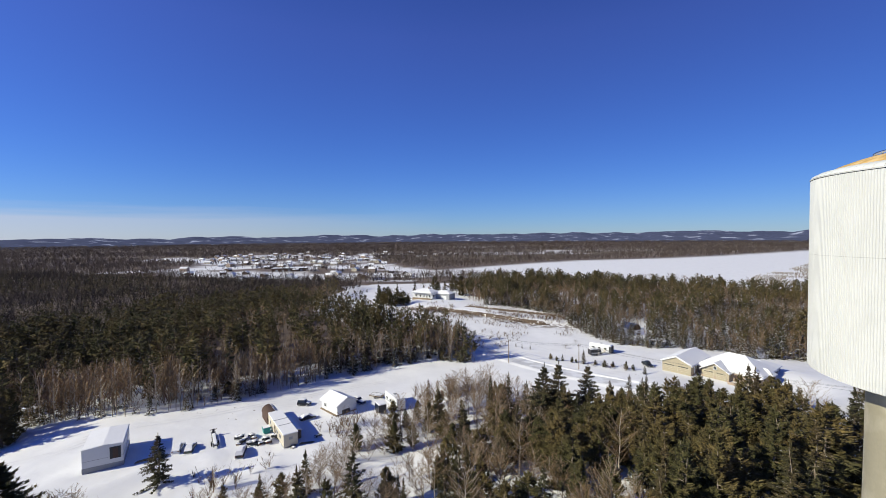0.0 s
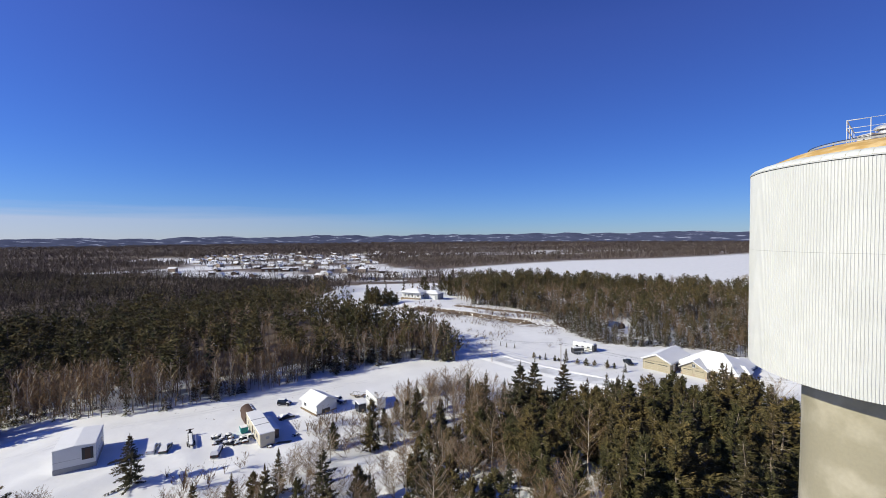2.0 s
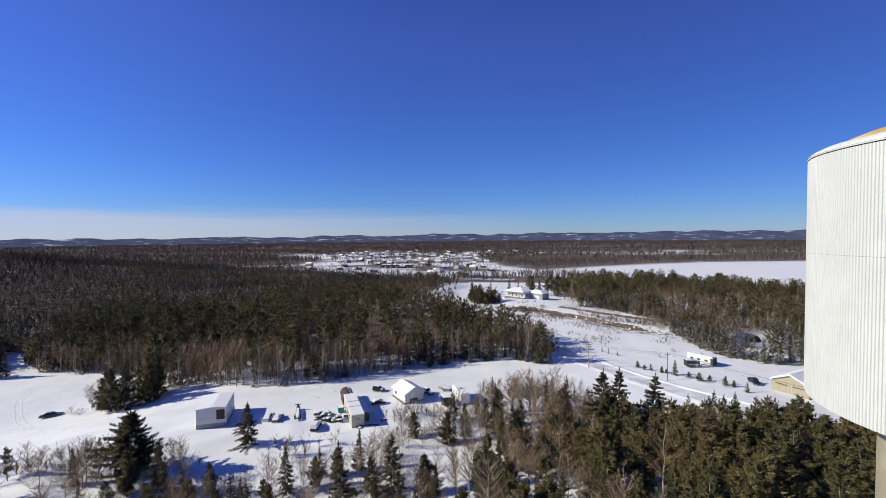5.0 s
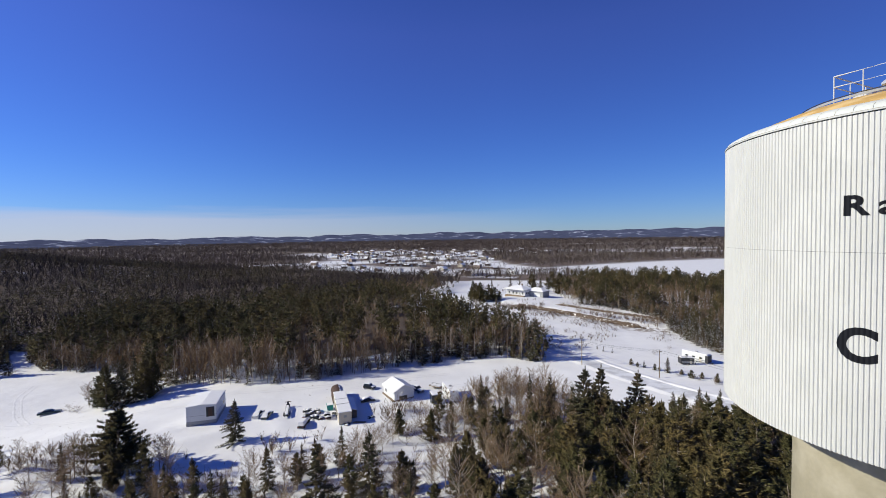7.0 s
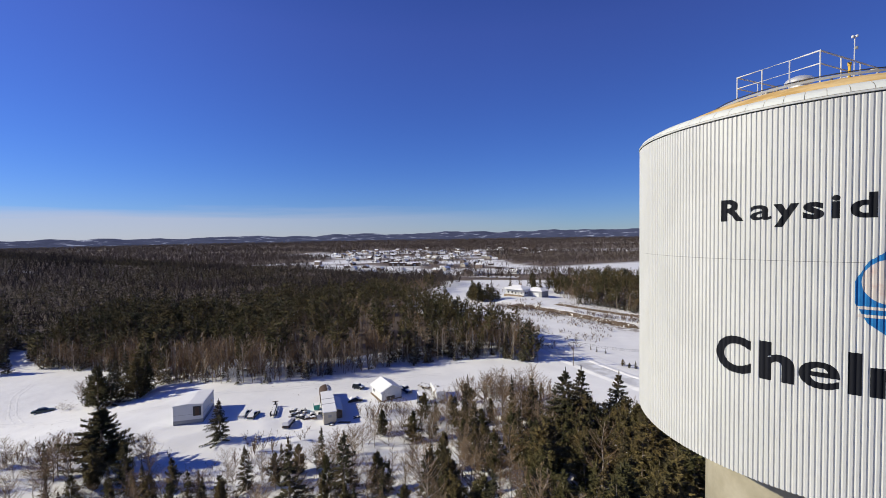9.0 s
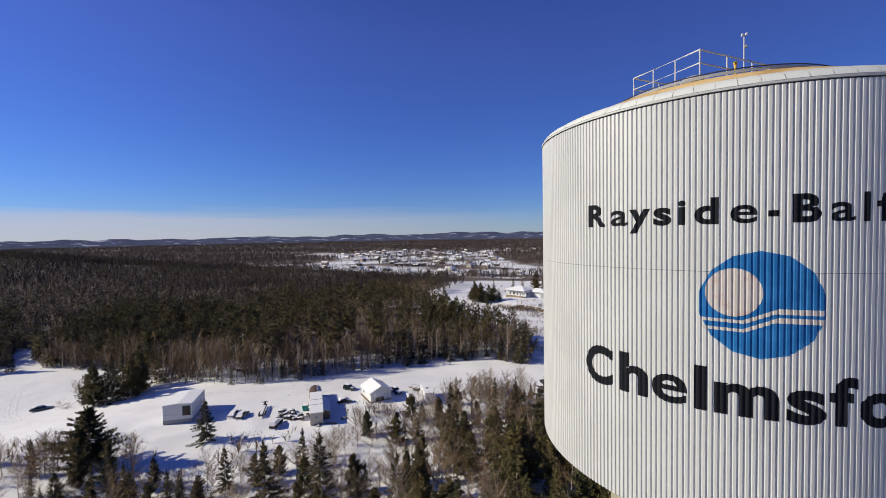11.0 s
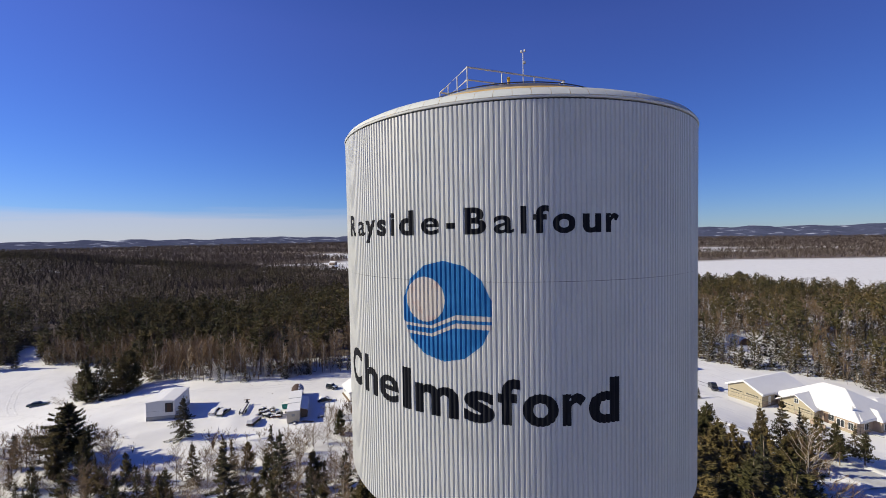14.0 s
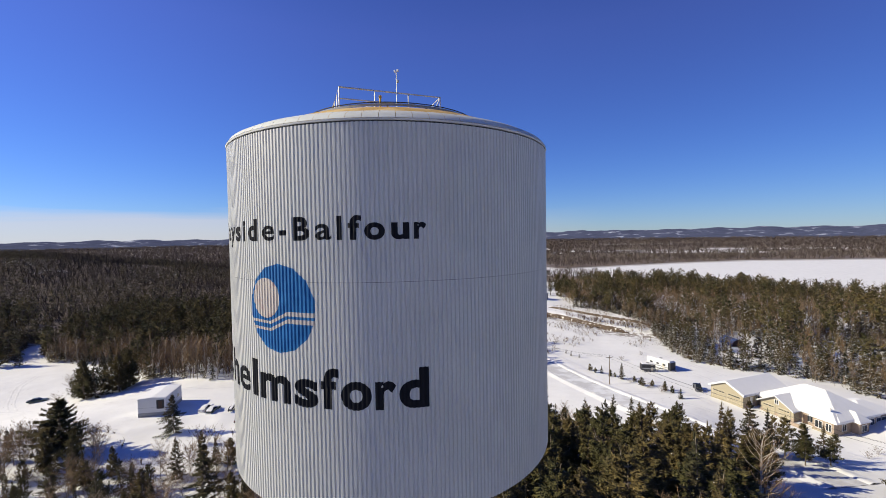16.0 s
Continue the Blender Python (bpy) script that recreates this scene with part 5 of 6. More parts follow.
def storage_shed():
    ob = thing("storage_shed", at(-70.9, 94.3, 29), "tall plain white shed with a dark upper opening", "shed")
    w, d, h = 6.9, 10.4, 4.7
    part("wall", gable_wall(w, d, h, 0.28), M["white_siding"], ob, "white panel walls")
    part("plinth", box(-w / 2 - 0.05, -d / 2 - 0.05, -0.6, w / 2 + 0.05, d / 2 + 0.05, 1.0), M["grey"], ob, "grey boarded plinth")
    part("seam", box(-w / 2 - 0.03, -d / 2 - 0.03, 2.35, w / 2 + 0.03, d / 2 + 0.03, 2.40), M["grey"], ob)
    part("roof", gable_roof(w, d, h, 0.28, 0.12, 0.12), M["white_siding"], ob, "low white metal roof")
    part("roof_snow", snow_cap(gable_roof(w, d, h, 0.28, 0.05, 0.10), 0.12), M["snow"], ob)
    # dark slab on the solid wall, its colour stands for the unlit inside
    part("opening", box(1.15, -d / 2 - 0.06, 1.9, 3.05, -d / 2 + 0.02, 4.4), M["dark_steel"], ob, "dark panel standing for the unlit open doorway")
    part("shutter", box(1.65, -d / 2 - 0.09, 2.0, 2.6, -d / 2 - 0.065, 4.1), M["brown"], ob, "brown inner board")
    window(ob, w / 2, 2.6, 2.2, 1.0, 0.9, "e")


def site_trailer():
    ob = thing("site_trailer", at(-35.6, 102.8, -57), "beige mobile site trailer with a snowy flat roof", "trailer")
    part("body", box(-7.4, -1.6, 0.4, 7.4, 1.6, 3.2, 0.08), M["beige"], ob, "beige panel body")
    part("skirt", box(-7.2, -1.5, -0.5, 7.2, 1.5, 0.42), M["grey"], ob)
    part("roof_snow", box(-7.5, -1.7, 3.2, 7.5, 1.7, 3.42, 0.09), M["snow"], ob, "snow on the flat roof")
    part("rib", box(2.0, -1.72, 3.36, 2.2, 1.72, 3.47), M["grey"], ob)
    part("rib", box(-1.6, -1.72, 3.36, -1.4, 1.72, 3.47), M["grey"], ob)
    part("lean_to", prism([(1.6, -0.5), (3.3, -0.5), (3.3, 2.0), (1.6, 2.6)], "x", -4.5, 4.2), M["wood"], ob, "weathered lean-to along the side")
    part("lean_to_snow", prism([(1.62, 2.62), (3.5, 2.0), (3.5, 2.16), (1.62, 2.8)], "x", -4.7, 4.4), M["snow"], ob)
    part("door", box(-1.0, -1.66, 0.5, -0.1, -1.58, 2.5), M["brown"], ob, "brown door")
    for x in (-5, 1.6, 4.4):
        window(ob, x, -1.6, 1.5, 1.0, 0.8, "s")
    part("vent", box(7.38, -0.4, 1.9, 7.46, 0.4, 2.5), M["grey"], ob)


def arched_hut():
    ob = thing("arched_hut", at(-41.6, 111.8, -57), "brown arched-roof hut with snow in stripes", "shed")
    arc = [(1.7 * math.cos(a), 1.5 + 1.6 * math.sin(a)) for a in np.linspace(0, math.pi, 15)]
    part("wall", prism([(1.62, -0.5)] + [(x * 0.95, z - 0.06) for x, z in arc] + [(-1.62, -0.5)], "x", -3.1, 3.1), M["brown"], ob, "dark brown board wall")
    part("roof", prism(arc + [(x * 1.03, z + 0.07) for x, z in arc[::-1]], "x", -3.3, 3.3), M["brown"], ob, "brown arched metal roof")
    for k in range(5):
        part("roof_snow", prism([(x * 1.035, z + 0.075) for x, z in arc[1:7]] + [(x * 1.05, z + 0.12) for x, z in arc[6:0:-1]], "x", -3.0 + k * 1.25, -2.3 + k * 1.25), M["snow"], ob)
    part("door", box(3.0, -0.7, 0.0, 3.16, 0.7, 2.0), M["dark_steel"], ob)


def garage():
    ob = thing("garage", at(-25.2, 118.4, -45), "small white gabled garage with thick roof snow", "garage")
    w, d = 7.8, 6.2
    part("wall", gable_wall(w, d, 2.7, 1.5, "x"), M["white_siding"], ob, "white siding")
    part("footing", box(-w / 2 - 0.15, -d / 2 - 0.5, -0.6, w / 2 + 0.06, d / 2 + 0.06, 0.25), M["wood"], ob, "bare earth and timber footing")
    part("roof", gable_roof(w, d, 2.7, 1.5, 0.5, 0.14, "x"), M["white_siding"], ob, "white roof edge")
    part("roof_snow", snow_cap(gable_roof(w, d, 2.7, 1.5, 0.45, 0.2, "x"), 0.13), M["snow"], ob)
    # low opening in the gable: a dark slab in place of the shade inside
    part("garage_door", box(w / 2 - 0.02, -1.6, 0.0, w / 2 + 0.05, 0.9, 1.2), M["dark_steel"], ob, "dark panel standing for the unlit gap under the garage door")
    window(ob, -2.0, -d / 2, 1.2, 0.9, 0.8, "s")


def double_garage():
    ob = thing("double_garage", at(85.8, 136.6, -52, 0.4), "long tan double garage with a snowy gable roof", "garage")
    w, d, h, rise = 8.6, 15.6, 2.9, 2.0
    part("wall", gable_wall(w, d, h, rise), M["tan_siding"], ob, "tan siding")
    part("plinth", box(-w / 2 - 0.04, -d / 2 + 0.3, -1.5, w / 2 + 0.04, d / 2 + 0.04, 0.9), M["brick"], ob, "buff brick base")
    part("roof", gable_roof(w, d, h, rise, 0.55, 0.18), M["white_siding"], ob, "white fascia and roof edge")
    part("roof_snow", snow_cap(gable_roof(w, d, h, rise, 0.5, 0.28), 0.16), M["snow"], ob, "thick roof snow")
    for x in (-2.05, 2.05):
        dr = part("garage_door", box(x - 1.75, -d / 2 - 0.07, 0.0, x + 1.75, -d / 2 + 0.02, 2.3), M["beige"], ob, "cream sectional garage door")
        for k in range(4):
            part("door_panel", box(x - 1.68, -d / 2 - 0.095, 0.05 + k * 0.57, x + 1.68, -d / 2 - 0.07, 0.57 + k * 0.57), M["tan_siding"], dr)
        for k in range(4):
            part("pane", box(x - 1.45 + k * 0.76, -d / 2 - 0.11, 1.86, x - 0.85 + k * 0.76, -d / 2 - 0.094, 2.12), M["glass"], dr)
    part("door", box(w / 2 - 0.02, -5.4, 0, w / 2 + 0.06, -4.5, 2.1), M["white_siding"], ob, "white side door")
    window(ob, w / 2, -2.6, 1.1, 1.1, 1.0, "e")


def hip(x0, y0, x1, y1, h, rise, over=0.5, thick=0.2):
    bm = bmesh.new()
    x0, y0, x1, y1 = x0 - over, y0 - over, x1 + over, y1 + over
    w, d = x1 - x0, y1 - y0
    k = min(w, d) / 2
    ridge = [((x0 + k), (y0 + k)), ((x1 - k), (y1 - k))]
    low = [bm.verts.new((x, y, h - 0.1)) for x, y in ((x0, y0), (x1, y0), (x1, y1), (x0, y1))]
    eave = [bm.verts.new((x, y, h - 0.1 + thick)) for x, y in ((x0, y0), (x1, y0), (x1, y1), (x0, y1))]
    a, b = bm.verts.new((*ridge[0], h + rise)), bm.verts.new((*ridge[1], h + rise))
    bm.faces.new(low[::-1])
    for i in range(4):
        j = (i + 1) % 4
        bm.faces.new((low[i], low[j], eave[j], eave[i]))
    if (a.co - b.co).length < 0.05:
        bmesh.ops.remove_doubles(bm, verts=[a, b], dist=0.1)
        a = [v for v in bm.verts if abs(v.co.z - h - rise) < 1e-4][0]
        for i in range(4):
            bm.faces.new((eave[i], eave[(i + 1) % 4], a))
    elif w >= d:
        bm.faces.new((eave[0], eave[1], b, a))
        bm.faces.new((eave[1], eave[2], b))
        bm.faces.new((eave[2], eave[3], a, b))
        bm.faces.new((eave[3], eave[0], a))
    else:
        bm.faces.new((eave[0], eave[1], a))
        bm.faces.new((eave[1], eave[2], b, a))
        bm.faces.new((eave[2], eave[3], b))
        bm.faces.new((eave[3], eave[0], a, b))
    bmesh.ops.recalc_face_normals(bm, faces=bm.faces[:])
    return bm


def bungalow():
    """Front faces -y; the origin is the front right corner of the body."""
    ob = thing("bungalow", at(95.7, 117.0, -54.8), "buff brick bungalow under a deep snowy hip roof", "house")
    part("wall", box(-17.0, 1.2, -2.0, -0.2, 13.6, 3.0), M["brick"], ob, "buff brick walls")
    part("garage_wing", prism([(-15.4, -2.0), (-7.9, -2.0), (-7.9, 2.7), (-11.65, 4.9), (-15.4, 2.7)], "y", -0.6, 5.0), M["tan_siding"], ob, "tan gabled garage wing")
    part("rear_wing", box(-8, 13.6, -2.0, -0.6, 20, 2.6), M["brick"], ob, "low rear wing")
    part("roof", snow_cap(hip(-17.0, 1.2, -0.2, 13.6, 3.0, 4.2, 0.6, 0.34), 0.0), M["snow"], ob, "deep snow on the hip roof")
    part("rear_roof", snow_cap(hip(-8, 10.6, -0.6, 20, 2.7, 1.9, 0.5, 0.28), 0.0), M["snow"], ob, "snow on the rear wing")
    part("fascia", box(-17.55, 0.65, 2.70, 0.35, 14.15, 2.87), M["white_siding"], ob, "white eaves board")
    gr = gable_roof(7.5, 8.4, 2.7, 2.2, 0.5, 0.26)
    for v in gr.verts:
        v.co.x -= 11.65
        v.co.y += 3.2
    part("garage_roof", snow_cap(gr, 0.0), M["snow"], ob, "snow on the garage gable")
    part("garage_fascia", prism([(-16.0, 2.22), (-11.65, 4.78), (-7.3, 2.22), (-7.3, 2.40), (-11.65, 4.96), (-16.0, 2.40)], "y", -1.06, -1.0), M["white_siding"], ob, "white gable board")
    part("brick_band", box(-15.46, -0.655, -1.5, -7.84, 0.2, 0.75), M["brick"], ob, "brick lower course of the garage front")
    part("bay_roof", snow_cap(hip(-4.6, 0.0, 0.0, 5.0, 2.9, 2.0, 0.4, 0.25), 0.0), M["snow"], ob, "snow on the bay roof")
    part("bay", box(-4.4, 0.0, -2.0, -0.3, 1.25, 2.8), M["brick"], ob, "brick front bay")
    part("side_bay", box(-0.3, 5.4, -2.0, 1.2, 8.6, 2.7), M["brick"], ob, "brick side bay")
    part("side_bay_roof", snow_cap(hip(-3.2, 5.4, 1.2, 8.6, 2.75, 1.7, 0.4, 0.25), 0.0), M["snow"], ob, "snow on the side bay")
    part("plinth", box(-4.5, -0.06, -2.0, -0.22, 1.0, 0.35), M["tan_siding"], ob, "pale stone plinth")
    for x in (-13.4, -9.9):
        dr = part("garage_door", box(x - 1.4, -0.72, 0.0, x + 1.4, -0.58, 2.3), M["beige"], ob, "cream garage door")
        for k in range(4):
            part("door_panel", box(x - 1.35, -0.745, 0.04 + k * 0.56, x + 1.35, -0.72, 0.55 + k * 0.56), M["tan_siding"], dr)
        for k in range(4):
            part("pane", box(x - 1.2 + k * 0.62, -0.76, 1.84, x - 0.75 + k * 0.62, -0.744, 2.06), M["glass"], dr)
    window(ob, -11.65, -0.6, 2.9, 0.8, 1.0, "s")
    window(ob, -3.2, 0.0, 0.8, 1.3, 1.5, "s")
    window(ob, -1.3, 0.0, 0.8, 0.9, 1.5, "s")
    window(ob, -5.6, 1.2, 0.9, 1.0, 1.3, "s")
    window(ob, 1.2, 7.0, 0.8, 1.5, 1.3, "e")
    for y in (3.0, 10.4, 12.2):
        window(ob, -0.2, y, 0.9, 1.2, 1.3, "e")
    for y in (15.2, 17.0, 18.8):
        window(ob, -0.6, y, 0.7, 1.3, 1.1, "e")
    part("flue", tube([(-2.0, 1.7, 3.2), (-2.0, 1.7, 5.4)], 0.16, 10), M["steel"], ob, "slim grey metal flue")
    part("entry_door", box(-7.0, 1.12, 0.0, -6.1, 1.22, 2.1), M["brown"], ob, "dark front door")
    part("porch_wall", box(-7.6, -2.6, -1.0, -4.6, -2.3, 0.75), M["brick"], ob, "low brick porch wall")
    part("porch_step", box(-7.6, -2.3, -1.0, -4.6, 1.2, 0.05), M["snow"], ob, "snow-covered porch")


def white_house():
    """The origin is the corner between the veranda front and the right-hand side."""
    ob = thing("white_house", at(3.0, 318.0, -32, 0.2), "white house with a veranda and a grey garage behind", "house")
    part("wall", box(-17, 0, -1.5, 0, 10, 4.9), M["white_siding"], ob, "white siding")
    part("roof", hip(-17, -2.2, 0, 10, 5.0, 2.5, 0.7, 0.3), M["snow"], ob, "snow-covered hip roof")
    part("fascia", box(-17.75, -2.95, 4.7, 0.75, 10.75, 4.88), M["white_siding"], ob, "white eaves board")
    part("veranda_floor", box(-17, -2.2, -1.5, -0.2, 0, 0.5), M["wood"], ob, "timber veranda deck")
    for x in (-16.8, -13.5, -10.2, -6.9, -3.6, -0.4):
        part("veranda_post", box(x - 0.12, -2.1, 0.5, x + 0.12, -1.86, 4.75), M["white_siding"], ob)
    part("veranda_rail", box(-16.8, -2.06, 1.35, -0.4, -1.94, 1.45), M["white_siding"], ob)
    for x in (-14.6, -11, -7.8, -2.2):
        window(ob, x, 0.0, 1.4, 1.5, 1.5, "s")
    part("door", box(-5.4, -0.07, 0.5, -4.4, 0.02, 2.6), M["brown"], ob, "brown front door")
    for y in (1.6, 3.8):
        window(ob, 0.0, y, 1.6, 1.2, 1.4, "e")
    wing = part("garage_wing", box(-0.2, 5.6, -1.5, 11.5, 14.5, 3.9), M["grey"], ob, "grey garage wing")
    part("garage_roof", hip(-2.5, 5.6, 11.5, 14.5, 4.0, 2.2, 0.6, 0.3), M["snow"], ob, "snow on the garage roof")
    part("garage_door", box(4, 5.50, -0.4, 9, 5.62, 2.4), M["white_siding"], wing, "white garage door")
    part("chimney", box(-7.2, 5.6, 5.5, -6.4, 6.4, 8.6), M["brick"], ob, "brick chimney")


storage_shed()
site_trailer()
arched_hut()
garage()
double_garage()
bungalow()
white_house()


def small_shed(x, y, turn, w, d, h, material, label):
    ob = thing("small_shed", at(x, y, turn), label, "shed")
    part("wall", gable_wall(w, d, h, 0.5), material, ob)
    part("roof_snow", gable_roof(w, d, h, 0.5, 0.25, 0.28), M["snow"], ob, "snow on the roof")
    part("door", box(-0.45, -d / 2 - 0.05, 0, 0.45, -d / 2 + 0.02, 1.9), M["dark_steel"], ob)


small_shed(-119.5, 129.5, 30, 3.4, 3.4, 2.5, M["grey"], "small grey shed at the wood's edge")
small_shed(-42, 383, 10, 5, 6, 2.8, M["white_siding"], "white garden shed in the snow")


def rusty_box():
    ob = thing("rusty_container", at(9.5, 275.5, 15), "small rusty steel box standing by the earth bank", "container")
    part("body", box(-1.4, -1.0, -0.3, 1.4, 1.0, 2.2, 0.05), M["rust"], ob)
    part("roof_snow", box(-1.4, -1.0, 2.2, 1.4, 1.0, 2.38, 0.07), M["snow"], ob)
    part("door", box(-0.6, -1.05, 0.0, 0.6, -0.98, 1.9), M["brown"], ob)


rusty_box()


def earth_bank(points, high, seed, label):
    """A cut earth face that looks south, ragged along its top."""
    p = np.array(points, float)
    n = 120
    t = np.linspace(0, len(p) - 1, n)
    x, y = np.interp(t, np.arange(len(p)), p[:, 0]), np.interp(t, np.arange(len(p)), p[:, 1])
    vs, fs = [], []
    for i in range(n):
        fade = min(1.0, i / 12, (n - 1 - i) / 12)
        h = high * fade * (1 + 0.5 * noise.noise(Vector((i * 0.3, seed, 0)))) + 0.02
        for k, (d, z) in enumerate(((-1.6, -0.2), (-0.6, 0.25), (0.1, 0.7), (0.5, 1.0), (1.4, 1.02), (2.8, 0.55), (5.0, -0.1))):
            w = 0.5 * noise.noise(Vector((i * 0.5, k * 2.0, seed)))
            q = (x[i] + w, y[i] + d + w)
            vs.append((q[0], q[1], gz(x[i], y[i] - 2) + h * z + (-0.15 if z < 0 else 0)))
    for i in range(n - 1):
        for k in range(6):
            fs.append((i * 7 + k, i * 7 + k + 1, i * 7 + 8 + k, i * 7 + 7 + k))
    index = [0 if k < 3 else 1 for i in range(n - 1) for k in range(6)]
    tagged(new("earth_bank", mesh_of("earth_bank", vs, [f[::-1] for f in fs], [M["earth"], M["snow"]], index, smooth=True)), label, "earth bank", kind="structure")


earth_bank([(-6, 281), (10, 273), (25, 260), (45, 240), (57, 228), (66, 224)], 2.0, 3, "cut bank of bare frozen earth with snow on top")
earth_bank([(24, 281), (40, 268), (60, 250), (76, 240)], 1.1, 9, "second low ledge of bare earth in the snow")


def tarp_hut():
    ob = thing("tarp_hut", at(104, 212, 20), "arched shelter covered with a blue tarpaulin", "shelter")
    arc = [(2.6 * math.cos(a), 2.9 * math.sin(a)) for a in np.linspace(0, math.pi, 13)]
    part("cover", prism([(x, z) for x, z in arc] + [(x * 0.97, z * 0.97) for x, z in arc[::-1]], "y", -4, 4), mat("blue_tarpaulin", (0.03, 0.05, 0.13), 0.6, vary=0.2, scale=1, fine=10, second=(0.06, 0.09, 0.2), mix=(0.5, 0.6)), ob, "blue tarpaulin cover")
    part("end_wall", prism([(x * 0.96, z * 0.96) for x, z in arc], "y", -3.9, -3.8), M["brown"], ob, "brown end board")


tarp_hut()


def long_shed():
    ob = thing("long_shed", at(7.5, 126.5, -50), "low white shed with a snowy roof behind bushes", "shed")
    part("wall", gable_wall(4.6, 9.0, 2.4, 0.8), M["white_siding"], ob, "white walls")
    part("roof", gable_roof(4.6, 9.0, 2.4, 0.8, 0.3, 0.12), M["grey"], ob, "grey roof edge")
    part("roof_snow", snow_cap(gable_roof(4.6, 9.0, 2.4, 0.8, 0.26, 0.14), 0.11), M["snow"], ob)
    part("door", box(-0.6, -4.58, 0.0, 0.6, -4.48, 2.0), M["brown"], ob)


long_shed()


# ---- vehicles ----
PAINT = {"dark": mat("dark_car_paint", (0.018, 0.02, 0.024), 0.25, vary=0.1, spec=0.5), "green": mat("grey_green_car_paint", (0.06, 0.085, 0.075), 0.3, vary=0.1, spec=0.5),
         "blue": mat("navy_car_paint", (0.02, 0.035, 0.09), 0.25, vary=0.1, spec=0.5), "white": mat("white_car_paint", (0.7, 0.71, 0.72), 0.3, vary=0.05, spec=0.5), "red": mat("dull_red_paint", (0.22, 0.05, 0.04), 0.5, vary=0.2)}


def wheel(ob, x, y, r=0.33):
    side = 1 if y > 0 else -1
    m = Matrix.Translation((x, y, r)) @ pose(0, 0, 0, 90)
    w = part("wheel", lathe([(r * 0.55, -0.1), (r * 0.92, -0.1), (r, -0.06), (r, 0.06), (r * 0.92, 0.1), (r * 0.55, 0.1)], 18), M["rubber"], ob, m=m)
    part("rim", lathe([(0, -0.06 * side), (r * 0.56, -0.07 * side), (r * 0.56, 0.05 * side)], 12), M["steel"], w)


def hull(outline, half, tuck=0.82, top=0.9):
    """A body from a side outline (x, z), drawn in towards the top."""
    zs = [z for _, z in outline]
    lo, hi = min(zs), max(zs)
    bm = prism(outline, "y", -half, half)
    for v in bm.verts:
        u = (v.co.z - lo) / (hi - lo)
        v.co.y *= 1.0 if u < 0.45 else 1 - (1 - tuck) * (u - 0.45) / 0.55
    bmesh.ops.bevel(bm, geom=bm.edges[:], offset=0.05, segments=2, affect="EDGES")
    return bm


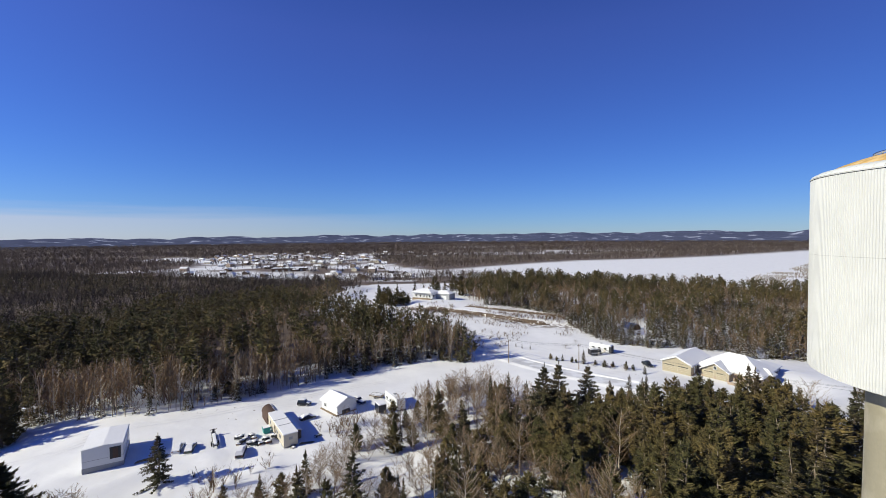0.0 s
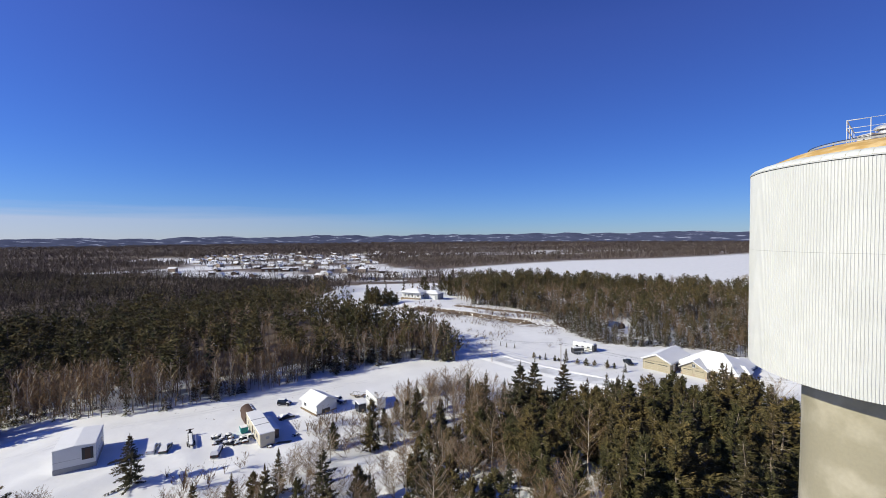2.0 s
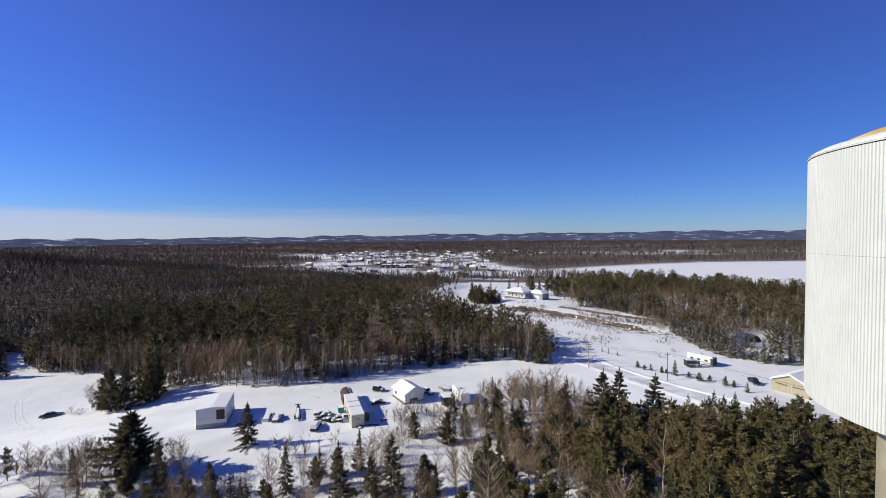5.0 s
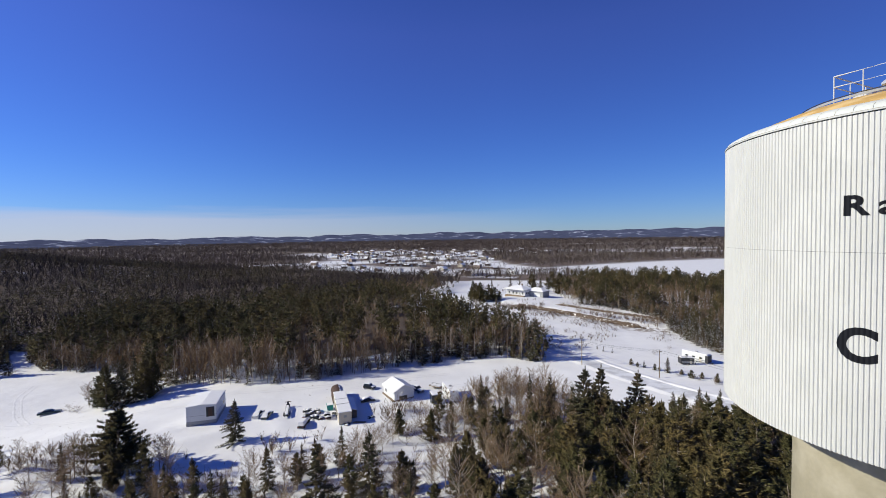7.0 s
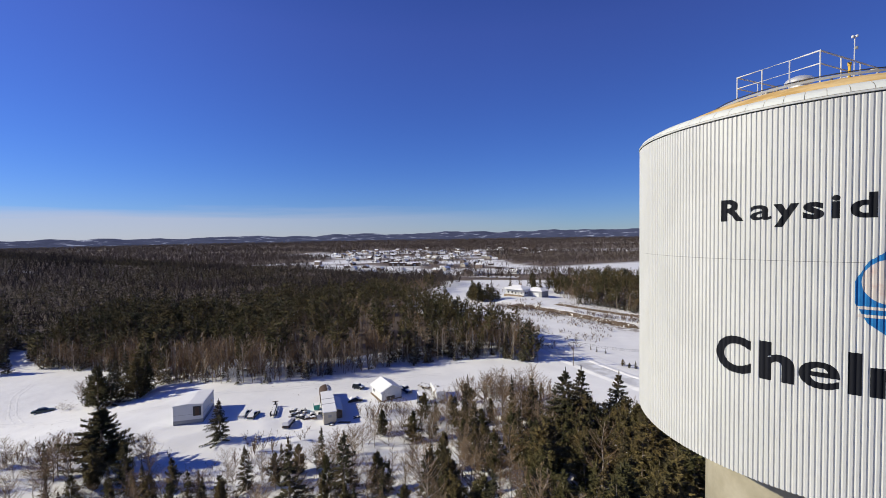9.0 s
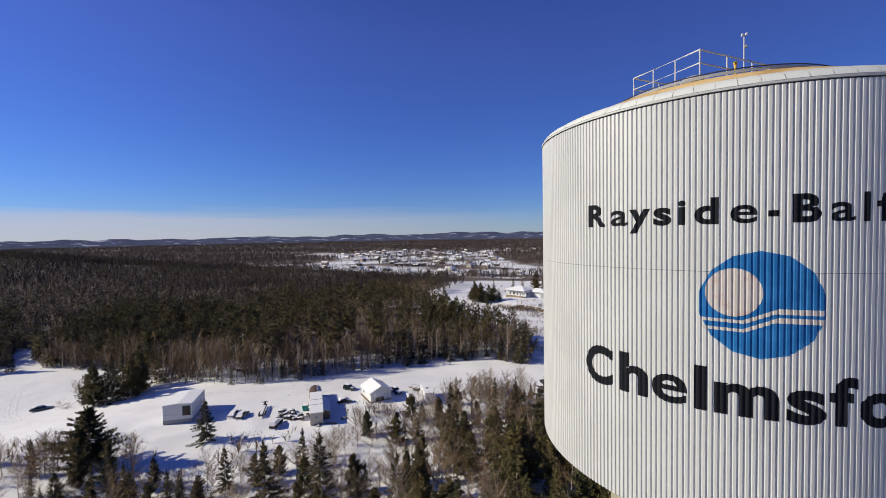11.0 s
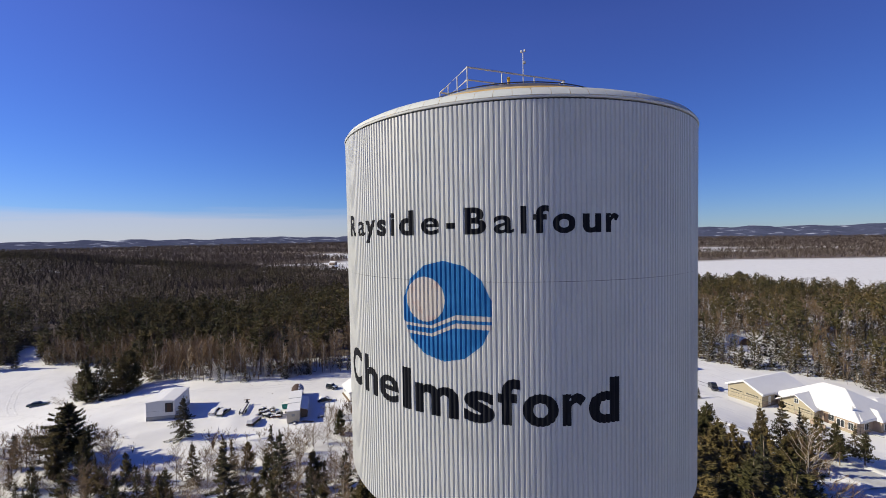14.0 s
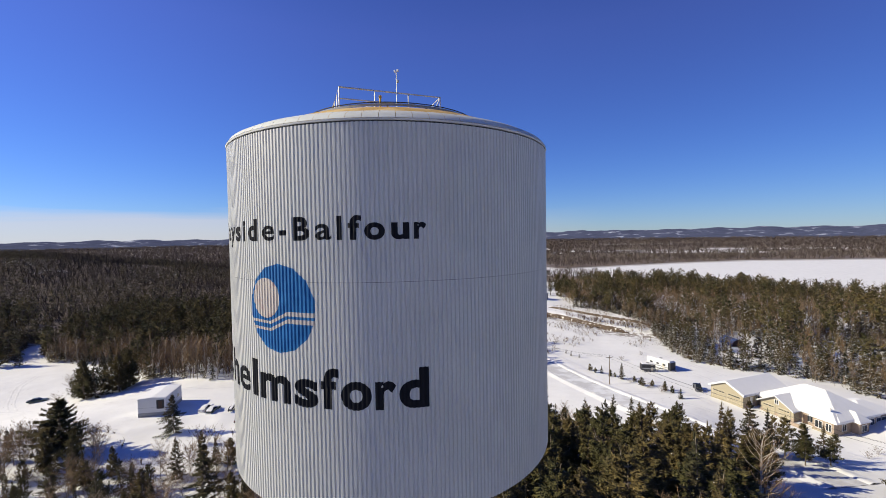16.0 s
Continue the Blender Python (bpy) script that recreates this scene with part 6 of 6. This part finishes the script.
def car(x, y, turn, paint, label, kind="sedan", snow=0.0, length=4.5):
    """A car; snow: 0 bare, 1 buried under a thick cap."""
    ob = thing({"sedan": "car", "suv": "suv", "pickup": "pickup_truck"}[kind], at(x, y, turn, -0.05), label, {"sedan": "car", "suv": "car", "pickup": "truck"}[kind], group="parked vehicles")
    k, h = length / 4.5, 0.88
    p = PAINT[paint]
    if kind == "sedan":
        low = [(-2.25, 0.3), (2.25, 0.3), (2.25, 0.62), (1.2, 0.86), (-1.55, 0.92), (-2.25, 0.82)]
        cab = [(-1.7, 0.88), (1.0, 0.84), (0.35, 1.36), (-1.0, 1.38)]
    elif kind == "suv":
        low = [(-2.25, 0.38), (2.25, 0.38), (2.25, 0.85), (1.2, 1.02), (-2.25, 1.02)]
        cab = [(-2.2, 1.0), (1.0, 1.0), (0.35, 1.68), (-2.0, 1.7)]
    else:
        low = [(-2.7, 0.45), (2.7, 0.45), (2.7, 1.0), (1.2, 1.12), (-2.7, 1.12)]
        cab = [(-0.75, 1.1), (1.3, 1.1), (0.65, 1.82), (-0.55, 1.84)]
    top = max(z for _, z in cab)
    part("body", hull([(a * k, b) for a, b in low], h), p, ob)
    part("cabin", hull([(a * k, b) for a, b in cab], h * 0.93, 0.72), M["glass"], ob, "dark glazed cabin")
    part("roof_panel", hull([(a * k * 0.93, b) for a, b in ((cab[3][0], top - 0.03), (cab[2][0], top - 0.03), (cab[2][0], top + 0.04), (cab[3][0], top + 0.04))], h * 0.74, 1.0), p, ob)
    for wx in (-1.4, 1.4):
        for wy in (-0.8, 0.8):
            wheel(ob, wx * k * (1.15 if kind == "pickup" else 1), wy, 0.33 if kind == "sedan" else 0.38)
    for wy in (-0.6, 0.6):
        part("headlight", box(low[1][0] * k - 0.05, wy - 0.18, 0.6, low[1][0] * k + 0.03, wy + 0.18, 0.74, 0.02), M["steel"], ob)
        part("tail_light", box(low[0][0] * k - 0.03, wy - 0.16, 0.66, low[0][0] * k + 0.05, wy + 0.16, 0.8, 0.02), PAINT["red"], ob)
    part("bumper", box(low[1][0] * k - 0.02, -0.8, 0.3, low[1][0] * k + 0.08, 0.8, 0.48, 0.04), M["grey"], ob)
    if kind == "pickup":
        part("cargo_bed", box(-2.5 * k, -0.68, 1.0, -0.85 * k, 0.68, 1.135), M["dark_steel"] if not snow else M["snow"], ob)
    if snow > 0.5:
        # one soft quilt of snow over bonnet, roof and boot, and a drift against the sills
        t = 0.10 + 0.12 * snow
        line = [(low[0][0] * k - 0.05, low[-1][1])] + [(a * k, b) for a, b in (cab[0], cab[3], cab[2], cab[1])] + [(low[1][0] * k + 0.05, low[2][1] + 0.02)]
        top_line = [(a, b + t * (0.75 + 0.25 * math.sin(7 * a + x))) for a, b in line]
        part("snow_cap", hull(line + top_line[::-1], h * 0.90, 0.74), M["snow"], ob, "thick snow over the whole car")
        part("drift", hull([(-2.6 * k, -0.2), (2.6 * k, -0.2), (2.35 * k, 0.20), (-2.3 * k, 0.22)], h + 0.25, 0.75), M["snow"], ob, "drift against the sills")
    elif snow:
        t = 0.10 + 0.22 * snow
        part("snow_cap", hull([(cab[3][0] * k - 0.15, top + 0.02), (cab[2][0] * k + 0.2, top + 0.02), (cab[2][0] * k, top + t), (cab[3][0] * k, top + t)], h * 0.8, 0.8), M["snow"], ob, "snow on the roof")
        hood = low[3][0] * k
        part("snow_cap", hull([(hood - 0.1, low[3][1]), (low[1][0] * k, low[2][1]), (low[1][0] * k - 0.1, low[2][1] + t), (hood, low[3][1] + t)], h * 0.92, 0.8), M["snow"], ob, "snow on the bonnet")
    return ob


car(-57.1, 97.0, 104, "white", "old sedan buried under thick snow", snow=1.0)
car(-54.3, 96.8, 105, "green", "snow-covered sedan parked beside another", snow=0.9)
car(-35.8, 121.4, -8, "dark", "small black off-road car dusted with snow", "suv", 0.2, 3.6)
car(-32.2, 111.8, 35, "dark", "small dark car with a snowy roof", snow=0.6, length=4.0)
car(-20.8, 122.6, -35, "blue", "navy pickup truck dusted with snow", "pickup", 0.35)
car(-134.0, 98.5, 42, "green", "grey-green sedan parked in a snowy field", length=5.6)
car(75.4, 141.6, -92, "dark", "black pickup truck parked by the garage", "pickup", 0.0)
car(-41.8, 94.2, 103, "dark", "dark long car under a thick cap of snow", "suv", 1.0, 4.7)


def snow_heap(x, y, r, h, label):
    """A small machine under snow: frame, wheels, bars and seat show between ragged caps."""
    ob = thing("snow_covered_machine", at(x, y, RNG.uniform(0, 180), -0.05), label, "machine", group="snowed-in machines")
    part("body", hull([(-r * 1.2, 0.25), (r * 1.2, 0.25), (r * 1.3, h * 0.45), (r * 0.5, h * 0.62), (-r * 0.9, h * 0.68), (-r * 1.3, h * 0.5)], r * 0.5, 0.7), PAINT["dark"], ob, "dark machine body")
    for wx in (-0.85, 0.85):
        for wy in (-0.62, 0.62):
            wheel(ob, wx * r, wy * r, 0.26)
    part("roll_bar", tube([(-r * 0.6, -r * 0.45, h * 0.5), (-r * 0.6, -r * 0.45, h * 1.05), (-r * 0.6, r * 0.45, h * 1.05), (-r * 0.6, r * 0.45, h * 0.5)], 0.04), M["dark_steel"], ob, "bent steel bar")
    part("handle", tube([(r * 0.6, -r * 0.4, h * 0.8), (r * 0.45, 0, h * 0.9), (r * 0.6, r * 0.4, h * 0.8)], 0.03), M["dark_steel"], ob)
    part("seat", box(-r * 0.5, -r * 0.3, h * 0.6, r * 0.2, r * 0.3, h * 0.78, 0.05), M["rubber"], ob)
    part("rack", box(-r * 1.6, -r * 0.5, h * 0.34, -r * 1.1, r * 0.5, h * 0.42), M["rust"], ob, "rusty load rack")
    for cx, cz, cr in ((0.75, 0.62, 0.55), (-0.15, 0.84, 0.5), (-1.2, 0.55, 0.5)):
        bm = bmesh.new()
        bmesh.ops.create_icosphere(bm, subdivisions=3, radius=1)
        for v in bm.verts:
            n = noise.noise(v.co * 1.6 + Vector((x, y, cx)))
            v.co = Vector((cx * r + v.co.x * r * cr * (0.85 + 0.7 * n), v.co.y * r * 0.5 * (1 + 0.7 * n), cz * h + max(v.co.z, -0.2) * 0.17 * (1 + 0.8 * n)))
        part("snow_cap", bm, M["snow"], ob, smooth=True)


snow_heap(-45.0, 101.5, 1.2, 1.2, "snowmobile half buried in snow")
snow_heap(-42.6, 102.2, 1.0, 1.1, "small tractor under a cap of snow")
snow_heap(-40.5, 98.0, 1.3, 1.3, "boat on a trailer under snow")
snow_heap(-38.0, 99.2, 1.2, 1.5, "snow-laden cart piled with scrap")
snow_heap(-36.6, 101.4, 1.0, 1.2, "snowed-in quad bike beside the trailer")
snow_heap(-44.0, 99.2, 0.9, 1.1, "old mower showing through the snow")
snow_heap(-26.8, 101.6, 0.6, 0.5, "scrap pile poking out of the snow")
snow_heap(-31.5, 97.0, 0.9, 0.5, "broken boards under snow beside the trailer")


def log_trailer():
    ob = thing("long_trailer", at(-50.8, 100.6, 120), "long narrow trailer with a winch post, snowed over", "trailer")
    part("beam", box(-4.2, -0.45, 0.5, 4.2, -0.25, 0.72), M["dark_steel"], ob)
    part("beam", box(-4.2, 0.25, 0.5, 4.2, 0.45, 0.72), M["dark_steel"], ob)
    for x in np.linspace(-3.8, 3.8, 7):
        part("rung", box(x - 0.08, -0.6, 0.70, x + 0.08, 0.6, 0.80), M["dark_steel"], ob)
    for x in (-2.2, -1.2):
        for y in (-0.75, 0.75):
            wheel(ob, x, y, 0.36)
    part("load", box(-3.6, -0.35, 0.8, 2.6, 0.35, 1.05, 0.1), M["snow"], ob, "snow lying along the bed")
    part("winch_post", box(3.4, -0.25, 0.7, 3.7, 0.25, 1.7, 0.04), M["dark_steel"], ob)
    part("cross_arm", box(3.4, -0.8, 1.5, 3.65, 0.8, 1.65, 0.04), M["wood"], ob)


log_trailer()


def bin_teal(x, y):
    ob = thing("refuse_bin", at(x, y, 33), "teal lidded metal refuse bin", "bin")
    teal = mat("teal_paint", (0.03, 0.24, 0.22), 0.5, vary=0.15)
    part("body", prism([(-0.7, 0.1), (0.7, 0.1), (0.85, 1.3), (-0.85, 1.3)], "y", -0.9, 0.9), teal, ob)
    part("lid", box(-0.9, -0.95, 1.3, 0.9, 0.95, 1.4, 0.03), teal, ob)
    part("snow_cap", box(-0.8, -0.85, 1.4, 0.8, 0.85, 1.55, 0.07), M["snow"], ob)


bin_teal(-40.2, 104.6)


def camper(x, y, turn, length, width, h, label, dark_end=False, body="white_siding"):
    ob = thing("camper_trailer", at(x, y, turn), label, "caravan")
    L, W = length / 2, width / 2
    part("body", prism([(-L, 0.55), (L, 0.55), (L, h - 0.35), (L - 0.3, h), (-L + 0.2, h), (-L, h - 0.25)], "y", -W, W), M[body], ob, "pale panel body")
    part("stripe", box(-L + 0.3, -W - 0.02, 1.0, L - 0.2, W + 0.02, 1.35), M["grey"], ob, "grey side stripe")
    if dark_end:
        part("end_cap", box(L - 0.9, -W - 0.03, 0.5, L + 0.05, W + 0.03, h - 0.3, 0.06), M["dark_steel"], ob, "dark front cap")
    for k in range(3):
        xx = -L + length * (0.2 + 0.27 * k)
        part("window", box(xx - 0.5, -W - 0.035, 1.6, xx + 0.5, -W + 0.02, 2.15), M["glass"], ob)
    part("door", box(L * 0.35, -W - 0.03, 0.6, L * 0.35 + 0.7, -W + 0.02, 2.3), M["beige"], ob)
    part("roof_snow", box(-L + 0.1, -W + 0.05, h - 0.02, L - 0.35, W - 0.05, h + 0.2, 0.08), M["snow"], ob, "snow on the roof")
    part("roof_vent", box(-0.4, -0.35, h + 0.15, 0.4, 0.35, h + 0.4, 0.04), M["grey"], ob)
    for xx in (-0.5, 0.45):
        for yy in (-W + 0.12, W - 0.12):
            wheel(ob, xx, yy, 0.36)
    part("drawbar", box(L, -0.08, 0.5, L + 1.3, 0.08, 0.64), M["dark_steel"], ob)
    part("jack", box(L + 0.9, -0.06, 0.0, L + 1.02, 0.06, 0.7), M["dark_steel"], ob)


camper(-9.6, 119.4, -62, 8.6, 2.6, 3.2, "white camper trailer with snow on its roof")
camper(70.1, 167.7, -45, 9.0, 2.6, 3.3, "long white camper trailer with a dark front", True)
camper(65.2, 162.4, 8, 4.4, 2.3, 2.6, "small dark utility trailer with a snowy roof", False, "dark_steel")


def box_trailer(x, y, turn):
    ob = thing("box_trailer", at(x, y, turn), "small black enclosed trailer with a snowy roof", "trailer")
    part("body", box(-1.6, -1.1, 0.4, 1.6, 1.1, 2.5, 0.05), PAINT["dark"], ob)
    part("roof_snow", box(-1.6, -1.1, 2.5, 1.6, 1.1, 2.78, 0.1), M["snow"], ob)
    part("rear_door", box(1.6, -0.9, 0.5, 1.65, 0.9, 2.3), M["dark_steel"], ob)
    for yy in (-1.15, 1.15):
        wheel(ob, 0, yy, 0.34)
    part("drawbar", box(-2.6, -0.06, 0.4, -1.6, 0.06, 0.5), M["dark_steel"], ob)


box_trailer(-13.2, 115.2, -62)


def flat_trailer(x, y, turn):
    ob = thing("flat_trailer", at(x, y, turn), "open flat trailer with low rails, partly snowed", "trailer")
    part("deck", box(-2.2, -1.0, 0.55, 2.2, 1.0, 0.68), M["wood"], ob)
    part("snow_cap", box(-1.9, -0.8, 0.68, 1.5, 0.8, 0.8, 0.05), M["snow"], ob)
    for y0 in (-0.98, 0.98):
        part("side_rail", tube([(-2.2, y0, 1.05), (2.2, y0, 1.05)], 0.035), M["dark_steel"], ob)
        for xx in (-2.1, -0.7, 0.7, 2.1):
            part("stake", tube([(xx, y0, 0.6), (xx, y0, 1.05)], 0.03), M["dark_steel"], ob)
        wheel(ob, 0, y0 * 1.15, 0.33)


flat_trailer(-15.6, 126.6, -20)
for x, y, turn in ((-28.5, 98.0, 10), (-62.0, 92.6, 40)):
    ob = thing("timber_pile", at(x, y, turn), "few grey boards lying in the snow", "timber")
    for k in range(3):
        part("board", box(-1.6 + 0.2 * k, k * 0.3 - 0.4, 0.0, 1.5 + 0.15 * k, k * 0.3 - 0.2, 0.12), M["wood"], ob)


# ---- road, poles and wires ----
def road_strip():
    n = 90
    vs, fs = [], []
    a, b = np.array([82.0, 82.8]), np.array([-21.0, 247.6])
    side = np.array([0.848, 0.530])
    for i in range(n):
        p = a + (b - a) * i / (n - 1)
        for k, s in enumerate((-3.1, -1.9, -1.2, 0.0, 1.2, 1.9, 3.1)):
            q = p + side * (s + 0.15 * math.sin(i * 0.9 + k))
            vs.append((q[0], q[1], gz(q[0], q[1]) + (0.06 if k in (0, 6) else 0.03 if k in (2, 4) else 0.07)))
    for i in range(n - 1):
        for k in range(6):
            fs.append((i * 7 + k, i * 7 + k + 1, i * 7 + 8 + k, i * 7 + 7 + k))
    m = mat("packed_road_snow", (0.56, 0.56, 0.57), 0.8, vary=0.12, scale=0.25, fine=3, second=(0.70, 0.71, 0.73), bump=0.3)
    tagged(new("road", mesh_of("road", vs, fs, [m], smooth=True)), "ploughed road of packed grey snow", "road", kind="structure")


road_strip()


def snow_bank(side, seed):
    """A ploughed ridge of snow along one edge of the road."""
    rng = random.Random(seed)
    a, b = np.array([82.0, 82.8]), np.array([-21.0, 247.6])
    out = np.array([0.848, 0.530]) * side
    vs, fs, n = [], [], 260
    for i in range(n):
        p = a + (b - a) * i / (n - 1)
        h = 0.32 + 0.20 * noise.noise(Vector((i * 0.21, seed, 0))) + 0.12 * rng.uniform(-1, 1)
        for s, k in ((3.0, -0.1), (3.5, 0.45), (4.0, 0.95), (4.5, 0.8), (5.2, 0.35), (6.2, -0.1)):
            q = p + out * (s + 0.12 * rng.uniform(-1, 1))
            vs.append((q[0], q[1], gz(q[0], q[1]) + h * k))
    for i in range(n - 1):
        for k in range(5):
            fs.append((i * 6 + k, i * 6 + k + 1, i * 6 + 7 + k, i * 6 + 6 + k))
    tagged(new("snow_bank", mesh_of("snow_bank", vs, fs, [M["snow"]], smooth=True)), "ploughed ridge of snow along the road", "snow bank", kind="structure")


snow_bank(-1, 3)
snow_bank(1, 8)


def rut(points, label):
    """A pair of wheel ruts pressed into the snow along a line."""
    p = np.array(points, float)
    t = np.linspace(0, len(p) - 1, 60)
    x, y = np.interp(t, np.arange(len(p)), p[:, 0]), np.interp(t, np.arange(len(p)), p[:, 1])
    x, y = np.convolve(np.pad(x, 5, "edge"), np.ones(11) / 11, "valid"), np.convolve(np.pad(y, 5, "edge"), np.ones(11) / 11, "valid")
    d = np.stack([np.gradient(x), np.gradient(y)], -1)
    d /= np.linalg.norm(d, axis=1)[:, None]
    vs, fs = [], []
    for off in (-0.85, 0.85):
        base = len(vs)
        for i in range(60):
            for s in (-0.30, -0.12, 0.12, 0.30):
                wob = off + s + 0.08 * math.sin(i * 1.3 + off)
                q = (x[i] - d[i, 1] * wob, y[i] + d[i, 0] * wob)
                vs.append((q[0], q[1], gz(*q) + (0.02 if abs(s) > 0.2 else 0.035)))
        for i in range(59):
            for k in range(3):
                a = base + i * 4 + k
                fs.append((a, a + 1, a + 5, a + 4))
    tagged(new("wheel_track", mesh_of("wheel_track", vs, fs, [RUT], smooth=True)), label, "track", kind="structure")


RUT = mat("pressed_snow", (0.71, 0.71, 0.72), 0.8, vary=0.06, scale=0.25, fine=4, second=(0.77, 0.77, 0.77), bump=0.3)
rut([(-170, 118), (-160, 106), (-142, 95), (-130, 90)], "wheel tracks turning into the western field")
rut([(-175, 88), (-135, 88.9), (-116, 90.4), (-97, 92.4), (-85, 98), (-80, 104)], "wheel tracks across the snowy yard")
rut([(-86, 104), (-76, 110), (-64, 114), (-53, 119), (-41, 127), (-28, 134), (-12, 142)], "wheel tracks of the lane along the wood")
rut([(46, 186), (54, 170), (62, 154), (67, 137)], "wheel tracks along the roadside")
rut([(56, 216), (63, 206), (70, 196), (80, 178), (89, 159)], "wheel tracks of the ploughed lane")
rut([(62, 122), (73, 114), (76, 108), (80, 101)], "wheel tracks of the house drive below the garage")
rut([(-46, 122), (-30, 121), (-8, 130), (4, 138)], "curved wheel tracks by the garage")
rut([(50, 134), (62, 136), (72, 136), (77, 133)], "wheel tracks of the driveway")
rut([(60, 128), (70, 126), (77, 121), (83, 119)], "wheel tracks of the house drive")
rut([(58, 190), (70, 180), (80, 160), (84, 148)], "wheel tracks beside the camper")


def pole(x, y, turn, h=9.0):
    ob = thing("utility_pole", at(x, y, turn, -0.2), "wooden utility pole with a cross arm and wires", "utility pole", group="utility poles")
    part("post", tube([(0, 0, 0), (0, 0, h)], 0.15, 8, r_end=0.10), M["wood"], ob)
    part("cross_arm", box(-1.1, -0.06, h - 0.6, 1.1, 0.06, h - 0.45), M["wood"], ob)
    for xx in (-1.0, 1.0, 0.0):
        part("insulator", lathe([(0.05, 0), (0.07, 0.08), (0.04, 0.16), (0, 0.18)], 8), M["grey"], ob, m=Matrix.Translation((xx, 0, h - 0.45 if xx else h)))
    return Vector((x, y, gz(x, y) - 0.2 + h))


tops = [pole(x, y, 36) for x, y in ((-2.0, 213.0), (30.0, 156.0), (52.0, 143.0), (104.0, 66.0))]
for k, off in enumerate((-1.0, 1.0, 0.0)):
    for a, b in zip(tops, tops[1:]):
        d = Vector((math.cos(radians(36)), math.sin(radians(36)), 0)) * off + Vector((0, 0, -0.3 if off else 0.15))
        pts = [a.lerp(b, f) + d - Vector((0, 0, 0.022 * (b - a).length * 4 * f * (1 - f))) for f in np.linspace(0, 1, 9)]
        w = thing("power_line", Matrix.Translation(pts[0]), "thin sagging black overhead wire", "wire", group="power lines")
        part("cable", tube([p - pts[0] for p in pts], 0.022, 4), M["dark_steel"], w)


# ---- the far town ----
def town():
    rng = random.Random(41)
    kinds = []
    for wall, (w, d, h, r) in ((M["white_siding"], (11, 8, 3.2, 2.2)), (M["beige"], (13, 9, 3.4, 2.4)), (M["brick"], (12, 9, 5.4, 2.2)), (M["brown"], (9, 8, 3.0, 2.0))):
        ob = thing("town_house", Matrix.Translation((-200, 700 + 10 * len(kinds), -18.3)), "small gabled town house with a snowy roof", "house", group="far town houses")
        part("wall", gable_wall(w, d, h, r, "x"), wall, ob)
        part("roof", gable_roof(w, d, h, r, 0.6, 0.5, "x"), M["snow"], ob, "snow-covered roof")
        for x in (-w / 4, w / 4):
            part("window", box(x - 0.7, -d / 2 - 0.06, 1.0, x + 0.7, -d / 2 + 0.02, 2.3), M["glass"], ob)
        kinds.append(ob)
    spots = []
    for x, y in spread(TOWN, 33, 61):
        if rng.random() < 0.36:
            spots.append((x, y))
    for x, y in spread([(-700, 1000), (-420, 1500), (150, 1500), (60, 1180), (-300, 1060), (-480, 960)], 62, 62):
        if rng.random() < 0.4:
            spots.append((x, y))
    for i, (x, y) in enumerate(spots):
        m = pose(x, y, gz(x, y) + 0.4, 0, 0, rng.choice((0, 90, 20, -15, 75)))
        if i < len(kinds):
            kinds[i].matrix_basis = m
        else:
            copy_thing(kinds[rng.randrange(4)], m)
    ob = thing("long_warehouse", at(-235, 735, 8), "long dark commercial building with a snowy flat roof", "building")
    part("wall", box(-32, -8, -1, 32, 8, 5.5), M["brown"], ob)
    part("roof", box(-32.5, -8.5, 5.5, 32.5, 8.5, 6.2), M["snow"], ob)
    for k in range(6):
        part("loading_door", box(-26 + k * 10, -8.1, 0, -22 + k * 10, -7.95, 3.5), M["grey"], ob)
    ob = thing("farm_building", at(-68, 560, 15), "long white farm building with a snowy roof", "building")
    part("wall", gable_wall(22, 12, 4, 3, "x"), M["white_siding"], ob)
    part("roof", gable_roof(22, 12, 4, 3, 0.8, 0.5, "x"), M["snow"], ob)


town()
